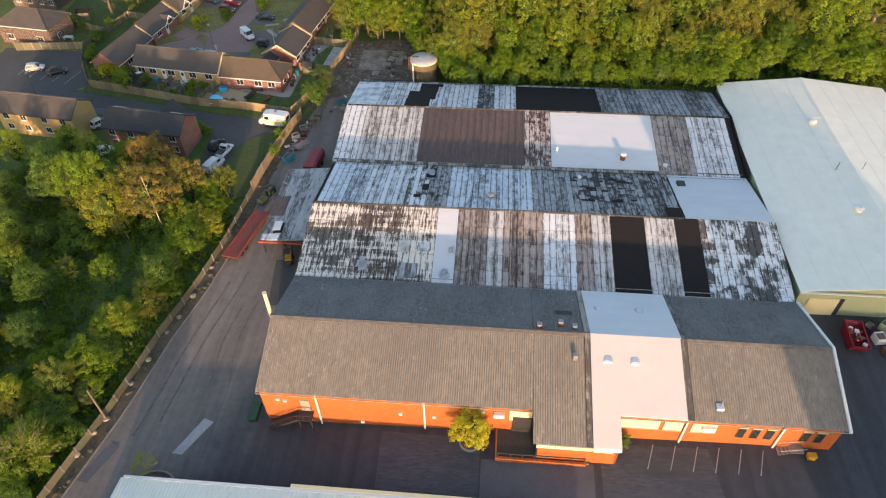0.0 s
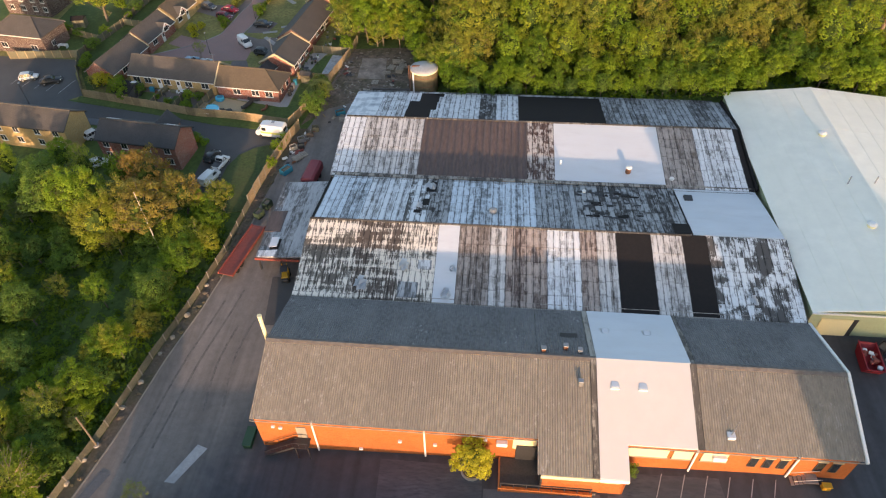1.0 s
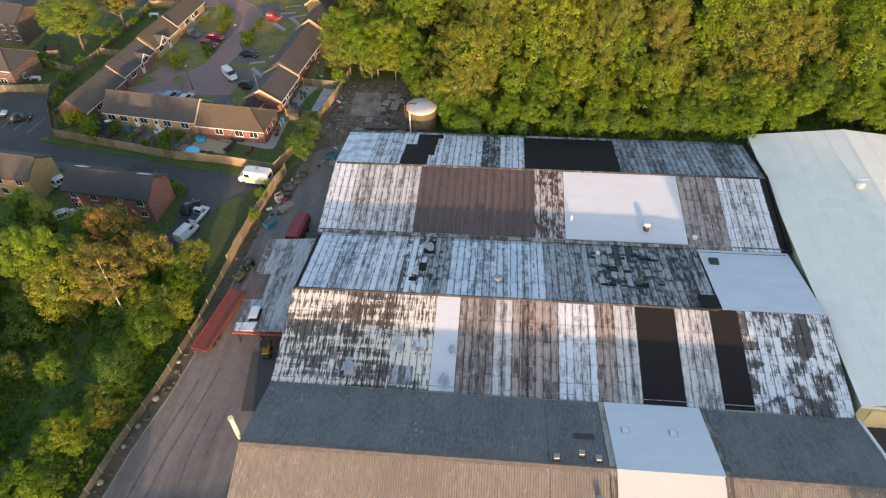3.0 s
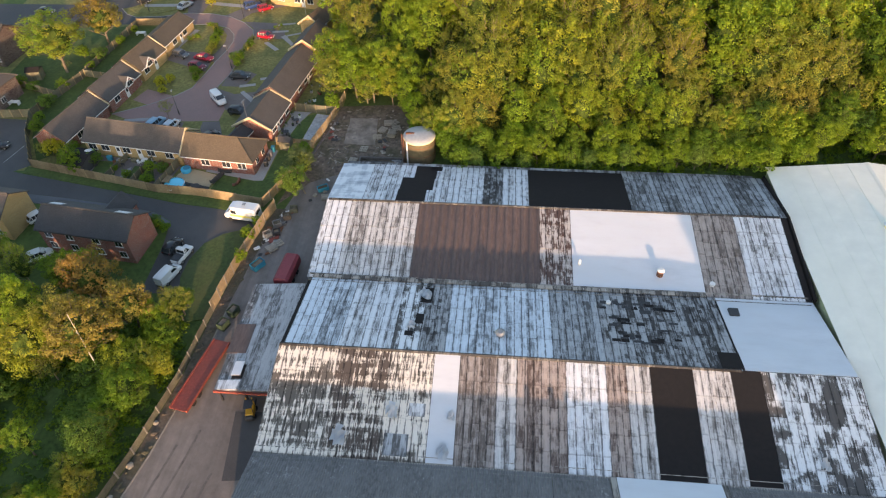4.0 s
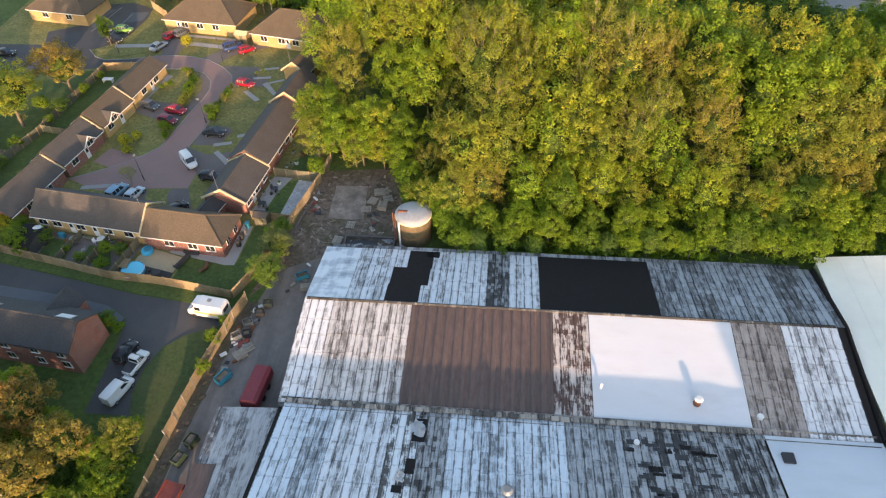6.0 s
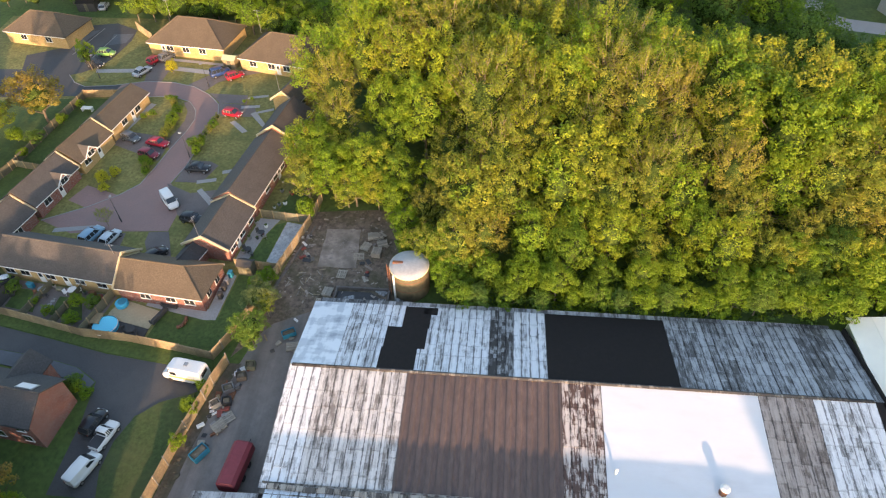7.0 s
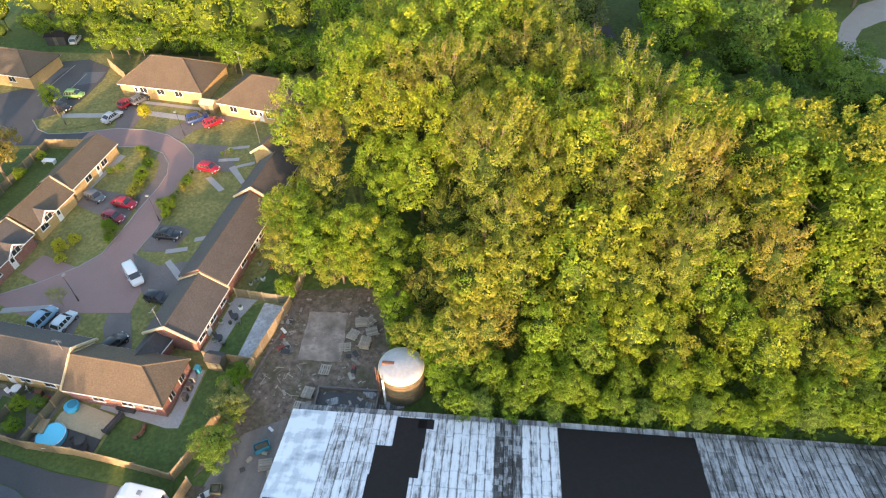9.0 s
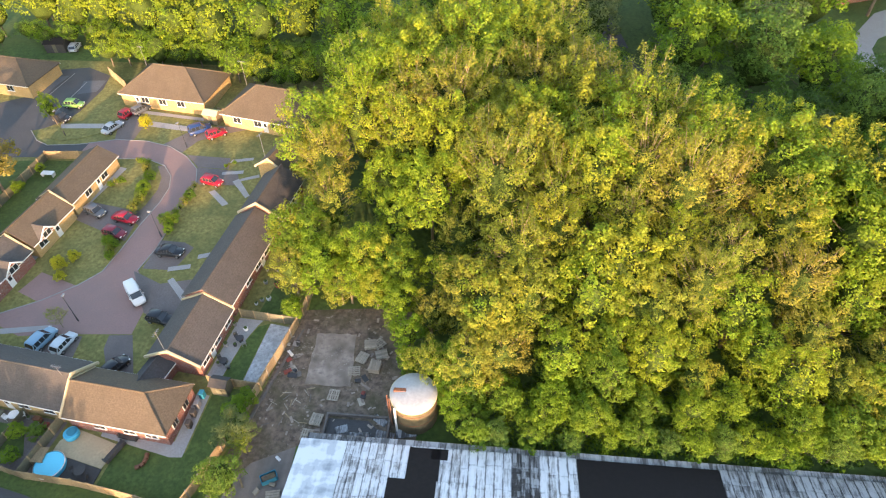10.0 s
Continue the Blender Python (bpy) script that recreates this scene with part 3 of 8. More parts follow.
lay("close_road_asphalt", [(-120, 149.5), (-83.0, 152.4), (-76.0, 152.7), (-75.4, 156.6), (-77.0, 156.25), (-82.4, 155.65), (-85.0, 156.85), (-87.4, 159.45), (-98, 160.8), (-120, 160.5)], "asphalt", "grey asphalt road joining the block paving", "road", 0.058)
for a, b in ((0, 12), (16, 29)):
    pts = CLOSE[a:b]
    lay("kerb_line", ribbon(pts, 0.07), "kerb", "pale concrete kerb edging the close", "kerb", 0.11, 0.08)
lay("drive_spur", [(-87.4, 159.3), (-98, 160.6), (-100, 166.0), (-94.2, 169.0), (-93.6, 173.5), (-91.6, 178.6), (-86.5, 179.6), (-81.0, 177.0), (-80.4, 172.6), (-81.4, 165.4), (-82.6, 162.6), (-85.4, 160.2)], "asphalt", "asphalt side drive with parking", "road", 0.045)
for poly in ([(-90.6, 168.0), (-90.0, 173.0), (-89.0, 176.6), (-93.0, 175.6), (-93.4, 170.0)], [(-84.6, 170.6), (-81.2, 171.6), (-81.0, 175.4), (-85.4, 175.0)]):
    lay("parking_bay_surface", poly, "asphalt_pale", "pale worn parking bays off the drive", "parking bay", 0.062)
for p, q in (((-90.4, 166.6), (-88.4, 177.4)), ((-85.8, 164.6), (-84.6, 174.6))):
    lay("bay_edge", ribbon([p, q], 0.09), "kerb", "pale line edging the parking bays", "kerb", 0.08)
for poly, mt in (([(-51.2, 118.9), (-48.6, 113.2), (-51.9, 113.0), (-54.0, 116.6), (-54.2, 118.6)], "drive"),
                 ([(-55.6, 129.4), (-51.0, 127.4), (-46.4, 128.6), (-46.2, 121.0), (-51.2, 122.4)], "drive"),
                 ([(-54.0, 135.4), (-50.4, 135.2), (-48.7, 134.3), (-50.1, 129.9), (-54.6, 129.9)], "drive"),
                 ([(-59.3, 140.9), (-68.5, 142.6), (-68.8, 138.6), (-59.3, 134.8)], "drive"),
                 ([(-54.5, 151.7), (-47.6, 151.2), (-46.2, 147.8), (-53.4, 147.6)], "drive"),
                 ([(-57.3, 154.6), (-49.8, 154.3), (-49.2, 151.6), (-54.4, 151.7)], "drive"),
                 ([(-62.6, 157.0), (-59.2, 160.8), (-54.3, 162.8), (-48.5, 162.3), (-52.6, 160.7), (-56.8, 158.4), (-58.4, 155.2)], "drive"),
                 ([(-71.4, 157.8), (-73.8, 166.2), (-70.2, 166.0), (-67.9, 162.0), (-68.1, 157.9)], "drive"),
                 ([(-61.2, 151.6), (-59.4, 148.8), (-58.9, 146.0), (-59.4, 142.4), (-60.5, 139.0), (-58.4, 138.0), (-57.3, 143.3), (-57.1, 146.5), (-57.9, 149.2), (-59.9, 151.8)], "drive"),
                 ([(-64.5, 118.2), (-62.2, 113.6), (-57.2, 113.4), (-57.6, 118.2)], "drive"),
                 ([(-62.4, 126.2), (-68.5, 128.2), (-70.0, 124.6), (-66.5, 123.2)], "blockpave")):
    lay("driveway", poly, mt, "hard-surfaced driveway between front lawns", "driveway", 0.064)
for poly in ([(-48.0, 131.2), (-51.0, 130.4), (-50.8, 129.6), (-47.8, 130.4)], [(-46.8, 124.6), (-50.2, 128.0), (-49.6, 128.6), (-46.2, 125.4)], [(-47.6, 133.0), (-44.6, 134.0), (-44.4, 133.2), (-47.4, 132.2)],
             [(-47.4, 143.0), (-50.6, 146.0), (-49.8, 146.5), (-46.6, 143.6)], [(-46.6, 151.4), (-50.0, 150.8), (-49.9, 150.1), (-46.5, 150.6)], [(-66.0, 150.6), (-67.2, 150.9), (-70.0, 139.6), (-68.9, 139.2)],
             [(-70.6, 137.6), (-69.4, 137.2), (-71.2, 127.2), (-72.2, 127.4)], [(-83.0, 161.6), (-75.2, 162.1), (-75.1, 160.8), (-82.4, 160.3)], [(-67.8, 163.4), (-57.4, 161.9), (-59.2, 160.8), (-67.9, 162.0)], [(-49.5, 153.1), (-45.8, 154.0), (-45.9, 154.7), (-49.3, 153.9)],
             [(-55.0, 164.4), (-70.0, 166.4), (-70.0, 165.5), (-55.0, 163.6)], [(-47.6, 148.6), (-44.4, 145.0), (-43.9, 145.6), (-46.8, 149.4)], [(-46.4, 149.4), (-43.8, 150.6), (-43.6, 149.9), (-46.8, 148.6)], [(-69.0, 118.5), (-62.4, 119.6), (-62.2, 118.8), (-69.0, 117.6)]):
    lay("garden_path", poly, "path", "pale concrete garden path", "path", 0.08)
lay("traffic_island", [(-85.6, 159.4), (-83.0, 157.4), (-80.4, 157.0), (-77.6, 157.7), (-74.6, 159.4), (-74.6, 160.7), (-82.6, 160.25)], "lawn_dry", "grass corner with kerb by the junction", "lawn", 0.12, 0.1)
# gardens of the terrace by the road and of the bungalow row
lay("garden_lawn", [(-47.0, 99.1), (-37.2, 97.6), (-35.7, 101.0), (-34.1, 106.5), (-32.8, 112.0), (-38.0, 112.6), (-38.6, 104.0), (-46.2, 104.6)], "lawn", "neat green back lawn of a bungalow", "lawn", 0.06)
lay("patio_beige", [(-52.2, 105.9), (-46.4, 104.3), (-47.2, 101.5), (-51.3, 102.4), (-53.6, 102.9), (-53.4, 104.2)], "patio", "sandy paved patio behind the bungalow", "patio", 0.1, 0.08)
lay("patio_dark", [(-51.5, 102.4), (-47.1, 101.4), (-47.3, 99.5), (-51.6, 99.8), (-51.8, 101.2)], "timber_dark", "dark grey decked patio beside the pool", "patio", 0.13, 0.1)
lay("house_path", [(-49.0, 105.2), (-40.2, 103.4), (-38.8, 103.5), (-38.3, 111.2), (-39.9, 111.6), (-40.3, 105.2), (-49.0, 106.4)], "path", "grey paved path round the bungalow", "path", 0.075)
lay("terrace_garden", [(-72, 103.6), (-54.8, 100.0), (-53.6, 106.5), (-71.0, 108.6)], "drive", "paved and gravelled back gardens of the terrace", "garden", 0.05)
lay("terrace_lawn", [(-68.2, 106.9), (-64.9, 106.6), (-64.0, 103.0), (-68.4, 103.7)], "lawn", "small back lawn of the terrace", "lawn", 0.08)
lay("garden_lawn_small", [(-61.6, 105.9), (-58.3, 105.6), (-56.6, 102.2), (-61.6, 102.8)], "lawn", "small square back lawn", "lawn", 0.08)
lay("paved_garden", [(-35.0, 113.0), (-32.9, 113.0), (-31.2, 121.6), (-33.9, 122.0)], "pale_setts", "light grey paved strip along a garden wall", "paving", 0.09, 0.06)
lay("court_lawn", [(-37.6, 113.6), (-35.1, 113.0), (-34.0, 122.0), (-35.4, 121.4), (-36.6, 118.6)], "lawn", "narrow shaded garden lawn", "lawn", 0.07)
lay("court_paving", [(-39.6, 113.6), (-37.7, 113.6), (-36.7, 118.6), (-35.5, 121.5), (-35.0, 122.4), (-38.2, 122.6)], "path", "paving slabs along the bungalow wall", "paving", 0.08)
lay("upper_lawn", [(-36.0, 123.2), (-33.0, 122.6), (-31.4, 130.0), (-34.6, 130.6)], "lawn", "square green garden lawn", "lawn", 0.07)
lay("far_road", [(57.0, 184.0), (58.4, 181.4), (62.0, 180.4), (80.0, 176.0), (80.0, 181.0), (66.0, 184.4), (62.4, 187.0), (63.0, 191.6), (65.4, 195.4), (70.0, 198.6), (92.0, 209.0), (92.0, 219.0), (68.2, 205.6), (62.4, 198.0), (59.2, 191.0)], "path", "pale grey road beyond the wood", "road", 0.05)
lay("far_lawn", [(62.5, 187.2), (66.0, 184.6), (95.0, 178.0), (98.0, 210.0), (92.0, 208.8), (70.2, 198.4), (65.6, 195.2), (63.2, 191.4)], "lawn", "mown grass beside the far road", "lawn", 0.045)
lay("wood_path", [(8.0, 215.0), (14.0, 214.0), (19.0, 184.0), (30.0, 176.0), (56.0, 168.0), (55.0, 163.0), (28.0, 171.0), (13.5, 181.0)], "asphalt", "shaded tarmac path through the wood", "path", 0.03)
lay("wood_grass", [(14.5, 192.0), (19.0, 184.0), (30.0, 176.0), (34.0, 178.0), (22.0, 188.0)], "lawn", "grass beside the woodland path", "lawn", 0.035)
# ---- the works: three ridged sheds under patched roofs ----
XL, XR = -25.1, 39.45
SLOPES = {  # eave or ridge line (y, z) to the next
    "r1f": (37.2, 6.3, 46.0, 9.1), "r1b": (46.0, 9.1, 55.4, 5.9), "r2f": (55.4, 5.9, 67.65, 8.33),
    "r2b": (67.65, 8.33, 80.45, 5.8), "r3f": (80.45, 5.8, 94.3, 7.6), "r3b": (94.3, 7.6, 105.7, 5.4)}


def on_slope(key, y, up=0.0):
    y0, z0, y1, z1 = SLOPES[key]
    return z0 + (z1 - z0) * (y - y0) / (y1 - y0) + up


def corrugated_slope(x0, x1, y0, z0, y1, z1, pitch=0.26, amp=0.035, thick=0.03, step=6, flat=False):
    """A roof sheet with waves that run down the slope."""
    bm = bmesh.new()
    n = max(2, int((x1 - x0) / pitch)) * step
    rows = []
    for y, z in ((y0, z0), (y1, z1)):
        rows.append([bm.verts.new((x0 + (x1 - x0) * k / n, y, z + amp * (math.copysign(abs(math.cos(2 * math.pi * k / step)) ** (0.35 if flat else 1), math.cos(2 * math.pi * k / step))))) for k in range(n + 1)])
    for k in range(n):
        bm.faces.new((rows[0][k], rows[0][k + 1], rows[1][k + 1], rows[1][k]))
    rim = bmesh.ops.extrude_edge_only(bm, edges=[e for e in bm.edges if e.is_boundary])["geom"]
    for v in rim:
        if isinstance(v, bmesh.types.BMVert):
            v.co.z -= thick
    bmesh.ops.recalc_face_normals(bm, faces=bm.faces[:])
    return bm


def flat_slope(x0, x1, y0, z0, y1, z1, up=0.0, thick=0.08):
    return prism(bmesh.new(), [(y0, z0 + up), (y1, z1 + up), (y1, z1 + up - thick), (y0, z0 + up - thick)], "x", x0, x1)


works = []
for y, lab in ((46.0, "front shed of brick works with grey corrugated roof"), (68.0, "middle shed of works under weathered patchwork roof"), (93.0, "rear shed of works under patched sheet roof")):
    works.append((thing("factory_shed", (7.0, y, 0.0), lab, "factory", "sheds of the works"), (7.0, y, 0.0)))
(shed_a, at_a), (shed_b, at_b), (shed_c, at_c) = works


def wpart(shed, name, bm, mat, label="", parent=None, smooth=False):
    ob, at = works[shed]
    if parent is not None:
        return part(name, bm, mat, parent, label, smooth=smooth)
    return part(name, bm, mat, ob, label, at, smooth)


# walls
wpart(0, "front_wall", cube(XL + 0.3, 6.7, 37.5, 37.8, -0.2, 6.25), "wall_brick", "orange-red brick front wall")
wpart(0, "front_wall", cube(15.3, XR - 0.2, 37.5, 37.8, -0.2, 6.3), "wall_brick", "orange-red brick front wall")
for x in (XL + 0.3, XR - 0.3):
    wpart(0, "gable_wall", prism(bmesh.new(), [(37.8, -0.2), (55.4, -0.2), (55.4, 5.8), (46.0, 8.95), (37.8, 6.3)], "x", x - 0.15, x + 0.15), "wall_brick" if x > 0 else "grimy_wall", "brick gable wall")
for sh, ys in ((1, (55.45, 67.65, 80.4)), (2, (80.45, 94.3, 105.5))):
    for x in (XL + 0.3, XR - 0.35):
        za, zr, zb = (5.8, 8.2, 5.7) if sh == 1 else (5.7, 7.5, 5.3)
        wpart(sh, "gable_wall", prism(bmesh.new(), [(ys[0], -0.2), (ys[2], -0.2), (ys[2], zb), (ys[1], zr), (ys[0], za)], "x", x - 0.15, x + 0.15), "grimy_wall", "grimy rendered gable wall")
wpart(2, "rear_wall", cube(XL + 0.5, XR - 0.5, 105.2, 105.5, 0, 5.3), "grimy_wall")

# front shed roof
for a, b, key, mt in ((XL, 6.2, "r1f", "corrugated"), (6.2, 11.9, "r1f", "corrugated"), (23.5, XR, "r1f", "corrugated"), (XL, 6.1, "r1b", "corrugated_grey"), (6.1, 11.9, "r1b", "corrugated_grey"), (23.5, XR, "r1b", "corrugated_grey")):
    y0, z0, y1, z1 = SLOPES[key]
    if key == "r1f" and a == 6.2:
        y0, z0 = 33.8, on_slope(key, 33.8)
    wpart(0, "roof_slope", corrugated_slope(a + 0.02, b - 0.02, y0, z0, y1, z1), mt, "ridged corrugated roof sheeting")
for key, y0, x1 in (("r1f", 33.8, 15.6), ("r1f", 37.2, 22.75), ("r1b", None, 22.9)):
    k0 = SLOPES[key]
    if key == "r1b":
        wpart(0, "roof_membrane", flat_slope(12.6, 22.9, k0[0], k0[1], k0[2], k0[3], 0.12, 0.16), "membrane", "smooth white roof membrane")
    elif x1 == 15.6:
        wpart(0, "roof_membrane", flat_slope(12.6, 15.6, 33.8, on_slope(key, 33.8), k0[2], k0[3], 0.12, 0.16), "membrane_sunlit", "smooth white roof membrane")
    else:
        wpart(0, "roof_membrane", flat_slope(15.602, 22.75, k0[0], k0[1], k0[2], k0[3], 0.12, 0.16), "membrane_sunlit", "smooth white roof membrane")
for x0, x1, yf in ((11.92, 12.58, 33.8), (22.78, 23.48, 37.2)):
    wpart(0, "lead_joint", flat_slope(x0, x1, yf, on_slope("r1f", yf), 46.0, 9.1, 0.09, 0.1), "lichen", "lichen-speckled flashing strip")
    wpart(0, "lead_joint", flat_slope(x0, x1, 46.0, 9.1, 55.4, 5.9, 0.09, 0.1), "lichen", "lichen-speckled flashing strip")
for x0, x1 in ((XL, 12.58), (23.48, XR)):
    wpart(0, "ridge_cap", prism(bmesh.new(), [(45.6, 9.05), (46.0, 9.2), (46.4, 9.05), (46.4, 8.98), (46.0, 9.12), (45.6, 8.98)], "x", x0, x1), "grimy_wall", "weathered brown ridge capping")
wpart(0, "verge_cap", prism(bmesh.new(), [(37.0, 6.15), (37.0, 6.45), (46.0, 9.32), (55.4, 6.1), (55.4, 5.85), (46.0, 9.05)], "x", XR, XR + 0.28), "white_paint", "white verge capping")
for x0, x1, y, z in ((XL, 6.55, 37.1, 6.12), (15.65, XR, 37.1, 6.12)):
    wpart(0, "gutter", cube(x0, x1, y - 0.06, y + 0.02, z - 0.06, z + 0.03), "concrete_post", "weathered eaves gutter")
# the entrance bay that stands forward
wpart(0, "entrance_wall", cube(6.9, 15.4, 34.2, 34.4, 1.2, 4.9), "wall_brick")
# solid dark panel standing in for the shade within the bay's open side
wpart(0, "entrance_side", cube(6.7, 6.9, 34.2, 37.5, 1.2, 5.0), "dark_metal", "dark panel drawn for the shaded open side")
wpart(0, "entrance_side", cube(15.3, 15.5, 34.2, 37.5, 0.5, 5.0), "wall_brick")
wpart(0, "fascia", cube(6.6, 12.55, 33.72, 33.84, 4.55, 5.15), "cream_panel", "cream fascia board")
wpart(0, "fascia", cube(12.6, 15.6, 33.70, 33.84, 4.7, 5.25), "white_paint", "white fascia board")
wpart(0, "boarded_window", cube(12.9, 14.9, 34.1, 34.19, 3.7, 4.6), "cream_panel", "cream boarded-up window")
wpart(0, "boarded_window", cube(3.7, 6.2, 37.36, 37.49, 3.6, 5.6), "cream_panel", "cream boarded-up window")
for x0, x1 in ((15.9, 20.1), (20.6, 22.6), (23.6, 26.2)):
    wpart(0, "boarded_window", cube(x0, x1, 37.34, 37.49, 3.9, 5.5), "cream_panel", "cream boarded-up window")
    wpart(0, "window_sill", cube(x0 - 0.1, x1 + 0.1, 37.28, 37.49, 3.75, 3.9), "concrete_post")
for x in (28.6, 30.1, 31.6, 35.4, 36.9):
    f = wpart(0, "window", cube(x, x + 0.85, 37.40, 37.49, 3.2, 5.1), "timber_dark", "tall narrow barred window")
    wpart(0, "window_pane", cube(x + 0.08, x + 0.77, 37.37, 37.398, 3.3, 4.95), "glass", parent=f).matrix_parent_inverse = Matrix.Identity(4)
    wpart(0, "lintel", cube(x - 0.1, x + 0.95, 37.36, 37.49, 5.12, 5.3), "trim")
for x, z0, y in ((-18.3, 0.0, 37.35), (-5.94, 0.3, 37.35), (22.9, 1.5, 37.3), (33.1, 1.7, 37.3)):
    wpart(0, "drainpipe", tube(bmesh.new(), (x, y, z0), (x, y, 6.1), 0.11, n=8), "white_paint", "white drainpipe")
for x, z in ((-13.5, 0.9), (-8.9, 3.2), (-5.0, 3.0), (-1.5, 2.9), (0.5, 4.9), (-23.0, 4.6), (-22.2, 4.4)):
    wpart(0, "wall_light", bevelled(cube(x, x + 0.42, 37.2, 37.49, z, z + 0.3), 0.04), "white_paint", "small white wall lamp")
# twin-pitch glass hatches on the white roof, and vents
for x, y, key in ((14.25, 51.2, "r1b"), (19.15, 51.2, "r1b"), (14.5, 43.2, "r1f"), (17.5, 43.2, "r1f")):
    z = on_slope(key, y)
    s = wpart(0, "rooflight", prism(bmesh.new(), [(y - 0.5, z - 0.1), (y + 0.5, z - 0.1), (y + 0.5, z + 0.14), (y - 0.5, z + 0.14)], "x", x - 0.5, x + 0.5), "white_paint", "small domed rooflight")
    wpart(0, "dome", bevelled(cube(x - 0.42, x + 0.42, y - 0.42, y + 0.42, z + 0.15, z + 0.27), 0.06, 2), "membrane", parent=s).matrix_parent_inverse = Matrix.Identity(4)
for x, y, h, mt in ((10.8, 43.1, 1.0, "grey_metal"), (6.8, 46.8, 0.9, "rust"), (9.3, 47.4, 1.1, "rust"), (10.9, 47.0, 0.8, "grey_metal")):
    z = on_slope("r1f" if y < 46 else "r1b", y)
    v = wpart(0, "roof_vent", bevelled(cube(x - 0.24, x + 0.24, y - 0.24, y + 0.24, z - 0.2, z + h * 0.6), 0.04), mt, "boxy roof vent")
    wpart(0, "vent_cowl", bevelled(cube(x - 0.3, x + 0.3, y - 0.3, y + 0.3, z + h * 0.62, z + h * 0.75), 0.05), "grey_metal", parent=v).matrix_parent_inverse = Matrix.Identity(4)
wpart(0, "roof_hatch", cube(8.9, 10.9, 49.6, 50.3, on_slope("r1b", 50) - 0.1, on_slope("r1b", 50) + 0.12), "timber_dark", "dark flat roof hatch")
wpart(0, "mast", tube(bmesh.new(), (26.3, 38.8, 6.6), (26.3, 38.8, 9.6), 0.07, 0.05), "grey_metal", "thin roof mast")
wpart(0, "mast_base", bevelled(cube(25.9, 26.7, 38.4, 39.2, 6.6, 7.05), 0.05), "membrane", "pale mast footing")
wpart(0, "flue", tube(bmesh.new(), (-25.7, 47.2, 5.0), (-25.7, 47.2, 11.6), 0.24, n=14), "cream_panel", "tall cream flue pipe", smooth=True)
wpart(0, "flue_cap", tube(bmesh.new(), (-25.7, 47.2, 11.6), (-25.7, 47.2, 11.75), 0.28, n=14), "cream_panel")

# patchwork of the middle and rear roofs: (x from, x to, material, how it is laid)
PATCHES = {
    "r2f": [(XL, -18.0, "w_cream", 0), (-18.0, -11.9, "w_cream2", 0), (-11.9, -6.9, "w_cream", 0), (-6.9, -4.0, "membrane", 1), (-4.0, 0.2, "w_brown", 0), (0.2, 2.4, "w_pale", 0), (2.4, 7.8, "w_rust", 0),
            (7.8, 12.2, "w_light", 0), (12.2, 14.4, "w_rust", 0), (14.4, 17.0, "w_pale", 0), (17.0, 21.65, "felt", 1), (21.65, 25.75, "w_pale", 0), (25.75, 29.0, "felt", 1), (29.0, XR, "w_block", 0)],
    "r2b": [(XL + 0.5, -18.3, "w_blue", 0), (-18.3, -12.1, "w_light", 0), (-12.1, -9.0, "w_block", 0), (-9.0, -5.9, "w_dark", 0), (-5.9, 6.5, "w_blue", 0), (6.5, 12.4, "w_grey", 0), (12.4, 27.2, "w_dark", 0), (27.4, XR - 0.1, "membrane", 1)],
    "r3f": [(XL - 0.3, -21.6, "w_light", 0), (-21.6, -11.75, "w_pale", 0), (-11.75, 5.4, "brown_sheet", 2), (5.4, 9.7, "w_maroon", 0), (9.7, 26.4, "membrane", 1), (26.4, 32.1, "w_brown", 0), (32.1, 38.55, "w_light", 0), (38.6, 39.4, "felt", 1)],
    "r3b": [(XL - 0.3, -20.3, "coat_patchy", 1), (-20.3, -15.2, "w_light", 0), (-15.2, -2.7, "w_light", 0), (-2.7, 0.1, "w_dark", 0), (0.1, 4.0, "w_light", 0), (4.0, 18.45, "felt", 1), (18.45, 22.1, "w_grey", 0), (22.1, XR + 0.1, "w_grey", 0)]}
sheet_meshes = {}
rs = random.Random(7)


def sheet_mesh(w, l, mat):
    """One old roofing sheet: slightly cupped, with three shallow ribs and a thin edge."""
    key = (round(w, 2), round(l, 2), mat)
    if key not in sheet_meshes:
        bm = bmesh.new()
        xs = [-w / 2, -w / 6, w / 6, w / 2]
        prof = [0.0, 0.035, 0.0, 0.035]
        rows = [[bm.verts.new((x, y, z)) for x, z in zip(xs, prof)] for y in (-l / 2, l / 2)]
        for k in range(3):
            bm.faces.new((rows[0][k], rows[0][k + 1], rows[1][k + 1], rows[1][k]))
        low = [bm.verts.new((x, -l / 2, z - 0.05)) for x, z in zip(xs, prof)]
        for k in range(3):
            bm.faces.new((low[k], low[k + 1], rows[0][k + 1], rows[0][k]))
        side = [(low[0], rows[0][0], rows[1][0]), (low[3], rows[1][3], rows[0][3])]
        for s in side:
            bm.faces.new(s)
        sheet_meshes[key] = as_mesh("roof_sheet", bm, mat)
    return sheet_meshes[key]


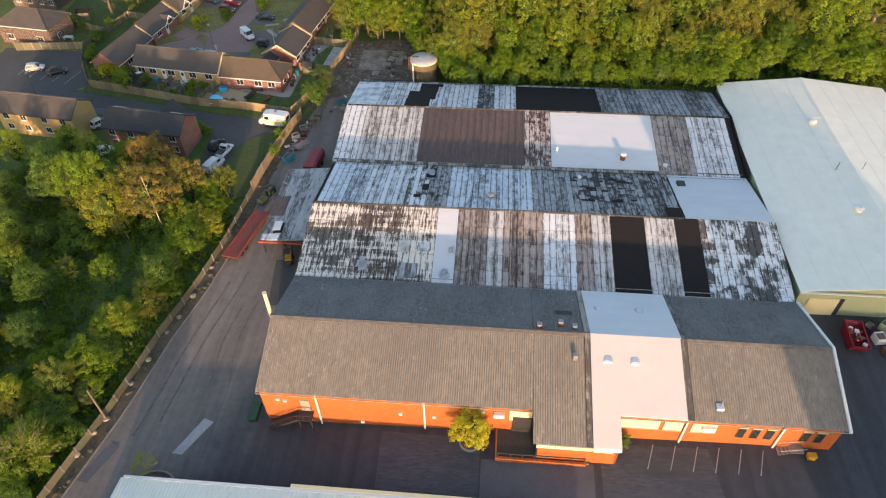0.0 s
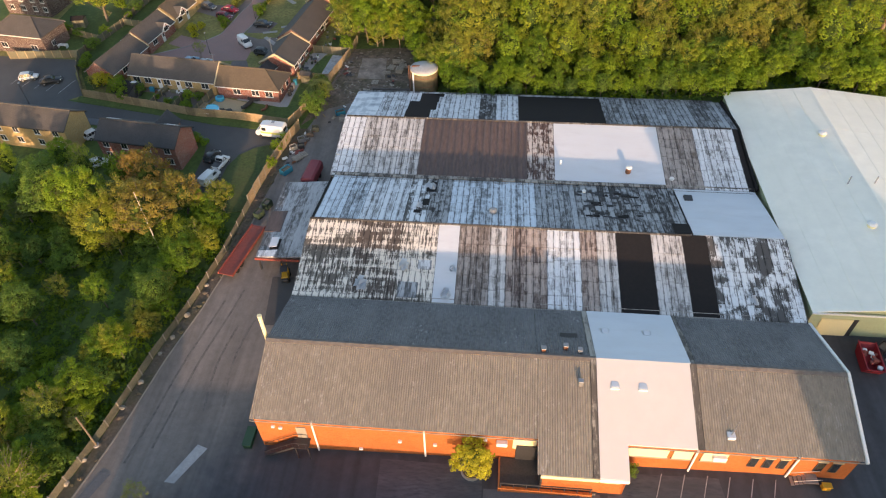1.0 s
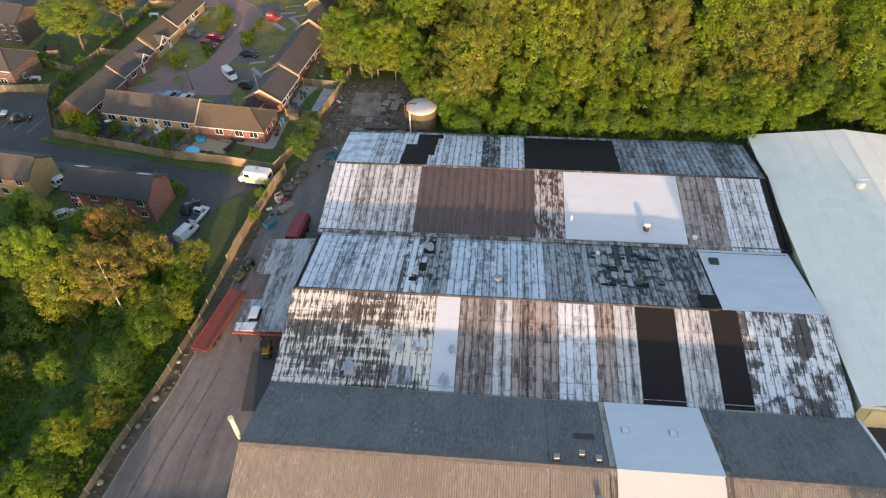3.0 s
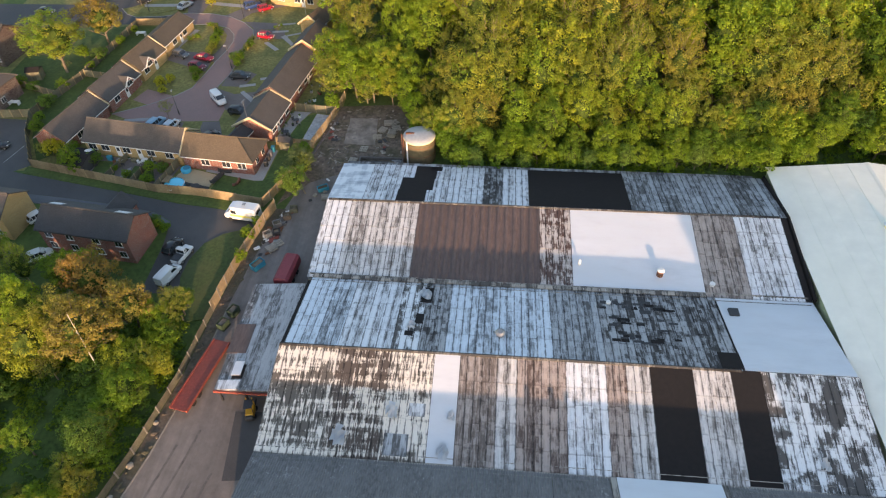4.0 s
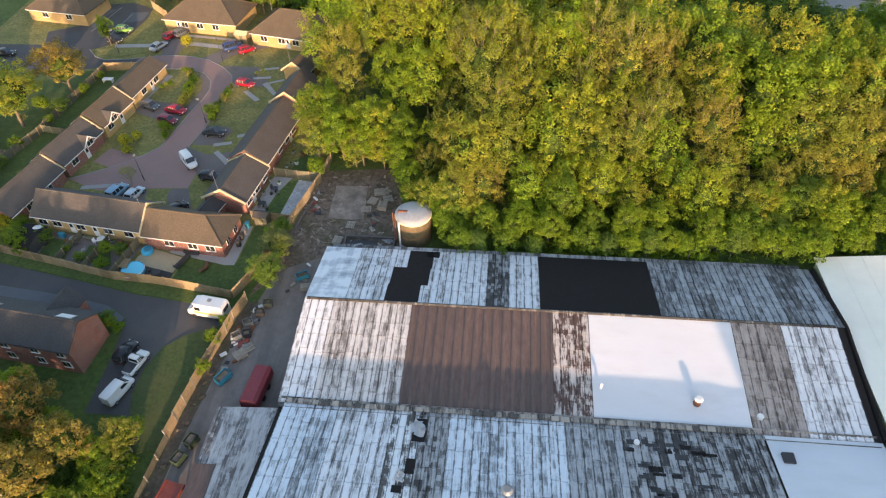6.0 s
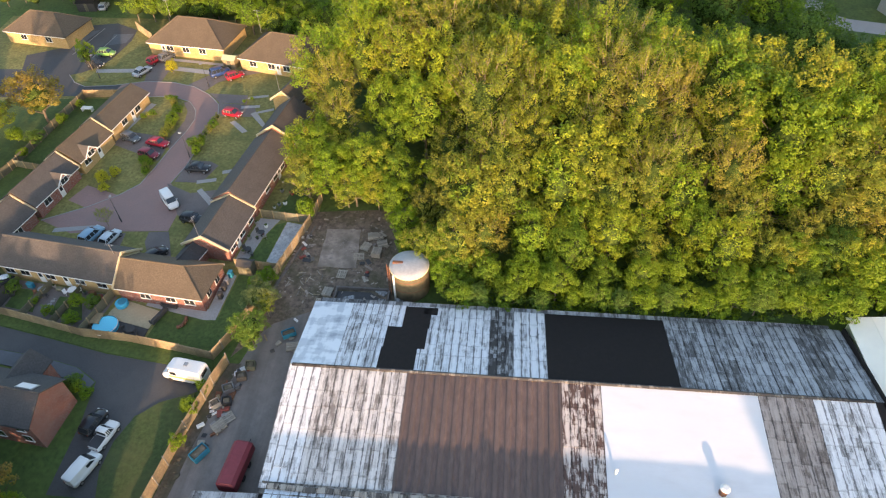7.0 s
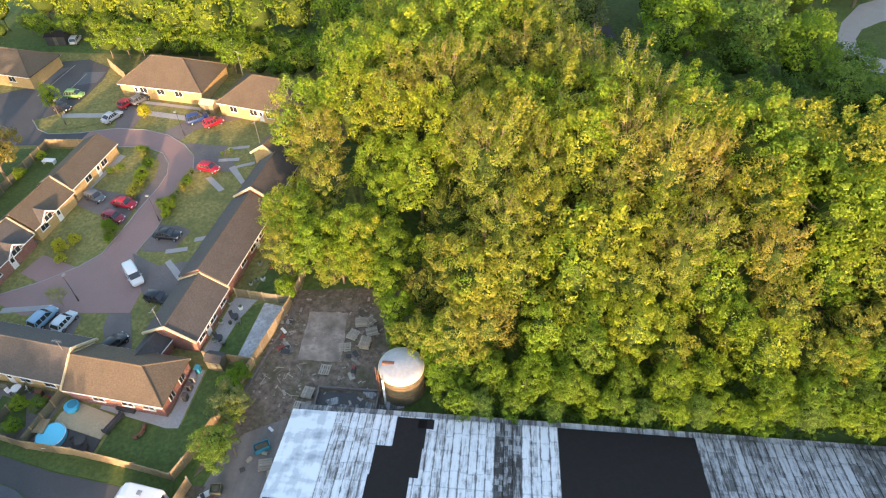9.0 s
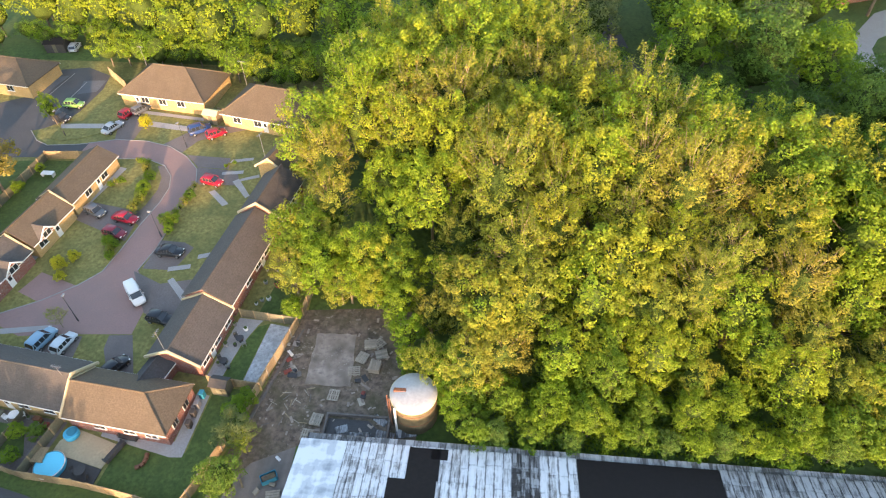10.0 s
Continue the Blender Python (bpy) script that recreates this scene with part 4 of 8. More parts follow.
for key, sh, rows_n in (("r2f", 1, 5), ("r2b", 1, 5), ("r3f", 2, 6), ("r3b", 2, 5)):
    y0, z0, y1, z1 = SLOPES[key]
    length = math.hypot(y1 - y0, z1 - z0)
    ang = math.atan2(z1 - z0, y1 - y0)
    up_hill = 1 if z1 > z0 else -1
    deck = wpart(sh, "roof_slope", flat_slope(XL, XR, y0, z0, y1, z1, -0.1, 0.12), "felt", "patched roof slope")
    for x0, x1, mt, how in PATCHES[key]:
        if how == 1:
            bm = flat_slope(x0 + 0.02, x1 - 0.02, y0 + 0.1, on_slope(key, y0 + 0.1), y1 - 0.05, on_slope(key, y1 - 0.05), 0.06, 0.1)
            wpart(sh, "roof_membrane", bm, mt, "smooth white roof membrane" if mt == "membrane" else "patchy white rolled-on roof coating" if mt == "coat_patchy" else "black bitumen felt patch", parent=deck)
        elif how == 2:
            wpart(sh, "ribbed_sheeting", corrugated_slope(x0 + 0.02, x1 - 0.02, y0 + 0.45, on_slope(key, y0 + 0.45, 0.07), y1 - 0.1, on_slope(key, y1 - 0.1, 0.07), 1.14, 0.085, 0.06, 10, True), mt, "brown ribbed metal sheeting", parent=deck)
        else:
            n = max(1, round((x1 - x0) / 0.88))
            w, l = (x1 - x0) / n, length / rows_n
            me = sheet_mesh(w - 0.012, l * 1.3, mt)
            for i in range(n):
                for j in range(rows_n):
                    s = (j + 0.5 + (0.15 if j == 0 else -0.15 if j == rows_n - 1 else rs.uniform(-0.15, 0.15))) / rows_n
                    ob = new("roof_sheet", me)
                    tilt = up_hill * -0.018 + rs.uniform(-0.008, 0.008)
                    loc = Vector((x0 + (i + 0.5) * w, y0 + (y1 - y0) * s, z0 + (z1 - z0) * s + 0.035 + rs.uniform(-0.012, 0.02)))
                    flip = Matrix.Identity(4) if up_hill > 0 else Matrix.Rotation(math.pi, 4, "Z")
                    ob.matrix_basis = Matrix.Translation(loc) @ Matrix.Rotation(ang + tilt, 4, "X") @ Matrix.Rotation(rs.uniform(-0.006, 0.006), 4, "Z") @ flip
                    ob.parent = deck
# ridges, valleys and edges
for y, z, sh, xb in ((67.65, 8.40, 1, 27.0), (94.3, 7.74, 2, XR - 1.0)):
    wpart(sh, "ridge_cap", prism(bmesh.new(), [(y - 0.2, z - 0.0), (y, z + 0.07), (y + 0.2, z - 0.02), (y + 0.2, z - 0.1), (y - 0.2, z - 0.1)], "x", XL, xb), "lichen", "weathered ridge tiles")
for y, z, sh in ((55.4, 5.95, 1), (80.45, 5.88, 2)):
    gutter = wpart(sh, "valley_gutter", prism(bmesh.new(), [(y - 0.65, z + 0.17), (y - 0.35, z - 0.02), (y + 0.35, z - 0.02), (y + 0.65, z + 0.17), (y + 0.65, z - 0.2), (y - 0.65, z - 0.2)], "x", XL, XR - 0.5), "lichen", "grimy lead valley gutter")
    if sh == 2:
        # broken flaunching tiles bedded along the valley
        bed = [as_mesh("gutter_tile", bevelled(cube(-w / 2, w / 2, -0.3, 0.3, 0.0, 0.09), 0.02), "lichen") for w in (0.7, 1.0, 1.35)]
        x = XL + 0.6
        while x < 25.8:
            k = rs.randrange(3)
            w = (0.7, 1.0, 1.35)[k]
            o = new("gutter_tile", bed[k])
            o.parent = gutter
            o.matrix_basis = Matrix.Translation((x + w / 2, y + 0.1 + rs.uniform(-0.06, 0.06), z + 0.13 + rs.uniform(0, 0.06))) @ Matrix.Rotation(rs.uniform(-0.05, 0.05), 4, "Z") @ Matrix.Rotation(rs.uniform(-0.1, 0.14), 4, "X") @ Matrix.Rotation(rs.uniform(-0.03, 0.03), 4, "Y")
            x += w + rs.uniform(-0.02, 0.08)
wpart(2, "eaves_board", cube(XL + 0.3, XR - 1, 105.6, 106.4, 4.9, 5.35), "w_grey", "weathered rear eaves boards")
# things that poke out of the patchwork
for x, y, key, sh, mt, r, h in ((20.9, 83.5, "r3f", 2, "rust", 0.42, 1.0), (0.4, 71.2, "r2b", 1, "grey_metal", 0.5, 0.55), (10.6, 84.6, "r3f", 2, "white_paint", 0.16, 0.8), (27.4, 82.4, "r3f", 2, "white_paint", 0.35, 0.35), (28.9, 77.6, "r2b", 1, "dark_metal", 0.6, 0.35), (13.8, 78.2, "r2b", 1, "white_paint", 0.3, 0.4)):
    z = on_slope(key, y)
    v = wpart(sh, "roof_vent", tube(bmesh.new(), (x, y, z - 0.1), (x, y, z + h), r, r, 10) if mt != "dark_metal" else bevelled(cube(x - r, x + r, y - r, y + r, z - 0.1, z + h), 0.05), mt, "roof ventilator")
    if h > 0.5:
        wpart(sh, "vent_cowl", tube(bmesh.new(), (x, y, z + h), (x, y, z + h + 0.22), r * 1.25, r * 0.7, 10), "white_paint" if mt == "rust" else mt, parent=v)
# the black repair on the rear slope, laid in steps, other loose repairs, and painted dark holes
for x0, x1, ya, yb in ((-13.5, -10.15, 101.6, 105.5), (-15.25, -10.3, 98.0, 101.6), (-15.4, -11.15, 94.5, 98.0), (-11.15, -9.4, 104.2, 105.5)):
    wpart(2, "felt_patch", prism(bmesh.new(), [(ya, on_slope("r3b", ya, 0.13)), (yb, on_slope("r3b", yb, 0.13)), (yb, on_slope("r3b", yb, 0.02)), (ya, on_slope("r3b", ya, 0.02))], "x", x0, x1), "felt", "black felt repair patch")
# felt at x -11 to -8 is flat black painted as the dark of torn holes
for key, sh, x0, x1, ya, yb, mt in (("r2b", 1, 25.0, 27.4, 67.9, 70.4, "felt"), ("r2f", 1, -9.2, -7.4, 60.2, 61.6, "w_light"), ("r2f", 1, -11.5, -8.9, 55.9, 58.2, "w_grey"), ("r2b", 1, -10.9, -9.9, 70.2, 71.0, "felt"), ("r2b", 1, -9.7, -8.3, 76.4, 79.4, "felt"), ("r2b", 1, -9.9, -8.9, 72.4, 74.2, "felt")):
    wpart(sh, "repair_patch", prism(bmesh.new(), [(ya, on_slope(key, ya, 0.12)), (yb, on_slope(key, yb, 0.12)), (yb, on_slope(key, yb, 0.03)), (ya, on_slope(key, ya, 0.03))], "x", x0, x1), mt, "repair patch, or dark torn hole, on the old sheets")
# slates gone dark where the coat has washed off
for k in range(46):
    x, y = rs.gauss(16.4, 2.3), rs.choice([rs.gauss(77.6, 0.5), rs.gauss(74.8, 0.6), rs.gauss(72.4, 0.7)])
    if 12.6 < x < 24.0 and 69.0 < y < 79.6:
        lx, ly = rs.uniform(0.25, 0.75), rs.uniform(0.14, 0.34)
        wpart(1, "bare_slate", prism(bmesh.new(), [(y - ly, on_slope("r2b", y - ly, 0.105)), (y + ly, on_slope("r2b", y + ly, 0.105)), (y + ly, on_slope("r2b", y + ly, 0.02)), (y - ly, on_slope("r2b", y - ly, 0.02))], "x", x - lx, x + lx), rs.choice(["felt", "slate_dark", "slate_dark"]), "")
# torn, lifted pieces of sheeting
for key, sh, x, y, sz in (("r2b", 1, -9.2, 78.0, 1.5), ("r2f", 1, -16.4, 57.6, 1.6), ("r2f", 1, -11.0, 60.6, 1.2), ("r2f", 1, -5.2, 56.6, 1.3), ("r2f", 1, -4.6, 60.4, 0.8), ("r2b", 1, -10.3, 72.0, 1.0), ("r2f", 1, 33.5, 58.0, 0.9)):
    bm = bmesh.new()
    z = on_slope(key, y, 0.1)
    pts = [[(x + sz * (i / 4 - 0.5) + rs.uniform(-0.1, 0.1), y + sz * (j / 4 - 0.5) * 1.4 + rs.uniform(-0.12, 0.12), z + on_slope(key, y + sz * (j / 4 - 0.5) * 1.4) - on_slope(key, y) + (0.06 + 0.5 * rs.random() * (1 if 0 < i < 4 else 0.15))) for i in range(5)] for j in range(5)]
    vs = [[bm.verts.new(p) for p in row] for row in pts]
    for j in range(4):
        for i in range(4):
            if (i, j) not in ((0, 0), (3, 3), (0, 3)):
                bm.faces.new((vs[j][i], vs[j][i + 1], vs[j + 1][i + 1], vs[j + 1][i]))
    bmesh.ops.solidify(bm, geom=bm.faces[:], thickness=0.03)
    wpart(sh, "torn_sheet", bm, "membrane", "torn lifted piece of roof sheeting")
# ---- the pale warehouse beside the works ----
wh = (54.0, 80.0, 0.0)
warehouse = thing("warehouse", wh, "large warehouse with a pale cream metal roof", "warehouse")
WX0, WXM, WX1, WY0, WY1, WZ, WR = 39.9, 54.2, 68.5, 56.4, 106.5, 7.0, 8.6
part("front_wall", prism(bmesh.new(), [(WX0 + 0.3, 0.5), (WX1, 0.5), (WX1, WZ - 0.1), (WXM, WR - 0.1), (WX0 + 0.3, WZ - 0.1)], "y", WY0 + 0.3, WY0 + 0.5), "green_clad", warehouse, "pale green clad front wall", wh)
part("side_wall", cube(WX0 + 0.3, WX0 + 0.5, WY0 + 0.5, WY1 - 0.5, 0.5, WZ - 0.1), "green_clad", warehouse, "", wh)
part("side_wall", cube(WX1 - 0.2, WX1, WY0 + 0.5, WY1 - 0.5, 0.5, WZ - 0.1), "green_clad", warehouse, "", wh)
part("rear_wall", cube(WX0 + 0.5, WX1 - 0.2, WY1 - 0.7, WY1 - 0.5, 0.5, WZ - 0.1), "green_clad", warehouse, "", wh)
for xa, xb, za, zb in ((WX0, WXM, WZ, WR), (WXM, WX1 + 0.3, WR, WZ)):
    roof = part("roof_slope", prism(bmesh.new(), [(xa, za), (xb, zb), (xb, zb - 0.12), (xa, za - 0.12)], "y", WY0, WY1), "white_roof", warehouse, "pale cream metal roof slope", wh)
    for k in range(1, 5):
        f = k / 5
        x, z = xa + (xb - xa) * f, za + (zb - za) * f
        part("roof_seam", cube(x - 0.05, x + 0.05, WY0 + 0.05, WY1 - 0.05, z - 0.03, z + 0.035), "white_roof", roof)
    for k in range(1, 4):
        y = WY0 + (WY1 - WY0) * k / 4
        part("roof_lap", prism(bmesh.new(), [(xa + 0.1, za + 0.012), (xb - 0.1, zb + 0.012), (xb - 0.1, zb - 0.02), (xa + 0.1, za - 0.02)], "y", y - 0.04, y + 0.04), "white_roof", roof)
part("ridge_cap", prism(bmesh.new(), [(WXM - 0.4, WR + 0.0), (WXM, WR + 0.06), (WXM + 0.4, WR + 0.0), (WXM, WR - 0.02)], "y", WY0, WY1), "white_roof", warehouse, "", wh)
part("front_gutter", cube(WX0, WX1, WY0 - 0.18, WY0 - 0.01, WZ - 0.25, WZ - 0.02), "white_paint", warehouse, "", wh)
part("dark_upstand", prism(bmesh.new(), [(80.6, 5.7), (80.6, 6.3), (94.3, 7.9), (105.4, 6.2), (105.4, 5.5)], "x", 39.56, 39.8), "felt", warehouse, "black flashing between the roofs", wh)
for x, y in ((51.9, 92.5), (51.6, 71.2), (63.0, 84.0)):
    z = WR - abs(x - WXM) * (WR - WZ) / (WXM - WX0)
    v = part("roof_vent", tube(bmesh.new(), (x, y, z - 0.1), (x, y, z + 0.4), 0.55, 0.5, 14), "cream_panel", warehouse, "round cream roof ventilator", wh)
    part("vent_cowl", tube(bmesh.new(), (x, y, z + 0.4), (x, y, z + 0.62), 0.72, 0.35, 14), "white_paint", v)
for x, y in ((51.6, 80.2), (55.4, 80.4)):
    part("roof_pipe", tube(bmesh.new(), (x, y, 8.0), (x, y, 9.7), 0.09, n=8), "grey_metal", warehouse, "thin metal roof pipe", wh)
part("roller_door", cube(41.6, 45.4, WY0 + 0.18, WY0 + 0.29, 1.7, 5.6), "cream_panel", warehouse, "large cream sliding door", wh)
# dark strip that paints the shade in the open gap beside the door
part("door_gap", cube(45.4, 46.0, WY0 + 0.2, WY0 + 0.29, 1.7, 5.6), "dark_metal", warehouse, "", wh)

# ---- the long building in front, whose roof edge shows ----
fb = (-14.0, 16.0, 0.0)
front_block = thing("office_block", fb, "low building with a pale grey corrugated roof edge", "building")
part("roof", corrugated_slope(-38.2, 12.0, 28.2, 1.65, 8.0, 3.85, 0.4, 0.03), "white_roof", front_block, "pale grey corrugated roof", fb)
part("roof_edge", cube(-38.2, 12.0, 28.22, 28.5, 1.4, 1.8), "white_paint", front_block, "white roof edging", fb)
part("roof_edge", cube(-19.6, 6.0, 28.52, 28.9, 1.5, 1.85), "cream_panel", front_block, "cream canopy edge", fb)
part("wall", cube(-37.8, 11.6, 8.4, 27.8, -0.2, 1.5), "grimy_wall", front_block, "", fb)
part("barge_board", prism(bmesh.new(), [(8.0, 3.7), (28.2, 1.5), (28.2, 1.8), (8.0, 4.0)], "x", -38.45, -38.2), "white_paint", front_block, "", fb)

# ---- unseen plain brick block, added behind the camera to the right to shadow the front roof ----
bb = thing("shadow_block", (59.6, -16.0, ground_z(59.6, -16.0)), "unseen tall brick block added to shade the roof", "building")
part("wall", cube(-12.6, 12.6, -5.6, 5.6, -0.3, 17.0), "brick_red", bb)
part("roof", prism(bmesh.new(), [(-12.9, 17.0), (12.9, 17.0), (12.9, 17.3), (-12.9, 17.3)], "y", -5.9, 5.9), "tile_slate", bb)

# ---- side lean-to on the drive ----
lt = (-29.5, 72.0, 1.4)
leanto = thing("lean_to", lt, "low lean-to shed with patched weathered roof", "shed")
part("roof", prism(bmesh.new(), [(-32.9, 3.9), (-25.4, 4.6), (-25.4, 4.45), (-32.9, 3.75)], "y", 63.6, 80.4), "w_grey", leanto, "grey weathered sheet roof", lt)
part("roof_patch", prism(bmesh.new(), [(-33.1, 3.96), (-30.6, 4.2), (-30.6, 4.1), (-33.1, 3.86)], "y", 68.9, 73.4), "brown_sheet", leanto, "dark brown roof patch", lt)
part("roof_patch", prism(bmesh.new(), [(-32.8, 3.98), (-29.8, 4.26), (-29.8, 4.16), (-32.8, 3.88)], "y", 63.7, 65.0), "w_light", leanto, "pale roof patch", lt)
# black patch that paints the darkness of an open hole in the roof
part("roof_patch", prism(bmesh.new(), [(-31.2, 4.14), (-29.9, 4.27), (-29.9, 4.17), (-31.2, 4.04)], "y", 65.2, 67.2), "felt", leanto, "flat dark patch drawn as an open hole", lt)
part("loose_board", prism(bmesh.new(), [(-31.4, 4.2), (-30.2, 4.36), (-30.2, 4.3), (-31.4, 4.14)], "y", 65.6, 67.6), "membrane", leanto, "loose pale board", lt)
part("fascia", cube(-32.9, -26.0, 63.42, 63.6, 3.6, 3.95), "red_paint", leanto, "faded red fascia", lt)
for x in (-32.6, -29.4):
    part("post", cube(x - 0.1, x + 0.1, 63.9, 64.1, 0.9, 3.78), "dark_metal", leanto, "", lt)
part("side_wall", cube(-32.6, -32.45, 66.0, 80.2, 1.0, 3.76), "grimy_wall", leanto, "", lt)
part("rear_wall", cube(-32.4, -25.6, 80.0, 80.2, 1.2, 3.76), "grimy_wall", leanto, "", lt)


# ---- dwellings ----
def pane_window(x, z, w, h, y, parent, side=-1):
    """A white window with two lights, on the wall face at y."""
    f = part("window", cube(x - w / 2, x + w / 2, y - 0.05, y + 0.03, z, z + h), "white_paint", parent, "white framed window")
    yo = y - 0.07 if side < 0 else y + 0.05
    for k in (0, 1):
        a = x - w / 2 + 0.07 + k * (w / 2 - 0.03)
        part("pane", cube(a, a + w / 2 - 0.11, min(yo, yo + 0.02), max(yo, yo + 0.02), z + 0.07, z + h - 0.07), "glass", f)
    part("sill", cube(x - w / 2 - 0.06, x + w / 2 + 0.06, y - 0.12, y + 0.08, z - 0.08, z), "white_paint", f)


def side_window(y, z, w, h, x, parent):
    f = part("window", cube(x - 0.03, x + 0.05, y - w / 2, y + w / 2, z, z + h), "white_paint", parent, "white framed window")
    for k in (0, 1):
        a = y - w / 2 + 0.07 + k * (w / 2 - 0.03)
        part("pane", cube(x + 0.05, x + 0.07, a, a + w / 2 - 0.11, z + 0.07, z + h - 0.07), "glass", f)


def house(name, cx, cy, yaw, L, D, eave, ridge, wall, tile, label, category="house", hips=(False, False), front=(), back=(), parapet=(False, False), doors=(), group="", over=0.3, floors=1, chimney=None, sides=()):
    """A house with its long side along local x; front faces local -y. hips: whether each end slopes too. front, back: window centres along x."""
    z0 = ground_z(cx, cy)
    h = thing(name, pose(cx, cy, z0, 0, 0, yaw), label, category, group)
    l, d = L / 2 - over, D / 2 - over
    bm = cube(-l, l, -d, d, -0.6, eave - 0.05)
    part("wall", bm, wall, h)
    for s, hip in ((-1, hips[0]), (1, hips[1])):
        if not hip:
            e0 = eave - 0.05
            part("gable", prism(bmesh.new(), [(-d, e0), (d, e0), (0, ridge - 0.28)], "x", s * l - 0.12, s * l + 0.12), wall, h)
    ra, rb = (-L / 2 + (D * 0.52 if hips[0] else 0)), (L / 2 - (D * 0.52 if hips[1] else 0))
    t = 0.16
    for s in (-1, 1):
        bm = bmesh.new()
        o = [(-L / 2, s * D / 2, eave), (L / 2, s * D / 2, eave), (rb, 0, ridge), (ra, 0, ridge)]
        top = [bm.verts.new(p) for p in o]
        low = [bm.verts.new((p[0], p[1], p[2] - t)) for p in o]
        bm.faces.new(top), bm.faces.new(low[::-1])
        for k in range(4):
            bm.faces.new((top[k], low[k], low[(k + 1) % 4], top[(k + 1) % 4]))
        bmesh.ops.recalc_face_normals(bm, faces=bm.faces[:])
        part("roof", bm, tile, h)
    for s, hip, r in ((-1, hips[0], ra), (1, hips[1], rb)):
        if hip:
            bm = bmesh.new()
            o = [(s * L / 2, -D / 2, eave), (s * L / 2, D / 2, eave), (r, 0, ridge)]
            top = [bm.verts.new(p) for p in o]
            low = [bm.verts.new((p[0], p[1], p[2] - t)) for p in o]
            bm.faces.new(top), bm.faces.new(low[::-1])
            for k in range(3):
                bm.faces.new((top[k], low[k], low[(k + 1) % 3], top[(k + 1) % 3]))
            bmesh.ops.recalc_face_normals(bm, faces=bm.faces[:])
            part("roof", bm, tile, h)
            for sy in (-1, 1):
                part("hip_tiles", tube(bmesh.new(), (s * L / 2, sy * D / 2, eave + 0.02), (r, 0, ridge + 0.02), 0.11, n=6), tile, h)
    part("ridge_tiles", tube(bmesh.new(), (ra, 0, ridge + 0.01), (rb, 0, ridge + 0.01), 0.12, n=6), tile, h)
    for s, p in ((-1, parapet[0]), (1, parapet[1])):
        if p:
            x = s * (L / 2 - 0.02)
            for sy in (-1, 1):
                part("verge_trim", prism(bmesh.new(), [(sy * (D / 2 + 0.1), eave - 0.2), (sy * (D / 2 + 0.1), eave + 0.16), (0, ridge + 0.2), (0, ridge - 0.2)], "x", x - 0.1, x + 0.1), "trim", h, "pale stone verge coping")
    for sy in (-1, 1):
        part("gutter", cube(-L / 2, L / 2, sy * D / 2 - 0.07, sy * D / 2 + 0.07, eave - 0.22, eave - 0.1), "white_paint" if floors == 1 else "dark_metal", h)
    for f in range(floors):
        zz = 0.95 + f * 2.1
        for x in front:
            pane_window(x, zz, 1.5 if floors == 1 else 1.15, 1.15, -d, h)
        for x in back:
            pane_window(x, zz, 1.3, 1.1, d, h, 1)
        for y in sides:
            side_window(y, zz, 1.1, 1.1, l, h)
    for x in doors:
        dr = part("door", cube(x - 0.45, x + 0.45, -d - 0.05, -d + 0.03, 0.05, 2.08), "white_paint", h, "white panelled door")
        part("door_glass", cube(x - 0.25, x + 0.25, -d - 0.07, -d - 0.05, 1.15, 1.85), "glass", dr)
    if chimney is not None:
        c = part("chimney", cube(chimney - 0.35, chimney + 0.35, -0.3, 0.3, ridge - 0.7, ridge + 0.75), wall, h)
        part("chimney_pot", tube(bmesh.new(), (chimney, 0, ridge + 0.75), (chimney, 0, ridge + 1.05), 0.13, 0.11, 8), "red_paint", c)
    return h


def aerial(h, x, y, z, tall=2.2):
    a = part("aerial", tube(bmesh.new(), (x, y, z), (x, y, z + tall), 0.035, n=5), "grey_metal", h, "television aerial on a pole")
    bm = tube(bmesh.new(), (x - 0.6, y, z + tall - 0.1), (x + 0.7, y, z + tall - 0.1), 0.025, n=4)
    for k in range(5):
        tube(bm, (x - 0.5 + 0.25 * k, y - 0.25, z + tall - 0.1), (x - 0.5 + 0.25 * k, y + 0.25, z + tall - 0.1), 0.018, n=4)
    part("aerial_rods", bm, "grey_metal", a)


def dormer(h, x, eave, D, ridge):
    """A small gabled dormer over the front eave."""
    w, y0, y1, zt = 1.3, -D / 2 - 0.05, -D / 4, eave + 1.25
    part("dormer_wall", prism(bmesh.new(), [(x - w, eave - 0.4), (x + w, eave - 0.4), (x + w, eave + 0.1), (x, zt), (x - w, eave + 0.1)], "y", y0, y1), "brick_red", h, "small gabled dormer front")
    for s in (-1, 1):
        part("dormer_roof", prism(bmesh.new(), [(x, zt + 0.15), (x + s * (w + 0.25), eave + 0.05), (x + s * (w + 0.25), eave - 0.08), (x, zt)], "y", y0 - 0.15, -0.3), "tile_grey", h)
        part("dormer_trim", prism(bmesh.new(), [(x, zt + 0.16), (x + s * (w + 0.25), eave + 0.06), (x + s * (w + 0.25), eave - 0.2), (x, zt - 0.1)], "y", y0 - 0.2, y0 - 0.12), "white_paint", h)
    pane_window(x, eave - 0.35, 1.5, 0.95, y0, h)


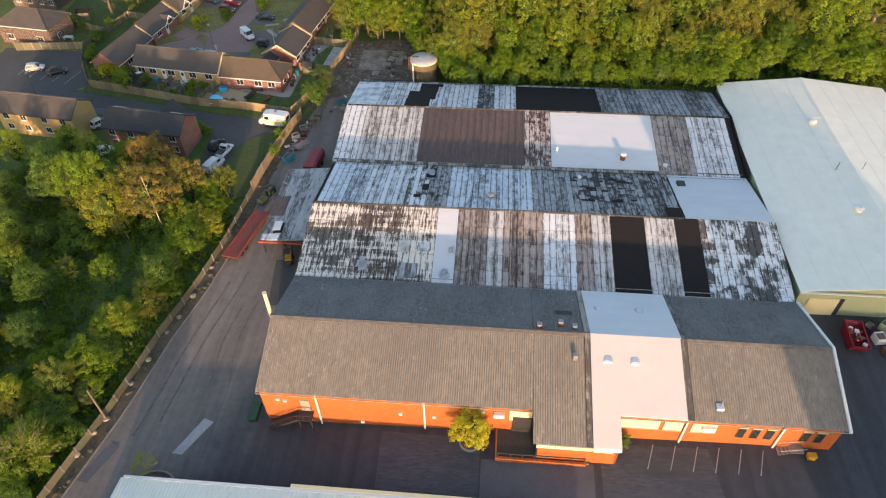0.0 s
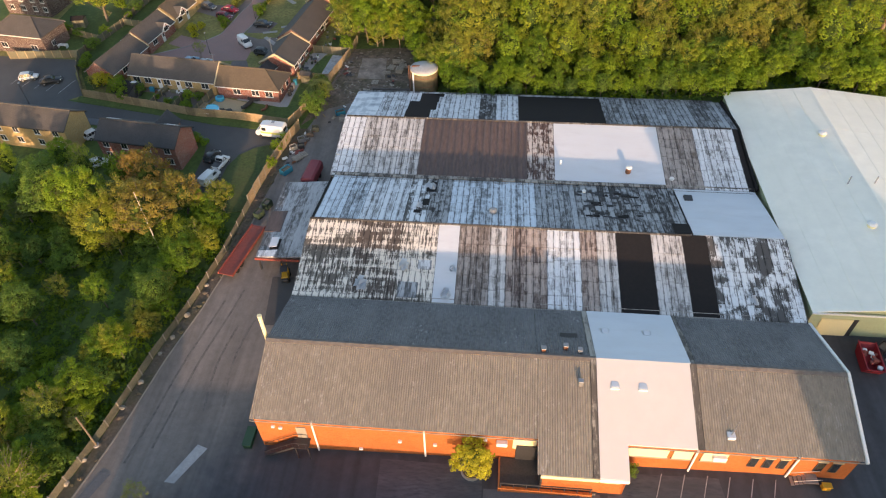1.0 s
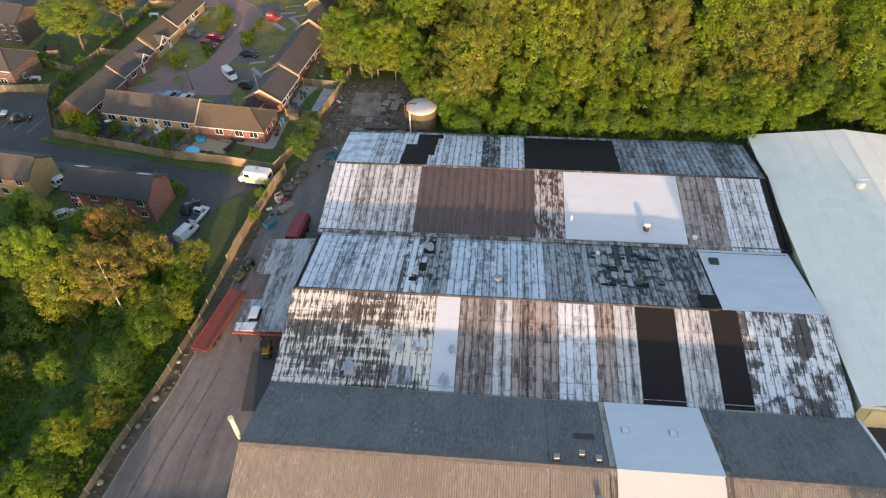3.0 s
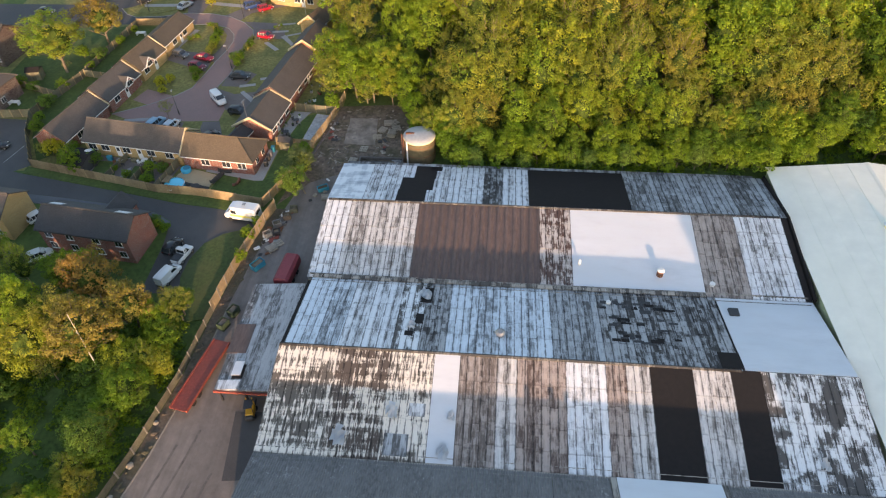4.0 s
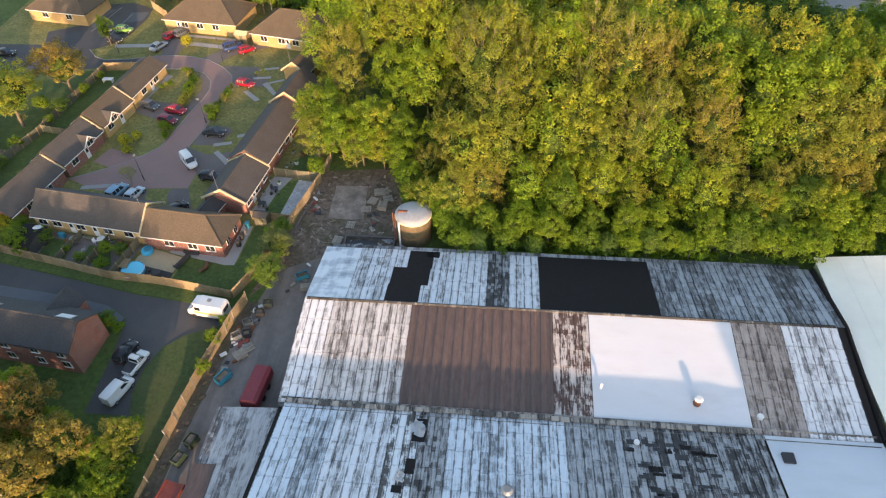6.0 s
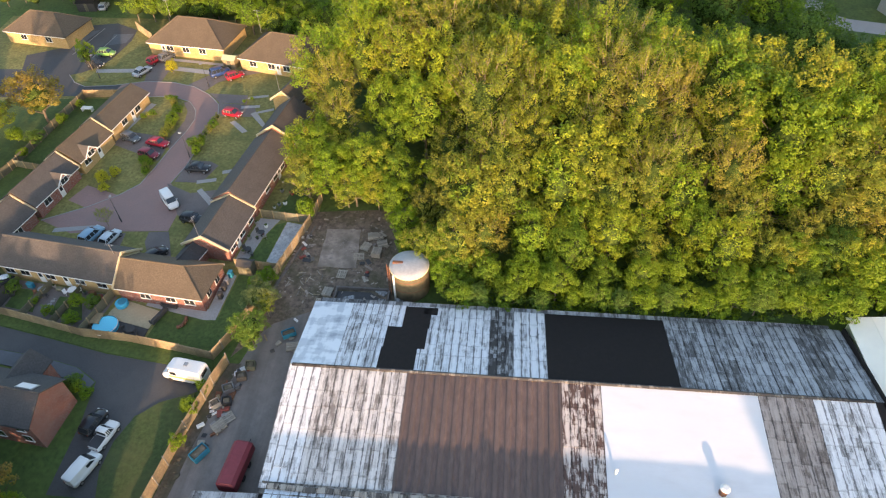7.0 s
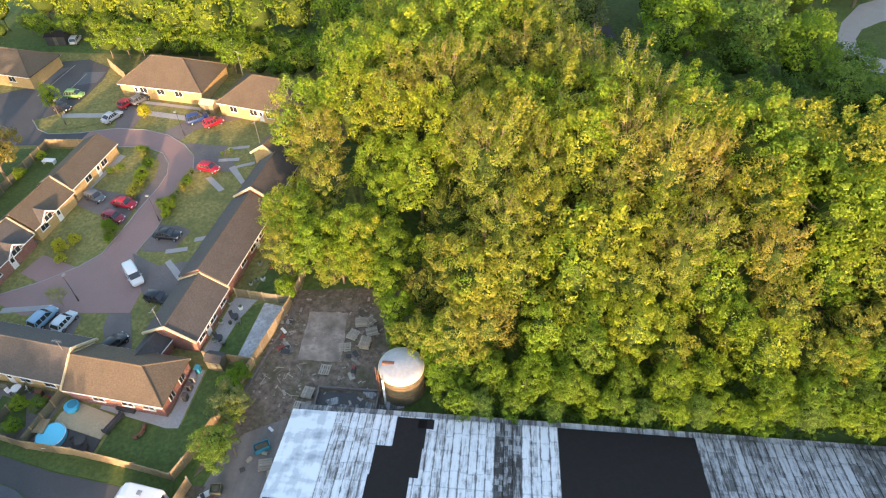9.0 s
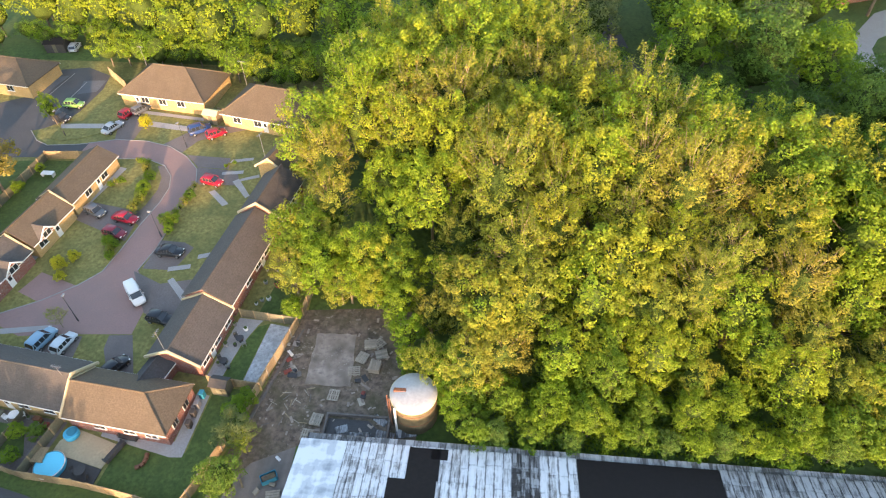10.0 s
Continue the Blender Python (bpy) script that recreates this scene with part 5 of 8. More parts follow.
# terrace of bungalows with their backs to the road
hr = house("bungalow", -46.25, 108.5, -5.8, 12.8, 6.8, 2.5, 4.9, "brick_red", "tile_brown", "red brick bungalow with a brown hipped roof", "bungalow", (False, True), (-2.2, 1.5, 4.2), (), (True, False), sides=(-1.2, 1.2))
tr = house("bungalow", -61.75, 110.9, -7.3, 18.6, 6.8, 2.5, 5.1, "brick_buff", "tile_grey", "terrace of buff brick bungalows, grey-brown roof", "bungalow", (False, False), (-7.6, -5.2, -1.2, 3.4, 6.8), (), (False, True), doors=(-2.8, 1.2))
aerial(tr, 8.4, -0.4, 5.1, 1.8)
house("garage", -45.2, 112.6, 76.0, 4.6, 3.4, 2.0, 3.2, "brick_red", "tile_slate", "small dark-roofed garage behind the bungalow", "garage")
# row along the rear yard
b1 = house("bungalow", -42.6, 118.4, 83.0, 9.2, 7.2, 2.3, 4.4, "brick_red", "tile_grey", "red brick bungalow with stone verge copings", "bungalow", (False, False), (-3.0, 0.0, 2.8), (), (True, True), doors=(-1.4,))
b2 = house("bungalow", -41.1, 130.95, 82.6, 16.0, 7.2, 2.3, 4.5, "brick_red", "tile_grey", "red brick bungalow with grey-brown tiled roof", "bungalow", (False, False), (-3.0, 0.0, 2.8), (), (False, False), doors=(1.4,))
b3 = house("bungalow", -39.3, 143.5, 82.6, 9.2, 6.6, 2.3, 4.6, "brick_red", "tile_grey", "red brick bungalow near the wood edge", "bungalow", (False, False), (-3.0, 0.0, 2.8), (), (True, False), doors=(1.4,))
b4 = house("bungalow", -39.8, 153.6, 74.0, 9.5, 5.4, 2.3, 4.3, "brick_buff", "tile_brown", "small bungalow with a lit stone gable", "bungalow", (False, False), (-2.5, 1.5), (), (True, False))
aerial(b1, -4.4, 0.4, 4.4, 3.2)
aerial(b4, -4.4, 0.6, 4.3, 4.2)
# left row of the close: its front faces the road
for cx, cy, L, dm, wall, tile, par in ((-76.0, 114.6, 12.0, None, "brick_red", "tile_grey", (False, True)), (-74.05, 125.7, 10.2, 1.4, "brick_red", "tile_grey", (False, True)),
                                       (-72.3, 135.4, 8.8, -1.6, "brick_buff", "tile_brown", (False, True)), (-70.8, 145.6, 12.2, None, "brick_buff", "tile_brown", (False, False))):
    h = house("bungalow", cx, cy, 83.0 if cy > 140 else 80.2, L, 6.2 if cy > 140 else 6.6, 2.4, 3.9 if cy > 140 else 4.7, wall, tile, "bungalow of the close with brown tiled roof", "bungalow", (False, False), (-2.2, 2.0) if dm is None else (-2.6,), (), par, doors=(0.4,), group="left row of the close")
    if dm is not None:
        dormer(h, dm, 2.4, 6.6, 4.7)
# hipped houses at the head of the close
hc = house("bungalow", -65.2, 171.6, -7.7, 17.0, 10.4, 2.5, 6.0, "brick_buff", "tile_brown", "hipped bungalow of buff brick, brown roof", "bungalow", (True, True), (-3.5, 0.0, 3.6), (), doors=(-5.0,))
hd = house("bungalow", -44.9, 166.0, -12.4, 16.2, 10.2, 2.5, 6.0, "brick_buff", "tile_brown", "hipped bungalow of buff brick by the wood", "bungalow", (True, True), (-5.0, -1.0, 2.2, 5.5), (), doors=(0.4,))
aerial(hc, -5.5, 1.0, 5.0, 3.6)
aerial(hd, -5.2, 0.5, 5.2, 4.6)
house("bungalow", -98.5, 174.0, -9.0, 15.0, 9.0, 2.5, 5.4, "brick_buff", "tile_brown", "bungalow with brown roof beyond the car park", "bungalow", (True, True), (-3.0, 3.0))
# two-storey houses below the road
semi = house("house", -58.9, 88.5, -6.6, 14.8, 6.6, 4.5, 6.6, "brick_red", "tile_slate", "two-storey red brick semi-detached houses, slate roof", "house", (False, False), (-5.6, -2.2, 2.0, 5.6), (), floors=2, sides=())
house("house", -80.0, 91.9, -6.6, 15.6, 6.6, 4.5, 6.6, "brick_buff", "tile_grey", "two-storey buff brick houses with grey roof", "house", (False, False), (-5.6, -2.2, 2.0, 5.6), (), floors=2)
house("house", -99.0, 123.0, -8.0, 13.0, 8.0, 4.0, 6.4, "brick_shaded", "tile_grey", "grey-roofed brick house with gable porch, walls toned as shaded", "house", (True, True), (-3.6, 3.6), (), floors=1, sides=(-1.0,))
house("house", -106.0, 139.0, -8.0, 12.0, 8.0, 5.0, 7.2, "brick_shaded", "tile_slate", "two-storey brick house, walls toned as shaded", "house", (False, False), (-4.0, -1.0, 2.0, 4.6), (), floors=2)
house("house", 66.0, 214.0, 20.0, 14.0, 8.0, 5.0, 7.4, "brick_red", "tile_slate", "far house beyond the wood", "house", (False, False), (-4.0, 0.0, 4.0), floors=2)
house("house", 78.0, 186.5, 20.0, 9.0, 8.0, 4.6, 7.0, "render_wall", "tile_slate", "grey-roofed house by the far road", "house", (False, False), (-2.5, 2.5), floors=2)

# rooflights and the rear wing of the semi-detached houses
for x in (-5.4, 5.2):
    f = part("rooflight_frame", prism(bmesh.new(), [(0.2, 6.48), (1.3, 5.78), (1.3, 5.9), (0.2, 6.6)], "x", x - 1.1, x + 1.1), "grey_metal", semi, "pale roof panel behind the ridge")
    part("pane", prism(bmesh.new(), [(0.32, 6.55), (1.18, 6.0), (1.18, 6.04), (0.32, 6.59)], "x", x - 0.95, x + 0.95), "membrane", f)
part("rear_wing", cube(-0.2, 3.4, 3.0, 5.4, -0.5, 3.9), "brick_red", semi)
for k in (-1, 1):
    part("wing_roof", prism(bmesh.new(), [(1.6, 5.7), (1.6 + k * 2.1, 3.85), (1.6 + k * 2.1, 3.72), (1.6, 5.55)], "y", 0.8, 5.7), "tile_slate", semi)
# ---- trees: tapered trunk and limbs under a crown of small leaves in clumps ----
def leaf_mesh(name, centres, outs, size, mat, rng, up=0.3, core=None):
    """A mesh of small leaf blades at the given places, each turned its own way."""
    n = len(centres)
    nrm = outs * 0.9 + rng.normal(0, 0.44, (n, 3)) + np.array([0, 0, up])
    nrm /= np.linalg.norm(nrm, axis=1)[:, None] + 1e-9
    t = np.cross(nrm, rng.normal(0, 1, (n, 3)))
    t /= np.linalg.norm(t, axis=1)[:, None] + 1e-9
    b = np.cross(nrm, t)
    s = (size * rng.uniform(0.65, 1.35, n))[:, None]
    v = np.stack([centres - t * s * 0.5 - b * s * 0.4, centres + t * s * 0.62, centres - t * s * 0.3 + b * s * 0.5], 1).reshape(-1, 3)
    me = bpy.data.meshes.new(name)
    faces = np.arange(3 * n).reshape(n, 3).tolist()
    verts = v.tolist()
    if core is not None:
        # a dark hull whose colour paints the shade deep inside the crown
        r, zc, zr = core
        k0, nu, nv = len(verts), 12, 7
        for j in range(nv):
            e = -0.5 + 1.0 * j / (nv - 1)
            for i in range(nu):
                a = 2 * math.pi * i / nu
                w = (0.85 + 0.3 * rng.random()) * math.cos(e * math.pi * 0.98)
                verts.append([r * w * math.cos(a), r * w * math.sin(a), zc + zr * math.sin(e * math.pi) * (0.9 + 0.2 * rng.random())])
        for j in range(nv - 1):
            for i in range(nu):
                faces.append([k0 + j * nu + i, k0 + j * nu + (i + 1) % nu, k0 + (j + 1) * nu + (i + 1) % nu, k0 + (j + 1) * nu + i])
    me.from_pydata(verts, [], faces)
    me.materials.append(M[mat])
    me.materials.append(M["crown_shade"])
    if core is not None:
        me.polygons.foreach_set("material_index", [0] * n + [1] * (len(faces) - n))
    return me


def spread_tufts(rng, n, h, r, base, low):
    """Where the leafy sprays sit: ends of branches, spread over an uneven dome. Gives places and the way each spray points."""
    ph = rng.uniform(0, 6.28, 3)
    half = (h - base) * 0.46
    cs, ax = [], []
    for k in range(n):
        best = None
        for _ in range(7):
            u, a = rng.uniform(low, 1.0), rng.uniform(0, 2 * math.pi)
            q = math.sqrt(max(0.0, 1 - u * u)) ** 0.8
            bulge = 0.84 + 0.20 * math.sin(3 * a + ph[0]) * q + 0.14 * math.sin(5 * a + 4 * u + ph[1])
            depth = rng.uniform(0.74, 1.0)
            d = np.array([q * math.cos(a), q * math.sin(a), u])
            c = d * np.array([r, r, half]) * bulge * depth + np.array([0, 0, base + (h - base) * 0.53])
            gap = min([np.sum(((c - o) * np.array([1, 1, 0.6])) ** 2) for o in cs], default=9.0)
            if best is None or gap > best[0]:
                best = (gap, c, d)
        cs.append(best[1])
        v = best[2] * np.array([0.75, 0.75, 0.5]) + np.array([0, 0, 0.62]) + rng.normal(0, 0.12, 3)
        ax.append(v / np.linalg.norm(v))
    return cs, ax


def crown(rng, tufts, per, tuft_r, longer):
    """Places of leaves: each spray is a ragged tuft along its branch end, with gaps between the sprays."""
    cs, os = [], []
    for c, a in zip(*tufts):
        m = max(10, int(per * rng.uniform(0.75, 1.3)))
        size = tuft_r * rng.uniform(0.72, 1.3)
        p = rng.normal(0, 1, (m, 3))
        p /= np.linalg.norm(p, axis=1)[:, None]
        p[(p @ a) < -0.3] *= -1
        lobe = rng.normal(0, 1, (7, 3)) + a * 0.7
        lobe /= np.linalg.norm(lobe, axis=1)[:, None]
        reach = 0.66 + 0.5 * np.clip((p @ lobe.T).max(axis=1), 0, 1) ** 5
        q = p.copy()
        p = p * (reach * rng.uniform(0.4, 1.05, m) ** 0.4)[:, None] * size
        along = p @ a
        p += np.outer(along * (longer - 1.0), a)
        cs.append(c + p)
        os.append(q * 0.9 + a * 0.25)
    return np.concatenate(cs), np.concatenate(os)


def trunk_mesh(rng, h, thick, mat, tufts, share, twigs, tuft_r, longer):
    """A tapered stem that wanders a little; limbs run out to the sprays, twigs stand up through them."""
    bm = bmesh.new()
    steps, top = 5, h * 0.7
    spine = [Vector((0, 0, -0.3))] + [Vector((rng.normal(0, 0.10) * k * 0.6, rng.normal(0, 0.10) * k * 0.6, top * k / steps)) for k in range(1, steps + 1)]
    for k in range(steps):
        tube(bm, spine[k], spine[k + 1], thick * (1 - 0.85 * k / steps), thick * (1 - 0.85 * (k + 1) / steps), 6, False)
    for c, a in zip(*tufts):
        c, a = Vector(c), Vector(a)
        main = rng.random() < share
        if not main and not twigs:
            continue
        reach = Vector((c.x, c.y, 0)).length
        s = min(0.92, max(0.12, (c.z - reach * rng.uniform(0.7, 1.2)) / top))
        j = min(steps - 1, int(s * steps))
        o = spine[j].lerp(spine[j + 1], s * steps - j)
        mid = o.lerp(c, 0.55) + Vector((0, 0, -0.06 * reach))
        end = c + a * tuft_r * longer * 0.2
        t0 = thick * (0.36 if main else 0.2) * (1.15 - s)
        tube(bm, o, mid, t0, t0 * 0.6, 4, False)
        tube(bm, mid, end, t0 * 0.6, t0 * 0.15, 4, False)
        for _ in range(twigs):
            e = c + (a + Vector(rng.normal(0, 0.28, 3))) * tuft_r * longer * rng.uniform(0.6, 0.95)
            tube(bm, mid.lerp(end, rng.uniform(0.3, 0.95)), e, 0.035, 0.014, 3, False)
    return as_mesh("trunk", bm, mat, True)


def tree_kind(seed, h, r, base, tufts, per, tuft_r, size, leaf, bark="bark", share=0.5, thick=0.24, name="tree", label="broadleaf tree in spring leaf", category="tree", inner=0.5, low=-0.25, longer=1.5, twigs=0, up=0.3):
    """One tree as a pattern; copies are stood about the place. tufts: how many leafy sprays; per: leaves on each."""
    rng = np.random.default_rng(seed)
    t = spread_tufts(rng, tufts, h, r, base, low)
    c, o = crown(rng, t, per, tuft_r, longer)
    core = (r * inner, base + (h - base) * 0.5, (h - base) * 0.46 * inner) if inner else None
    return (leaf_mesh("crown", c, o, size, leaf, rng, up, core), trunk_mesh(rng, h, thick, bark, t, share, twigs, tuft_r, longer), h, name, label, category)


KINDS = {
    "wood_a": tree_kind(1, 16, 3.5, 0.6, 66, 105, 0.74, 0.205, "leaf", longer=1.9, label="tall broadleaf tree of the wood, yellow-green"),
    "wood_b": tree_kind(2, 17, 3.0, 0.6, 64, 100, 0.66, 0.195, "leaf", longer=2.3, twigs=1, label="tall slender tree of the wood, yellow-green"),
    "wood_c": tree_kind(3, 15, 4.1, 0.6, 76, 105, 0.80, 0.215, "leaf", longer=1.5, label="spreading broadleaf tree of the wood"),
    "olive_a": tree_kind(4, 16, 3.3, 0.6, 70, 92, 0.62, 0.165, "leaf_olive", "bark_pale", 0.8, longer=2.0, twigs=1, label="tree in thin olive-brown young leaf"),
    "olive_b": tree_kind(5, 17, 2.9, 1.0, 66, 84, 0.60, 0.16, "leaf_olive", "bark_pale", 1.0, inner=0.48, longer=2.2, twigs=1, label="sparse tree with pale bare branches"),
    "green_a": tree_kind(6, 12, 3.4, 0.4, 66, 95, 0.74, 0.215, "leaf_green", longer=1.3, label="bright green broadleaf tree in leaf"),
    "dark_a": tree_kind(7, 14, 4.2, 0.4, 84, 68, 0.88, 0.24, "leaf_dark", inner=0.6, longer=1.15, label="dark green shaded broadleaf tree"),
    "shrub": tree_kind(8, 5, 2.2, 0.1, 44, 66, 0.56, 0.19, "leaf_green", thick=0.1, name="shrub", label="bushy green shrub in leaf", category="shrub", low=-0.4, longer=1.1),
    "shrub_dark": tree_kind(9, 4, 2.2, 0.0, 44, 60, 0.6, 0.2, "leaf_dark", thick=0.1, name="shrub", label="dense dark undergrowth bush", category="shrub", low=-0.4, longer=1.1),
    "copper": tree_kind(10, 9, 2.9, 0.5, 64, 80, 0.56, 0.185, "leaf_copper", thick=0.18, label="tree with copper-brown young leaves", longer=1.4, twigs=2, share=0.8),
    "gold": tree_kind(11, 5.2, 1.6, 0.2, 76, 84, 0.40, 0.13, "leaf_gold", thick=0.12, name="conifer", label="golden conical conifer beside the wall", category="conifer", low=-0.6, longer=1.4),
    "far_y": tree_kind(13, 14, 4.2, 0.2, 46, 34, 1.0, 0.36, "leaf", share=0.2, inner=0.6, longer=1.4, label="yellow-green tree of the far wood"),
    "far_d": tree_kind(14, 14, 4.4, 0.2, 46, 34, 1.0, 0.36, "leaf_dark", share=0.2, inner=0.66, longer=1.15, label="dark green tree of the far wood"),
    "far_g": tree_kind(15, 14, 4.2, 0.2, 46, 34, 1.0, 0.36, "leaf_green", share=0.2, inner=0.62, longer=1.25, label="green tree of the far wood"),
    "bush": tree_kind(16, 7, 2.9, 0.1, 60, 80, 0.66, 0.2, "leaf_green", thick=0.12, name="shrub", label="dense green bush at the wood edge", category="shrub", low=-0.4, longer=1.15),
    "twiggy": tree_kind(12, 8, 2.6, 1.5, 36, 42, 0.7, 0.16, "leaf_olive", "bark_pale", 1.0, 0.14, inner=0, longer=1.5, twigs=5, label="thin twiggy tree, half bare"),
    "edge_y": tree_kind(18, 11, 3.2, 0.0, 80, 84, 0.70, 0.2, "leaf", low=-0.85, longer=1.5, label="leafy tree at the wood edge, branches to the ground"),
    "edge_o": tree_kind(19, 11, 3.2, 0.0, 84, 76, 0.62, 0.175, "leaf_olive", "bark_pale", low=-0.85, longer=1.6, label="olive-brown tree at the wood edge, low branches"),
    "grey_a": tree_kind(17, 12, 3.8, 0.4, 80, 84, 0.74, 0.2, "leaf_grey", inner=0.58, longer=1.1, label="dense willow tree with grey-green leaves"),
}
rt = random.Random(21)
PATTERN, FAR = {}, []


def plant(kind, x, y, h, spread=1.0, group=""):
    """Stand a tree of a kind, h metres high, on the land."""
    leaf_me, trunk_me, h0, name, label, cat = KINDS[kind]
    k = h / h0
    if group == "far wood":
        kind = {"green_a": "far_g", "bush": "far_g", "shrub": "far_g", "olive_a": "far_y", "dark_a": "far_d"}.get(kind, kind)
        k = h / KINDS[kind][2]
        FAR.append((kind, x, y, k * spread, k))
        return None
    m = Matrix.Translation((x, y, ground_z(x, y))) @ Matrix.Rotation(rt.uniform(0, 6.28), 4, "Z") @ Matrix.Diagonal((k * spread, k * spread, k, 1))
    if kind not in PATTERN:
        t = thing(name, m, label, cat, group)
        for nm, me in (("trunk", trunk_me), ("crown", leaf_me)):
            o = new(nm, me)
            o.parent = t
        PATTERN[kind] = t
        return t
    src = PATTERN[kind]
    t = new(name)
    t.empty_display_size = 0.5
    t.matrix_basis = m
    tagged(t, label, cat, group)
    for nm, me in (("trunk", trunk_me), ("crown", leaf_me)):
        o = new(nm, me)
        o.parent = t
    return t


def wood_height(x, y):
    """How tall the wood stands: low at its front edge, high inside."""
    edge = y - (108.5 if x > -10 else 121.0 if x > -20 else 123.0)
    h = 6.5 + 13.0 * min(1.0, max(0.0, edge) / 26.0) + (0.07 if x < 5 else 0.0) * max(0.0, edge - 26.0)
    if x < -22:
        h = min(h, 11.0 + 0.55 * max(0, y - 128))
    return h


planted = []


def free_spot(x, y, gap):
    if any((x - a) ** 2 + (y - b) ** 2 < gap * gap for a, b in planted):
        return False
    planted.append((x, y))
    return True


# the wood behind the works: its far edge falls back to the left
tries = 0
while len(planted) < 225 and tries < 16000:
    tries += 1
    x, y = rt.uniform(-33, 78), rt.uniform(109, 176)
    back = float(np.interp(x, [-30, -24, -8, 1, 9.5, 14.4, 18, 27, 32.5, 36, 80], [147, 170, 175, 173, 162, 154, 151, 151, 145, 142, 141]))
    if y < 112.5 and x < -9.5 or x < -9.5 and y < 121.5 or x < -16 and y < 125.5:
        continue
    if x < -29.5 and not 126 < y < 146:
        continue
    if y > back + 16 or (x < 8 and y > back) or (38.5 < x < 70 and y < 109.8) or (y > 158 and 12 < x < 20):
        continue
    if not free_spot(x, y, 4.95 if y > 124 else 4.0):
        continue
    h = wood_height(x, y) * rt.uniform(0.86, 1.12)
    if y < 113 and x > -10:
        plant(rt.choice(["bush", "bush", "green_a", "dark_a"]), x, y, rt.uniform(4.6, 6.8), 1.1, "wood")
    elif y > back:
        plant(rt.choice(["dark_a", "grey_a", "dark_a", "green_a"]), x, y, rt.uniform(9.0, 12.0), 1.2, "wood")
    elif y < 119 and x > -10:
        plant(rt.choice(["green_a", "edge_o", "edge_y", "edge_y"]), x, y, rt.uniform(7.5, 10.5), 1.1, "wood")
    elif h < 12:
        plant(rt.choice(["green_a", "edge_y", "edge_o", "edge_o"]), x, y, h, 1.08, "wood")
    elif y < 128:
        plant(rt.choice(["edge_y", "edge_o", "olive_a"]), x, y, h, 1.1, "wood")
    elif -14 < x < 24:
        plant(rt.choice(["wood_a", "wood_b", "wood_c", "olive_a", "olive_b", "olive_a", "wood_a"]), x, y, h, rt.uniform(1.0, 1.16), "wood")
    else:
        plant(rt.choice(["wood_a", "wood_b", "wood_c", "olive_a", "wood_b", "wood_a", "green_a"]), x, y, h, rt.uniform(1.0, 1.16), "wood")
# bushes along the rear wall and by the tank
for x, y, h in ((-7.2, 108.2, 5.6), (-4.5, 107.4, 5.2), (-0.5, 108.2, 5.0), (3.5, 107.2, 4.2), (13.5, 107.6, 4.6), (19.0, 107.8, 5.4), (24.5, 107.6, 4.6), (30.0, 107.8, 5.8), (35.0, 108.2, 5.6), (40.0, 108.6, 6.5), (7.5, 107.8, 4.4), (10.5, 108.6, 5.0), (16.4, 108.4, 5.0), (21.8, 108.6, 4.8), (27.4, 108.4, 5.4), (32.6, 108.8, 5.2), (37.6, 108.4, 5.6), (0.8, 110.4, 6.0), (5.0, 110.6, 6.2), (46.0, 108.8, 5.5), (-8.4, 112.3, 7.2)):
    plant(rt.choice(["bush", "green_a", "bush", "dark_a"]), x, y, h * 0.9, 1.15, "wood")
for k in range(13):
    plant(rt.choice(["green_a", "bush", "wood_c", "dark_a"]), 34.0 + 3.0 * k + rt.uniform(-0.8, 0.8), 112.6 + rt.uniform(-1.2, 2.6), rt.uniform(5.5, 8.5), 1.2, "wood")
# green edge of the wood round the rear yard
for x, y, h in ((-27.5, 127.5, 10.5), (-24.0, 126.2, 8.5), (-20.4, 125.4, 8.0), (-17.2, 123.2, 8.0), (-15.6, 119.2, 6.5), (-14.6, 115.4, 5.5), (-11.0, 115.0, 7.0), (-22.5, 129.0, 11.0), (-18.0, 127.5, 10.0), (-30.2, 131.5, 11.5)):
    plant(rt.choice(["green_a", "green_a", "wood_c"]), x, y, h, 1.15, "wood")
# trees past the path and behind the close
for k in range(150):
    x, y = rt.uniform(2, 96), rt.uniform(177, 212)
    if x < 50 and y < 190 or 13.5 < x < 22.5 and y < 199 or (x > 50 and y < 202) or (54 < x < 70 and 180 < y < 196) or (x > 60 and y - 176 < (x - 54) * 0.95 + 4 and y - 176 > (x - 54) * 0.55 - 14):
        continue
    if free_spot(x, y, 6.3):
        plant(rt.choice(["far_d", "far_g", "far_g", "far_y"]), x, y, rt.uniform(15, 20), 1.05, "far wood")
for k in range(220):
    x, y = rt.uniform(-112, 6), rt.uniform(180, 208)
    if y < 183.5 and -58 < x < -34 or (x < -80 and y < 188):
        continue
    if free_spot(x, y, 5.0):
        plant(rt.choice(["far_y", "far_y", "olive_a"]) if y > 190 or rt.random() < 0.5 else "green_a", x, y, rt.uniform(11, 15), 1.1, "far wood")
for x, y, h in ((-30.5, 158.0, 12), (-27.0, 164.0, 14), (-31.0, 171.0, 13), (-28.5, 178.0, 14), (-33.0, 147.5, 9)):
    plant("green_a", x, y, h, 1.1, "wood")
for k in range(30):
    plant(rt.choice(["bush", "bush", "dark_a", "green_a"]), -116 + 4.0 * k * 0.95 + rt.uniform(-1, 1), 183.5 + rt.uniform(-1, 3) + (3 if k < 10 else 0), rt.uniform(4.0, 6.5), 1.35, "far wood")
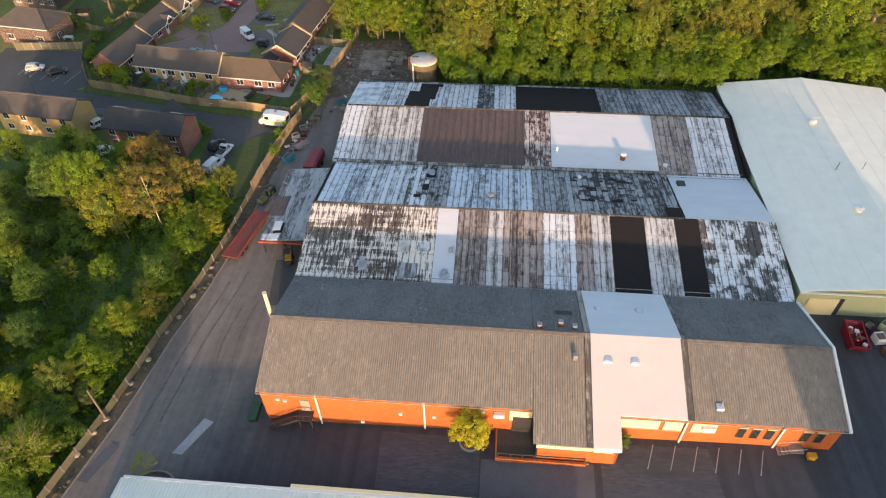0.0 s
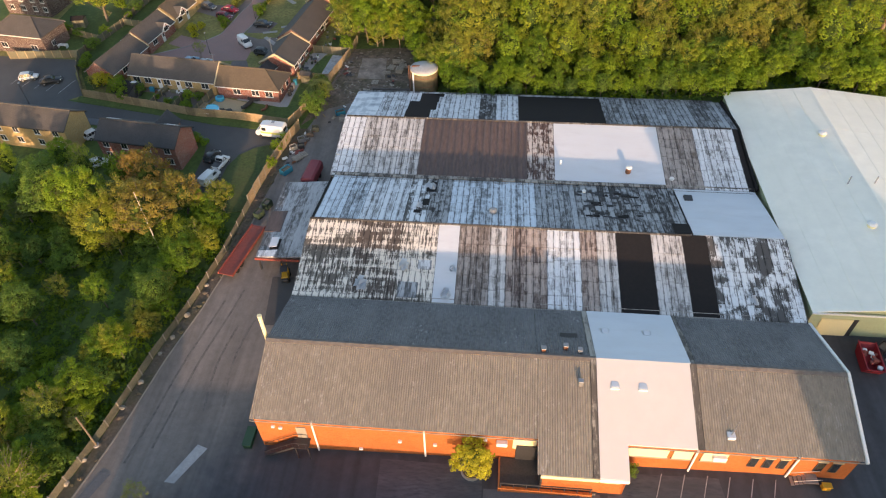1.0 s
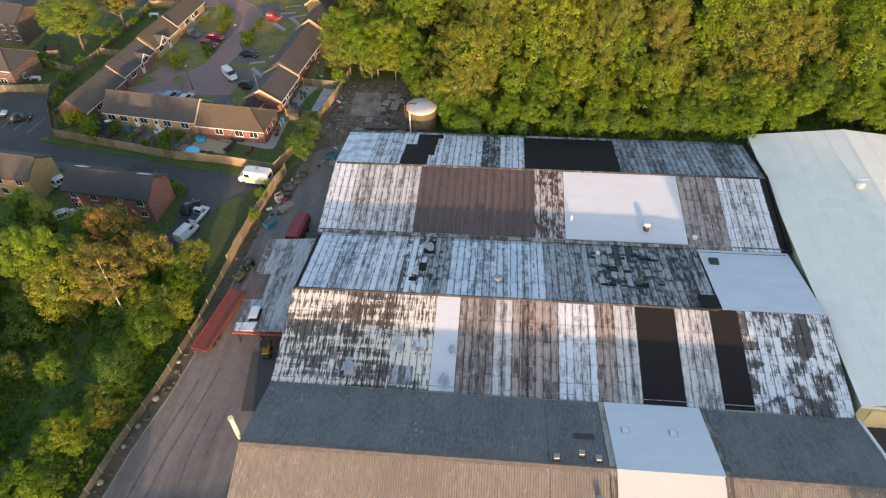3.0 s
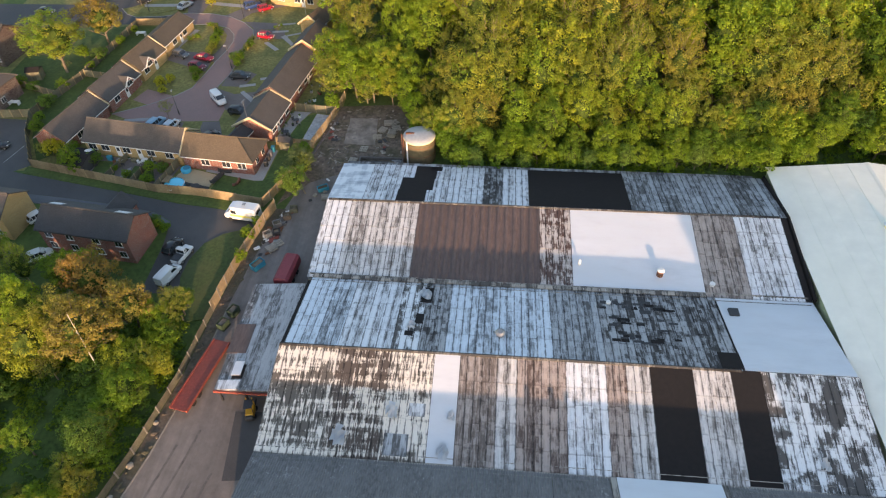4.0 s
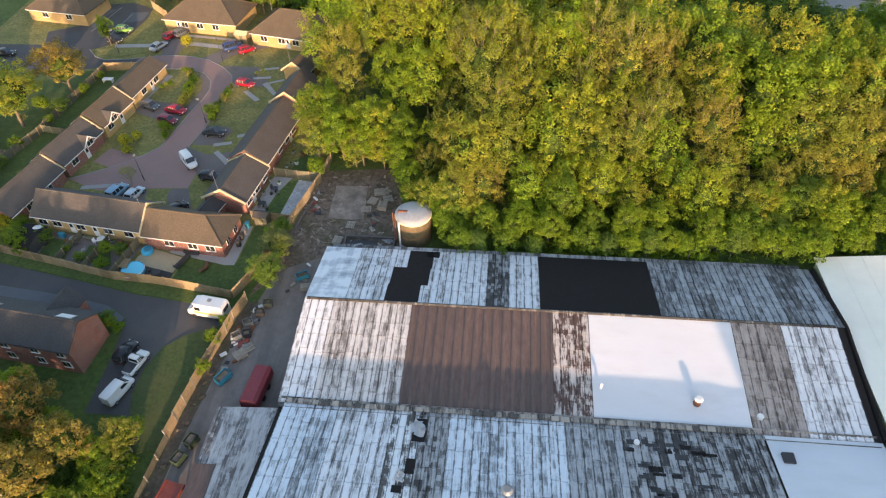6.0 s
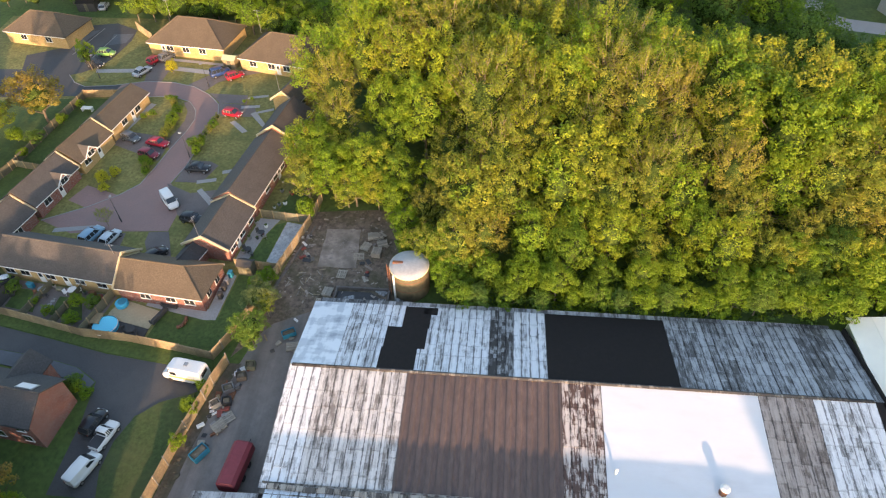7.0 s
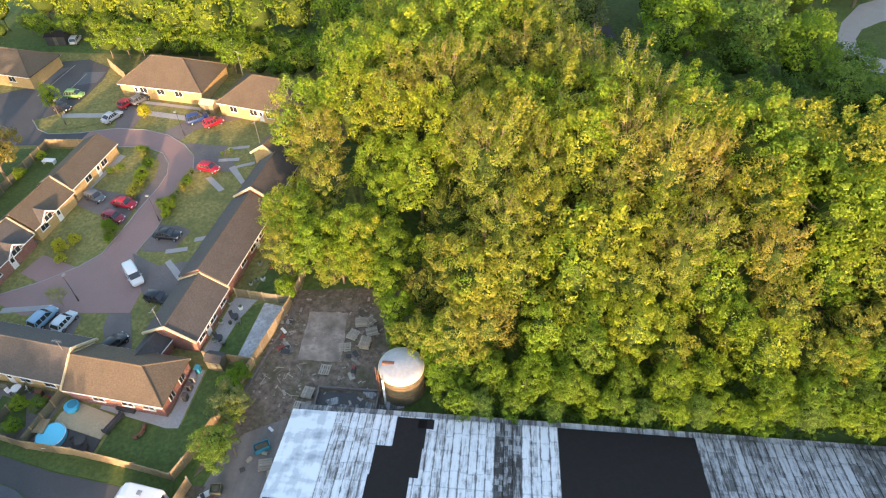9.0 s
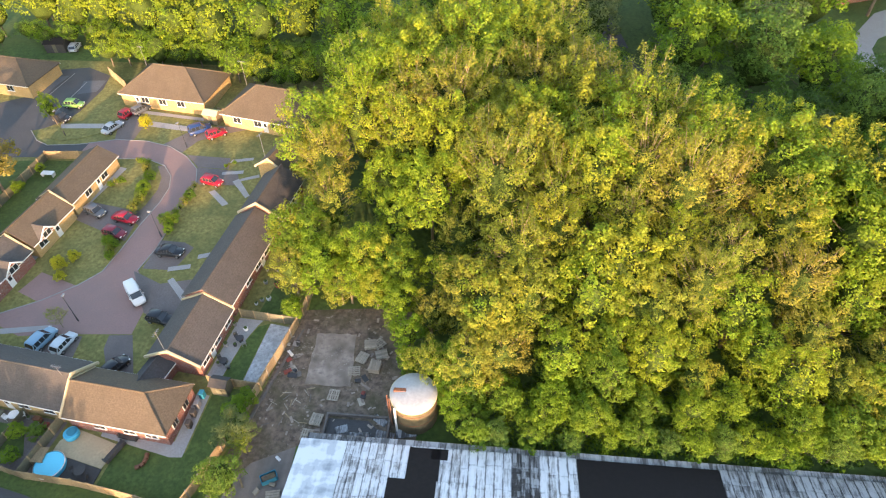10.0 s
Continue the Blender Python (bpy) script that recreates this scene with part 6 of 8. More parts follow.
for k in range(9):
    plant(rt.choice(["green_a", "bush", "far_y"]), -55.0 + 2.9 * k, 174.5 - 0.18 * k + rt.uniform(-0.5, 2.0), rt.uniform(6.0, 9.5), 1.2, "far wood")
for k in range(14):
    plant(rt.choice(["bush", "green_a", "far_y"]), -82.0 + 3.6 * k, 180.3 + rt.uniform(-0.6, 1.2), rt.uniform(5.0, 8.5), 1.25, "far wood")
for x, y, h in ((13.4, 171.0, 6.0), (14.0, 181.0, 6.0)):
    plant("shrub", x, y, h, 1.3, "far wood")
# a dead leaning birch among the scrub
dead = thing("dead_tree", pose(-48.2, 65.6, ground_z(-48.2, 65.6)), "bare pale dead birch trunk leaning in the scrub", "tree")
part("trunk", tube(tube(bmesh.new(), (0, 0, -0.3), (-0.5, 0.7, 4.4), 0.12, 0.09, 8, False), (-0.5, 0.7, 4.4), (-1.5, 2.1, 10.4), 0.09, 0.04, 8, False), "birch", dead, smooth=True)
for z0, dx, dy, dz in ((6.0, 0.9, 0.2, 1.1), (7.4, -0.9, 0.4, 0.9), (8.6, 0.6, -0.3, 1.0), (9.4, -0.5, 0.6, 0.8)):
    f = (z0 - 4.4) / 6.0
    q = Vector((-0.5 - 1.0 * f, 0.7 + 1.4 * f, z0))
    part("branch", tube(bmesh.new(), q, q + Vector((dx, dy, dz)), 0.045, 0.015, 5, False), "birch", dead)
# scrub left of the fence; dark_a at (-66.5, 71.5) and (-70, 76) stand in for shade
for kind, x, y, h, s in (("copper", -46.4, 73.0, 9.5, 0.95), ("wood_c", -62.9, 71.0, 11.0, 1.0), ("copper", -50.2, 68.6, 11.0, 1.15), ("edge_y", -57.0, 67.0, 9.5, 1.15), ("copper", -53.0, 76.6, 10.5, 1.0), ("wood_c", -60.0, 71.5, 11.0, 1.0), ("edge_o", -54.6, 70.5, 9.5, 1.1), ("dark_a", -66.5, 71.5, 10.5, 1.2),
                         ("green_a", -58.5, 78.5, 8.0, 1.0), ("green_a", -56.0, 79.5, 8.0, 0.9), ("edge_y", -44.8, 66.5, 6.5, 1.3), ("wood_c", -43.6, 73.0, 6.0, 1.3), ("green_a", -41.8, 76.2, 5.0, 1.2), ("olive_a", -64.5, 79.0, 9.5, 1.0), ("dark_a", -70.0, 76.0, 9.0, 1.1),
                         ("wood_b", -46.2, 47.7, 7.0, 1.2), ("dark_a", -60.3, 51.9, 8.0, 1.0), ("wood_a", -52.0, 55.5, 6.5, 1.2), ("olive_a", -49.5, 37.9, 8.0, 1.2), ("twiggy", -48.8, 29.2, 7.5, 1.2), ("dark_a", -57.0, 44.7, 7.5, 1.0), ("wood_a", -54.5, 36.0, 7.0, 1.1),
                         ("dark_a", -69.8, 62.0, 8.5, 1.1), ("wood_c", -66.0, 56.0, 7.5, 1.1), ("dark_a", -75.0, 69.0, 9.0, 1.0), ("green_a", -71.0, 83.0, 7.0, 1.0), ("wood_a", -78.0, 79.0, 9.0, 1.0), ("dark_a", -64.0, 44.0, 7.5, 1.1), ("olive_a", -61.0, 34.0, 8.0, 1.1), ("wood_b", -55.0, 26.0, 7.0, 1.2),
                         ("dark_a", -84.0, 74.0, 9.0, 1.1), ("dark_a", -80.0, 60.0, 8.5, 1.1), ("wood_a", -62.0, 22.0, 8.0, 1.1), ("twiggy", -43.8, 57.0, 3.2, 1.2)):
    plant(kind, x, y, h, s, "scrub")
spots = []
while len(spots) < 112:
    x, y = rt.uniform(-86, -45.5), rt.uniform(16, 82)
    lim = -48.5 + (y - 22) * 0.145
    if x > lim or (-57 < x < -47.5 and 50 < y < 64) or (y > 78 and x > -70):
        continue
    if any((x - a) ** 2 + (y - b) ** 2 < 4.6 for a, b in spots):
        continue
    spots.append((x, y))
for x, y in spots:
    q = rt.random()
    # mostly dark and grey leaves here, shade put into the leaf colour
    if x < -57 and q > 0.3:
        plant(rt.choice(["dark_a", "grey_a", "dark_a", "olive_a"]), x, y, rt.uniform(3.6, 5.6), 1.3, "scrub")
        continue
    plant("shrub_dark" if q < 0.42 else "shrub" if q < 0.62 else "dark_a" if q < 0.75 else rt.choice(["wood_a", "wood_c", "green_a", "olive_a"]), x, y, rt.uniform(2.2, 3.8) if q < 0.62 else rt.uniform(3.6, 5.6), 1.35, "scrub")
for x, y, h, kind in ((-12.4, 114.6, 7.5, "edge_o"), (-9.3, 110.8, 6.2, "green_a"), (-9.0, 114.0, 7.5, "edge_y")):
    plant(kind, x, y, h, 1.15, "wood")
# low growth between the clearing and the fence
for k in range(30):
    y = rt.uniform(27, 70)
    x = float(np.interp(y, [p[1] for p in FENCE], [p[0] for p in FENCE])) - rt.uniform(2.4, 13.0)
    if -57 < x < -48 and 51 < y < 63:
        continue
    plant(rt.choice(["bush", "edge_o", "edge_y", "shrub_dark", "grey_a"]), x, y, rt.uniform(2.8, 4.6), 1.4, "scrub")
# bushes that crowd the fence
for k in range(24):
    s = 27.0 + k * 2.1
    if 48 < s < 56 or 37 < s < 41:
        continue
    fx = next(a[0] + (b[0] - a[0]) * (s - a[1]) / (b[1] - a[1]) for a, b in zip(FENCE, FENCE[1:]) if a[1] <= s <= b[1])
    plant(rt.choice(["olive_a", "dark_a", "green_a", "wood_c", "green_a", "olive_a"]), fx - rt.uniform(3.2, 4.6), s, rt.uniform(4.2, 6.8), 1.35, "scrub")
# garden and street trees; dark_a at (-28.4, -20) is unseen, added to shadow the drive
for kind, x, y, h, s in (("wood_c", -87.3, 133.3, 12.5, 1.65), ("copper", -83.1, 143.7, 10.5, 1.35), ("dark_a", -32.6, 100.3, 5.6, 1.45), ("grey_a", -32.7, 105.6, 5.4, 1.35), ("olive_a", -31.8, 104.6, 4.6, 1.3), ("shrub", -34.0, 108.8, 3.0, 1.2), ("shrub", -33.4, 110.6, 2.4, 1.2), ("shrub", -31.0, 123.2, 3.6, 0.9), ("gold", -0.6, 35.9, 5.7, 1.15),
                         ("shrub", -71.5, 104.8, 4.0, 1.0), ("green_a", -83.6, 161.4, 6.5, 0.8), ("shrub", -58.0, 104.4, 2.4, 1.0), ("twiggy", -60.8, 119.4, 3.6, 1.0), ("shrub_dark", -54.6, 138.6, 2.0, 0.8), ("gold", -66.6, 160.8, 3.0, 1.1), ("gold", -64.8, 127.0, 1.7, 1.4), ("gold", -66.8, 129.6, 1.5, 1.4),
                         ("twiggy", -36.6, 29.9, 3.0, 1.3), ("shrub_dark", 16.6, 36.4, 2.3, 0.55), ("green_a", 45.5, 27.5, 5.0, 1.3), ("dark_a", -28.4, -20.0, 14.0, 0.72), ("shrub", -37.0, 90.2, 2.6, 0.9), ("shrub", -36.9, 86.0, 2.4, 0.9), ("shrub", -36.5, 93.0, 2.2, 0.8)):
    plant(kind, x, y, h, s)
# the far wood, one mass of crowns
for x, y, kind, h, wide in ((24.5, 173.5, "green_a", 18.5, 1.2), (35.0, 171.5, "dark_a", 18.0, 1.3), (43.5, 168.5, "green_a", 16.0, 1.2), (47.5, 160.0, "dark_a", 14.0, 1.25), (30.5, 184.0, "green_a", 15.5, 1.3), (39.5, 180.5, "grey_a", 14.5, 1.3), (9.5, 187.0, "grey_a", 14.5, 1.35), (2.5, 190.0, "dark_a", 15.0, 1.3), (47.0, 177.0, "green_a", 12.5, 1.3), (52.5, 170.0, "dark_a", 11.0, 1.35), (53.5, 161.0, "dark_a", 10.5, 1.35), (25.5, 192.0, "dark_a", 15.0, 1.3), (40.5, 161.5, "dark_a", 10.5, 1.2), (60.0, 158.0, "green_a", 10.5, 1.4), (67.0, 162.0, "green_a", 10.5, 1.4)):
    plant(kind, x, y, h, wide, "trees past the wood")


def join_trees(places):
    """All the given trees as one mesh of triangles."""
    mats, vs, fs, ms, n0 = ["leaf", "leaf_dark", "leaf_green", "leaf_olive", "crown_shade", "bark", "bark_pale"], [], [], [], 0
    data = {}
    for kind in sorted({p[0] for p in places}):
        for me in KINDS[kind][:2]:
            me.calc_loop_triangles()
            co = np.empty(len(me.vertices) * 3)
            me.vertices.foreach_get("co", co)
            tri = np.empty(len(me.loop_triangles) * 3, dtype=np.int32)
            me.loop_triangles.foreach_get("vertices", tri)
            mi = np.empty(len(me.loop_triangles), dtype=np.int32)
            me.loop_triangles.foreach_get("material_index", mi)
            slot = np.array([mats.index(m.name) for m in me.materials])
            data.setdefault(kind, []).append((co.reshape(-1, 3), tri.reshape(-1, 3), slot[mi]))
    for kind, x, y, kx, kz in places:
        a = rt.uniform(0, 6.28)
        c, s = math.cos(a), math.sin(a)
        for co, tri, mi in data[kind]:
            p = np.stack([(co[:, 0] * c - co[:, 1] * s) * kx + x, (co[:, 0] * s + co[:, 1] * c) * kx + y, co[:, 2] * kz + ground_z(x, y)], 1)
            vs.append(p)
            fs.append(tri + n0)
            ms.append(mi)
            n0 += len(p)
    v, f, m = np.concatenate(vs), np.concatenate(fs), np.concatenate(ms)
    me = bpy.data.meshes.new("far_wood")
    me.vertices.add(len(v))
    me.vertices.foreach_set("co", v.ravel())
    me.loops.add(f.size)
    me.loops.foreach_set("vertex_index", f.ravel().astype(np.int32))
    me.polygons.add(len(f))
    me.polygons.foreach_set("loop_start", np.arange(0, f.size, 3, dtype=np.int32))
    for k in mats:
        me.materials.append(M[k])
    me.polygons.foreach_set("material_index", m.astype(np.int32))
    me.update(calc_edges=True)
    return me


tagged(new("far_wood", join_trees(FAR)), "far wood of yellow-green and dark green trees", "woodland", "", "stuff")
# ---- fences ----
def fence(line, h, panel_mat, post_mat, step, label, name="fence"):
    """Panels between posts along a line, following the land."""
    x0, y0 = line[0]
    f = thing(name, (x0, y0, ground_z(x0, y0)), label, "fence")
    at = (x0, y0, ground_z(x0, y0))
    pts = []
    for (ax, ay), (bx, by) in zip(line, line[1:]):
        n = max(1, round(math.hypot(bx - ax, by - ay) / step))
        pts += [(ax + (bx - ax) * k / n, ay + (by - ay) * k / n) for k in range(n)]
    pts.append(line[-1])
    post = as_mesh("fence_post", cube(-0.07, 0.07, -0.07, 0.07, -0.3, h + 0.08), post_mat)
    panels = {}
    rf = random.Random(int(abs(x0 * 7 + y0)))
    inv = Matrix.Translation(-Vector(at))
    for k, (x, y) in enumerate(pts):
        o = new("fence_post", post)
        o.matrix_basis, o.parent, o.matrix_parent_inverse = Matrix.Translation((x, y, ground_z(x, y))), f, inv
        if k + 1 < len(pts):
            bx, by = pts[k + 1]
            ln = round(math.hypot(bx - x, by - y), 2)
            if ln not in panels:
                bm = bmesh.new()
                nb = max(3, int(ln / 0.3))
                wd = (ln - 0.16) / nb
                face_, rear = [], []
                for j in range(nb):
                    a, o = 0.08 + wd * j, 0.014 * (j % 2)
                    face_ += [(a, -0.025 + o), (a + wd - 0.02, -0.025 + o), (a + wd - 0.018, 0.0), (a + wd - 0.002, 0.0)]
                prism(bm, face_ + [(ln - 0.08, 0.03), (0.08, 0.03)], "z", 0.05, h)
                panels[ln] = as_mesh("fence_panel", bm, panel_mat)
            o = new("fence_panel", panels[ln])
            o.matrix_basis = Matrix.Translation((x, y, 0.5 * (ground_z(x, y) + ground_z(bx, by)) + rf.uniform(-0.04, 0.03))) @ Matrix.Rotation(math.atan2(by - y, bx - x), 4, "Z") @ Matrix.Rotation(rf.uniform(-0.02, 0.02), 4, "X")
            o.parent, o.matrix_parent_inverse = f, inv
    return f


fence(FENCE[:7], 1.35, "fence_old", "concrete_post", 2.6, "weathered olive panel fence along the drive")
fence(FENCE[6:], 2.1, "fence_wood", "concrete_post", 2.2, "tan wooden panel fence with concrete posts")
fence([(-79.0, 104.6), (-75.2, 103.8), (-63.0, 101.4), (-55.0, 99.7), (-49.0, 99.4), (-41.3, 98.3), (-37.0, 97.5)], 1.8, "fence_wood", "fence_wood", 1.9, "sunlit wooden garden fence beside the road")
fence([(-37.0, 97.5), (-35.6, 101.0), (-34.0, 106.5), (-32.5, 112.5), (-30.2, 122.0)], 1.8, "fence_wood", "concrete_post", 1.9, "wooden fence between gardens and rear yard")
fence([(-38.9, 112.9), (-32.3, 112.4)], 1.6, "fence_wood", "fence_wood", 1.7, "sunlit garden fence between bungalows")
fence([(-38.0, 122.8), (-30.2, 122.0)], 1.7, "fence_old", "fence_wood", 1.8, "garden fence between two bungalows")
fence([(-30.2, 122.0), (-29.6, 127.0)], 1.7, "fence_old", "fence_wood", 1.8, "old garden fence by the wood")
fence([(-55.4, 99.8), (-54.0, 106.6)], 1.6, "fence_old", "fence_wood", 1.8, "garden fence between terrace plots")
fence([(-60.2, 100.9), (-58.8, 107.2)], 1.3, "fence_old", "fence_wood", 1.8, "garden fence between terrace plots")
fence([(-65.0, 101.9), (-63.4, 107.8)], 1.3, "fence_old", "fence_wood", 1.8, "garden fence between terrace plots")
fence([(-101.0, 117.0), (-86.5, 118.4), (-84.0, 112.4), (-79.0, 104.6)], 1.7, "fence_old", "fence_wood", 1.9, "grey garden fence behind parking bays")
fence([(-86.5, 118.4), (-83.0, 131.0), (-80.4, 152.0)], 1.6, "fence_old", "fence_wood", 1.9, "grey fence behind the close gardens")
fence([(-97.5, 129.0), (-85.0, 124.6)], 1.6, "fence_old", "fence_wood", 1.9, "grey fence between back gardens")
fence([(-82.8, 132.0), (-77.0, 131.0)], 1.5, "fence_old", "fence_wood", 1.9, "fence between back gardens")
fence([(-80.4, 152.2), (-73.0, 152.6)], 1.6, "fence_wood", "fence_wood", 1.9, "wooden fence at the corner garden")
fence([(-80.8, 177.0), (-75.6, 172.6)], 1.9, "fence_wood", "fence_wood", 1.8, "wooden fence beside the hipped bungalow")
fence([(-55.6, 166.0), (-53.4, 165.4)], 1.6, "fence_wood", "fence_wood", 1.2, "short wooden fence between bungalows")

# ---- vehicles ----
PAINT = {}


def paint(name, col, rough=0.28):
    if name not in PAINT:
        PAINT[name] = plain("car_paint_" + name, col, rough, 0.0, 0.6, 0.04)
    return PAINT[name]


COL = {"white": (0.72, 0.72, 0.70), "silver": (0.42, 0.44, 0.46), "black": (0.015, 0.017, 0.02), "navy": (0.02, 0.05, 0.16), "red": (0.36, 0.008, 0.025), "maroon": (0.20, 0.02, 0.035), "blue": (0.22, 0.38, 0.50), "green": (0.22, 0.42, 0.10),
       "grey": (0.10, 0.11, 0.12), "cream": (0.75, 0.72, 0.58), "paleblue": (0.55, 0.62, 0.66)}


def lofted(rows):
    """A skin through cross rows of points, closed at both ends."""
    bm = bmesh.new()
    rings = [[bm.verts.new(p) for p in r] for r in rows]
    n = len(rings[0])
    for a, b in zip(rings, rings[1:]):
        for k in range(n):
            bm.faces.new((a[k], a[(k + 1) % n], b[(k + 1) % n], b[k]))
    bm.faces.new(rings[0][::-1]), bm.faces.new(rings[-1])
    bmesh.ops.recalc_face_normals(bm, faces=bm.faces[:])
    return bm


def cross(x, w, z0, z1, tuck=0.12):
    """A rounded cross-section of a vehicle at x."""
    t, u = w / 2, tuck
    return [(x, -t + u, z0), (x, t - u, z0), (x, t, z0 + u), (x, t, z1 - u), (x, t - u * 1.3, z1), (x, -t + u * 1.3, z1), (x, -t, z1 - u), (x, -t, z0 + u)]


SHAPES = {  # length, width, bonnet height, belt, roof; then along the length: tail glass foot and head, windscreen head and foot
    "hatch": (3.95, 1.72, 0.86, 0.95, 1.48, -0.93, -0.72, 0.16, 0.50), "saloon": (4.5, 1.78, 0.86, 0.94, 1.43, -0.72, -0.42, 0.14, 0.46), "suv": (4.4, 1.84, 0.98, 1.06, 1.70, -0.94, -0.80, 0.18, 0.50),
    "van": (4.6, 1.82, 1.02, 1.15, 1.88, -0.98, -0.95, 0.36, 0.66), "pickup": (4.2, 1.75, 0.95, 1.02, 1.72, -0.12, -0.06, 0.24, 0.50)}


def vehicle(kind, x, y, yaw, colour, label, group="parked cars"):
    p = paint(colour, COL[colour])
    L, W, hood, belt, top, a0, a1, a2, a3 = SHAPES[kind]
    h = L / 2
    c = thing("car" if kind != "van" else "van", pose(x, y, ground_z(x, y) + 0.07, 0, 0, yaw) @ Matrix.Diagonal((0.9, 0.94, 0.94, 1)), label, "van" if kind == "van" else "car", group)
    part("body", lofted([cross(-h, W * 0.78, 0.44, belt - 0.28, 0.1), cross(-h + 0.06, W * 0.9, 0.32, belt - 0.1, 0.14), cross(-h * 0.86, W * 0.97, 0.24, belt - 0.02, 0.16), cross(-h * 0.4, W, 0.2, belt, 0.16), cross(a3 * h - 0.25, W, 0.2, belt, 0.16),
                         cross(a3 * h, W * 0.99, 0.22, hood + 0.03, 0.16), cross(h * 0.78, W * 0.95, 0.24, hood - 0.05, 0.18), cross(h * 0.93, W * 0.87, 0.28, hood - 0.17, 0.18), cross(h, W * 0.68, 0.38, hood - 0.33, 0.12)]), p, c, "", smooth=True)

    def cab_row(f, w, z, inset):
        return [(f * h, -w / 2, belt - 0.05), (f * h, w / 2, belt - 0.05), (f * h, w / 2 - inset, z), (f * h, -w / 2 + inset, z)]
    solid = kind == "van" and colour in ("white", "maroon")
    cab = part("glasshouse", lofted([cab_row(a0, W * 0.90, belt + 0.0, 0.02), cab_row(a1, W * 0.94, top - 0.03, 0.16), cab_row((a1 + a2) / 2, W * 0.95, top, 0.15), cab_row(a2, W * 0.94, top - 0.04, 0.16), cab_row(a3, W * 0.90, belt + 0.0, 0.02)]), p if solid else "glass", c, "" if solid else "dark tinted glass")
    wt = W * 0.94 - 0.30
    part("roof", lofted([cross(a1 * h - 0.1, wt * 0.86, top - 0.09, top - 0.035, 0.02), cross(a1 * h + 0.12, wt * 1.02, top - 0.05, top + 0.015, 0.025), cross((a1 + a2) / 2 * h, wt * 1.06, top - 0.05, top + 0.045, 0.03), cross(a2 * h - 0.12, wt * 1.02, top - 0.05, top + 0.01, 0.025), cross(a2 * h + 0.07, wt * 0.88, top - 0.1, top - 0.045, 0.02)]), p, c, smooth=True)
    if solid:
        part("windscreen", prism(bmesh.new(), [(a3 * h - 0.1, belt + 0.06), (a3 * h + 0.02, belt + 0.06), (a2 * h + 0.14, top - 0.12), (a2 * h + 0.02, top - 0.1)], "y", -W * 0.40, W * 0.40), "glass", c)
        for s in (-1, 1):
            part("side_window", prism(bmesh.new(), [(a2 * h - 0.75, belt + 0.08), (a3 * h - 0.3, belt + 0.08), (a2 * h - 0.05, top - 0.2), (a2 * h - 0.75, top - 0.2)], "y", s * W * 0.45 - 0.03, s * W * 0.45 + 0.03), "glass", c)
    else:
        for f in (0.06, 0.42, 0.78):
            xx = h * (a1 + (a2 - a1) * f)
            for s in (-1, 1):
                part("pillar", tube(bmesh.new(), (xx + 0.02, s * W * 0.475, belt - 0.03), (xx, s * (W * 0.47 - 0.15), top - 0.02), 0.05, n=5), p, cab)
        for s in (-1, 1):
            part("windscreen_pillar", tube(bmesh.new(), (a3 * h, s * W * 0.45, belt - 0.02), (a2 * h, s * (W * 0.47 - 0.16), top - 0.04), 0.045, n=5), p, cab)
            part("tail_pillar", tube(bmesh.new(), (a0 * h, s * W * 0.45, belt - 0.02), (a1 * h, s * (W * 0.47 - 0.16), top - 0.03), 0.06, n=5), p, cab)
    if kind == "pickup":
        part("load_bed", cube(-h + 0.12, a0 * h - 0.12, -W * 0.40, W * 0.40, belt - 0.05, belt + 0.02), "dark_metal", c, "dark open load bed")
    wm = as_mesh("wheel", tube(bmesh.new(), (0, -0.11, 0), (0, 0.11, 0), 0.32, n=16), "tyre", True)
    hm = as_mesh("rim", tube(bmesh.new(), (0, -0.12, 0), (0, 0.12, 0), 0.2, n=10), "grey_metal")
    for sx in (-0.62, 0.64):
        for sy in (-1, 1):
            w = new("wheel", wm)
            w.parent, w.location = c, (sx * h, sy * (W / 2 - 0.09), 0.25)
            r = new("rim", hm)
            r.parent = w
    for s in (-1, 1):
        part("headlight", bevelled(cube(h * 0.86, h * 0.955, s * W * 0.33 - 0.17, s * W * 0.33 + 0.17, hood - 0.3, hood - 0.16), 0.03), "white_paint", c)
        part("tail_light", cube(-h + 0.0, -h + 0.07, s * W * 0.34 - 0.1, s * W * 0.34 + 0.1, belt - 0.36, belt - 0.16), "red_paint", c)
        part("mirror", bevelled(cube(a3 * h - 0.5, a3 * h - 0.34, s * (W / 2 + 0.07) - 0.1, s * (W / 2 + 0.07) + 0.1, belt - 0.04, belt + 0.1), 0.03), p, c)
    part("front_plate", cube(h - 0.02, h + 0.012, -0.26, 0.26, 0.44, 0.54), "white_paint", c)
    return c


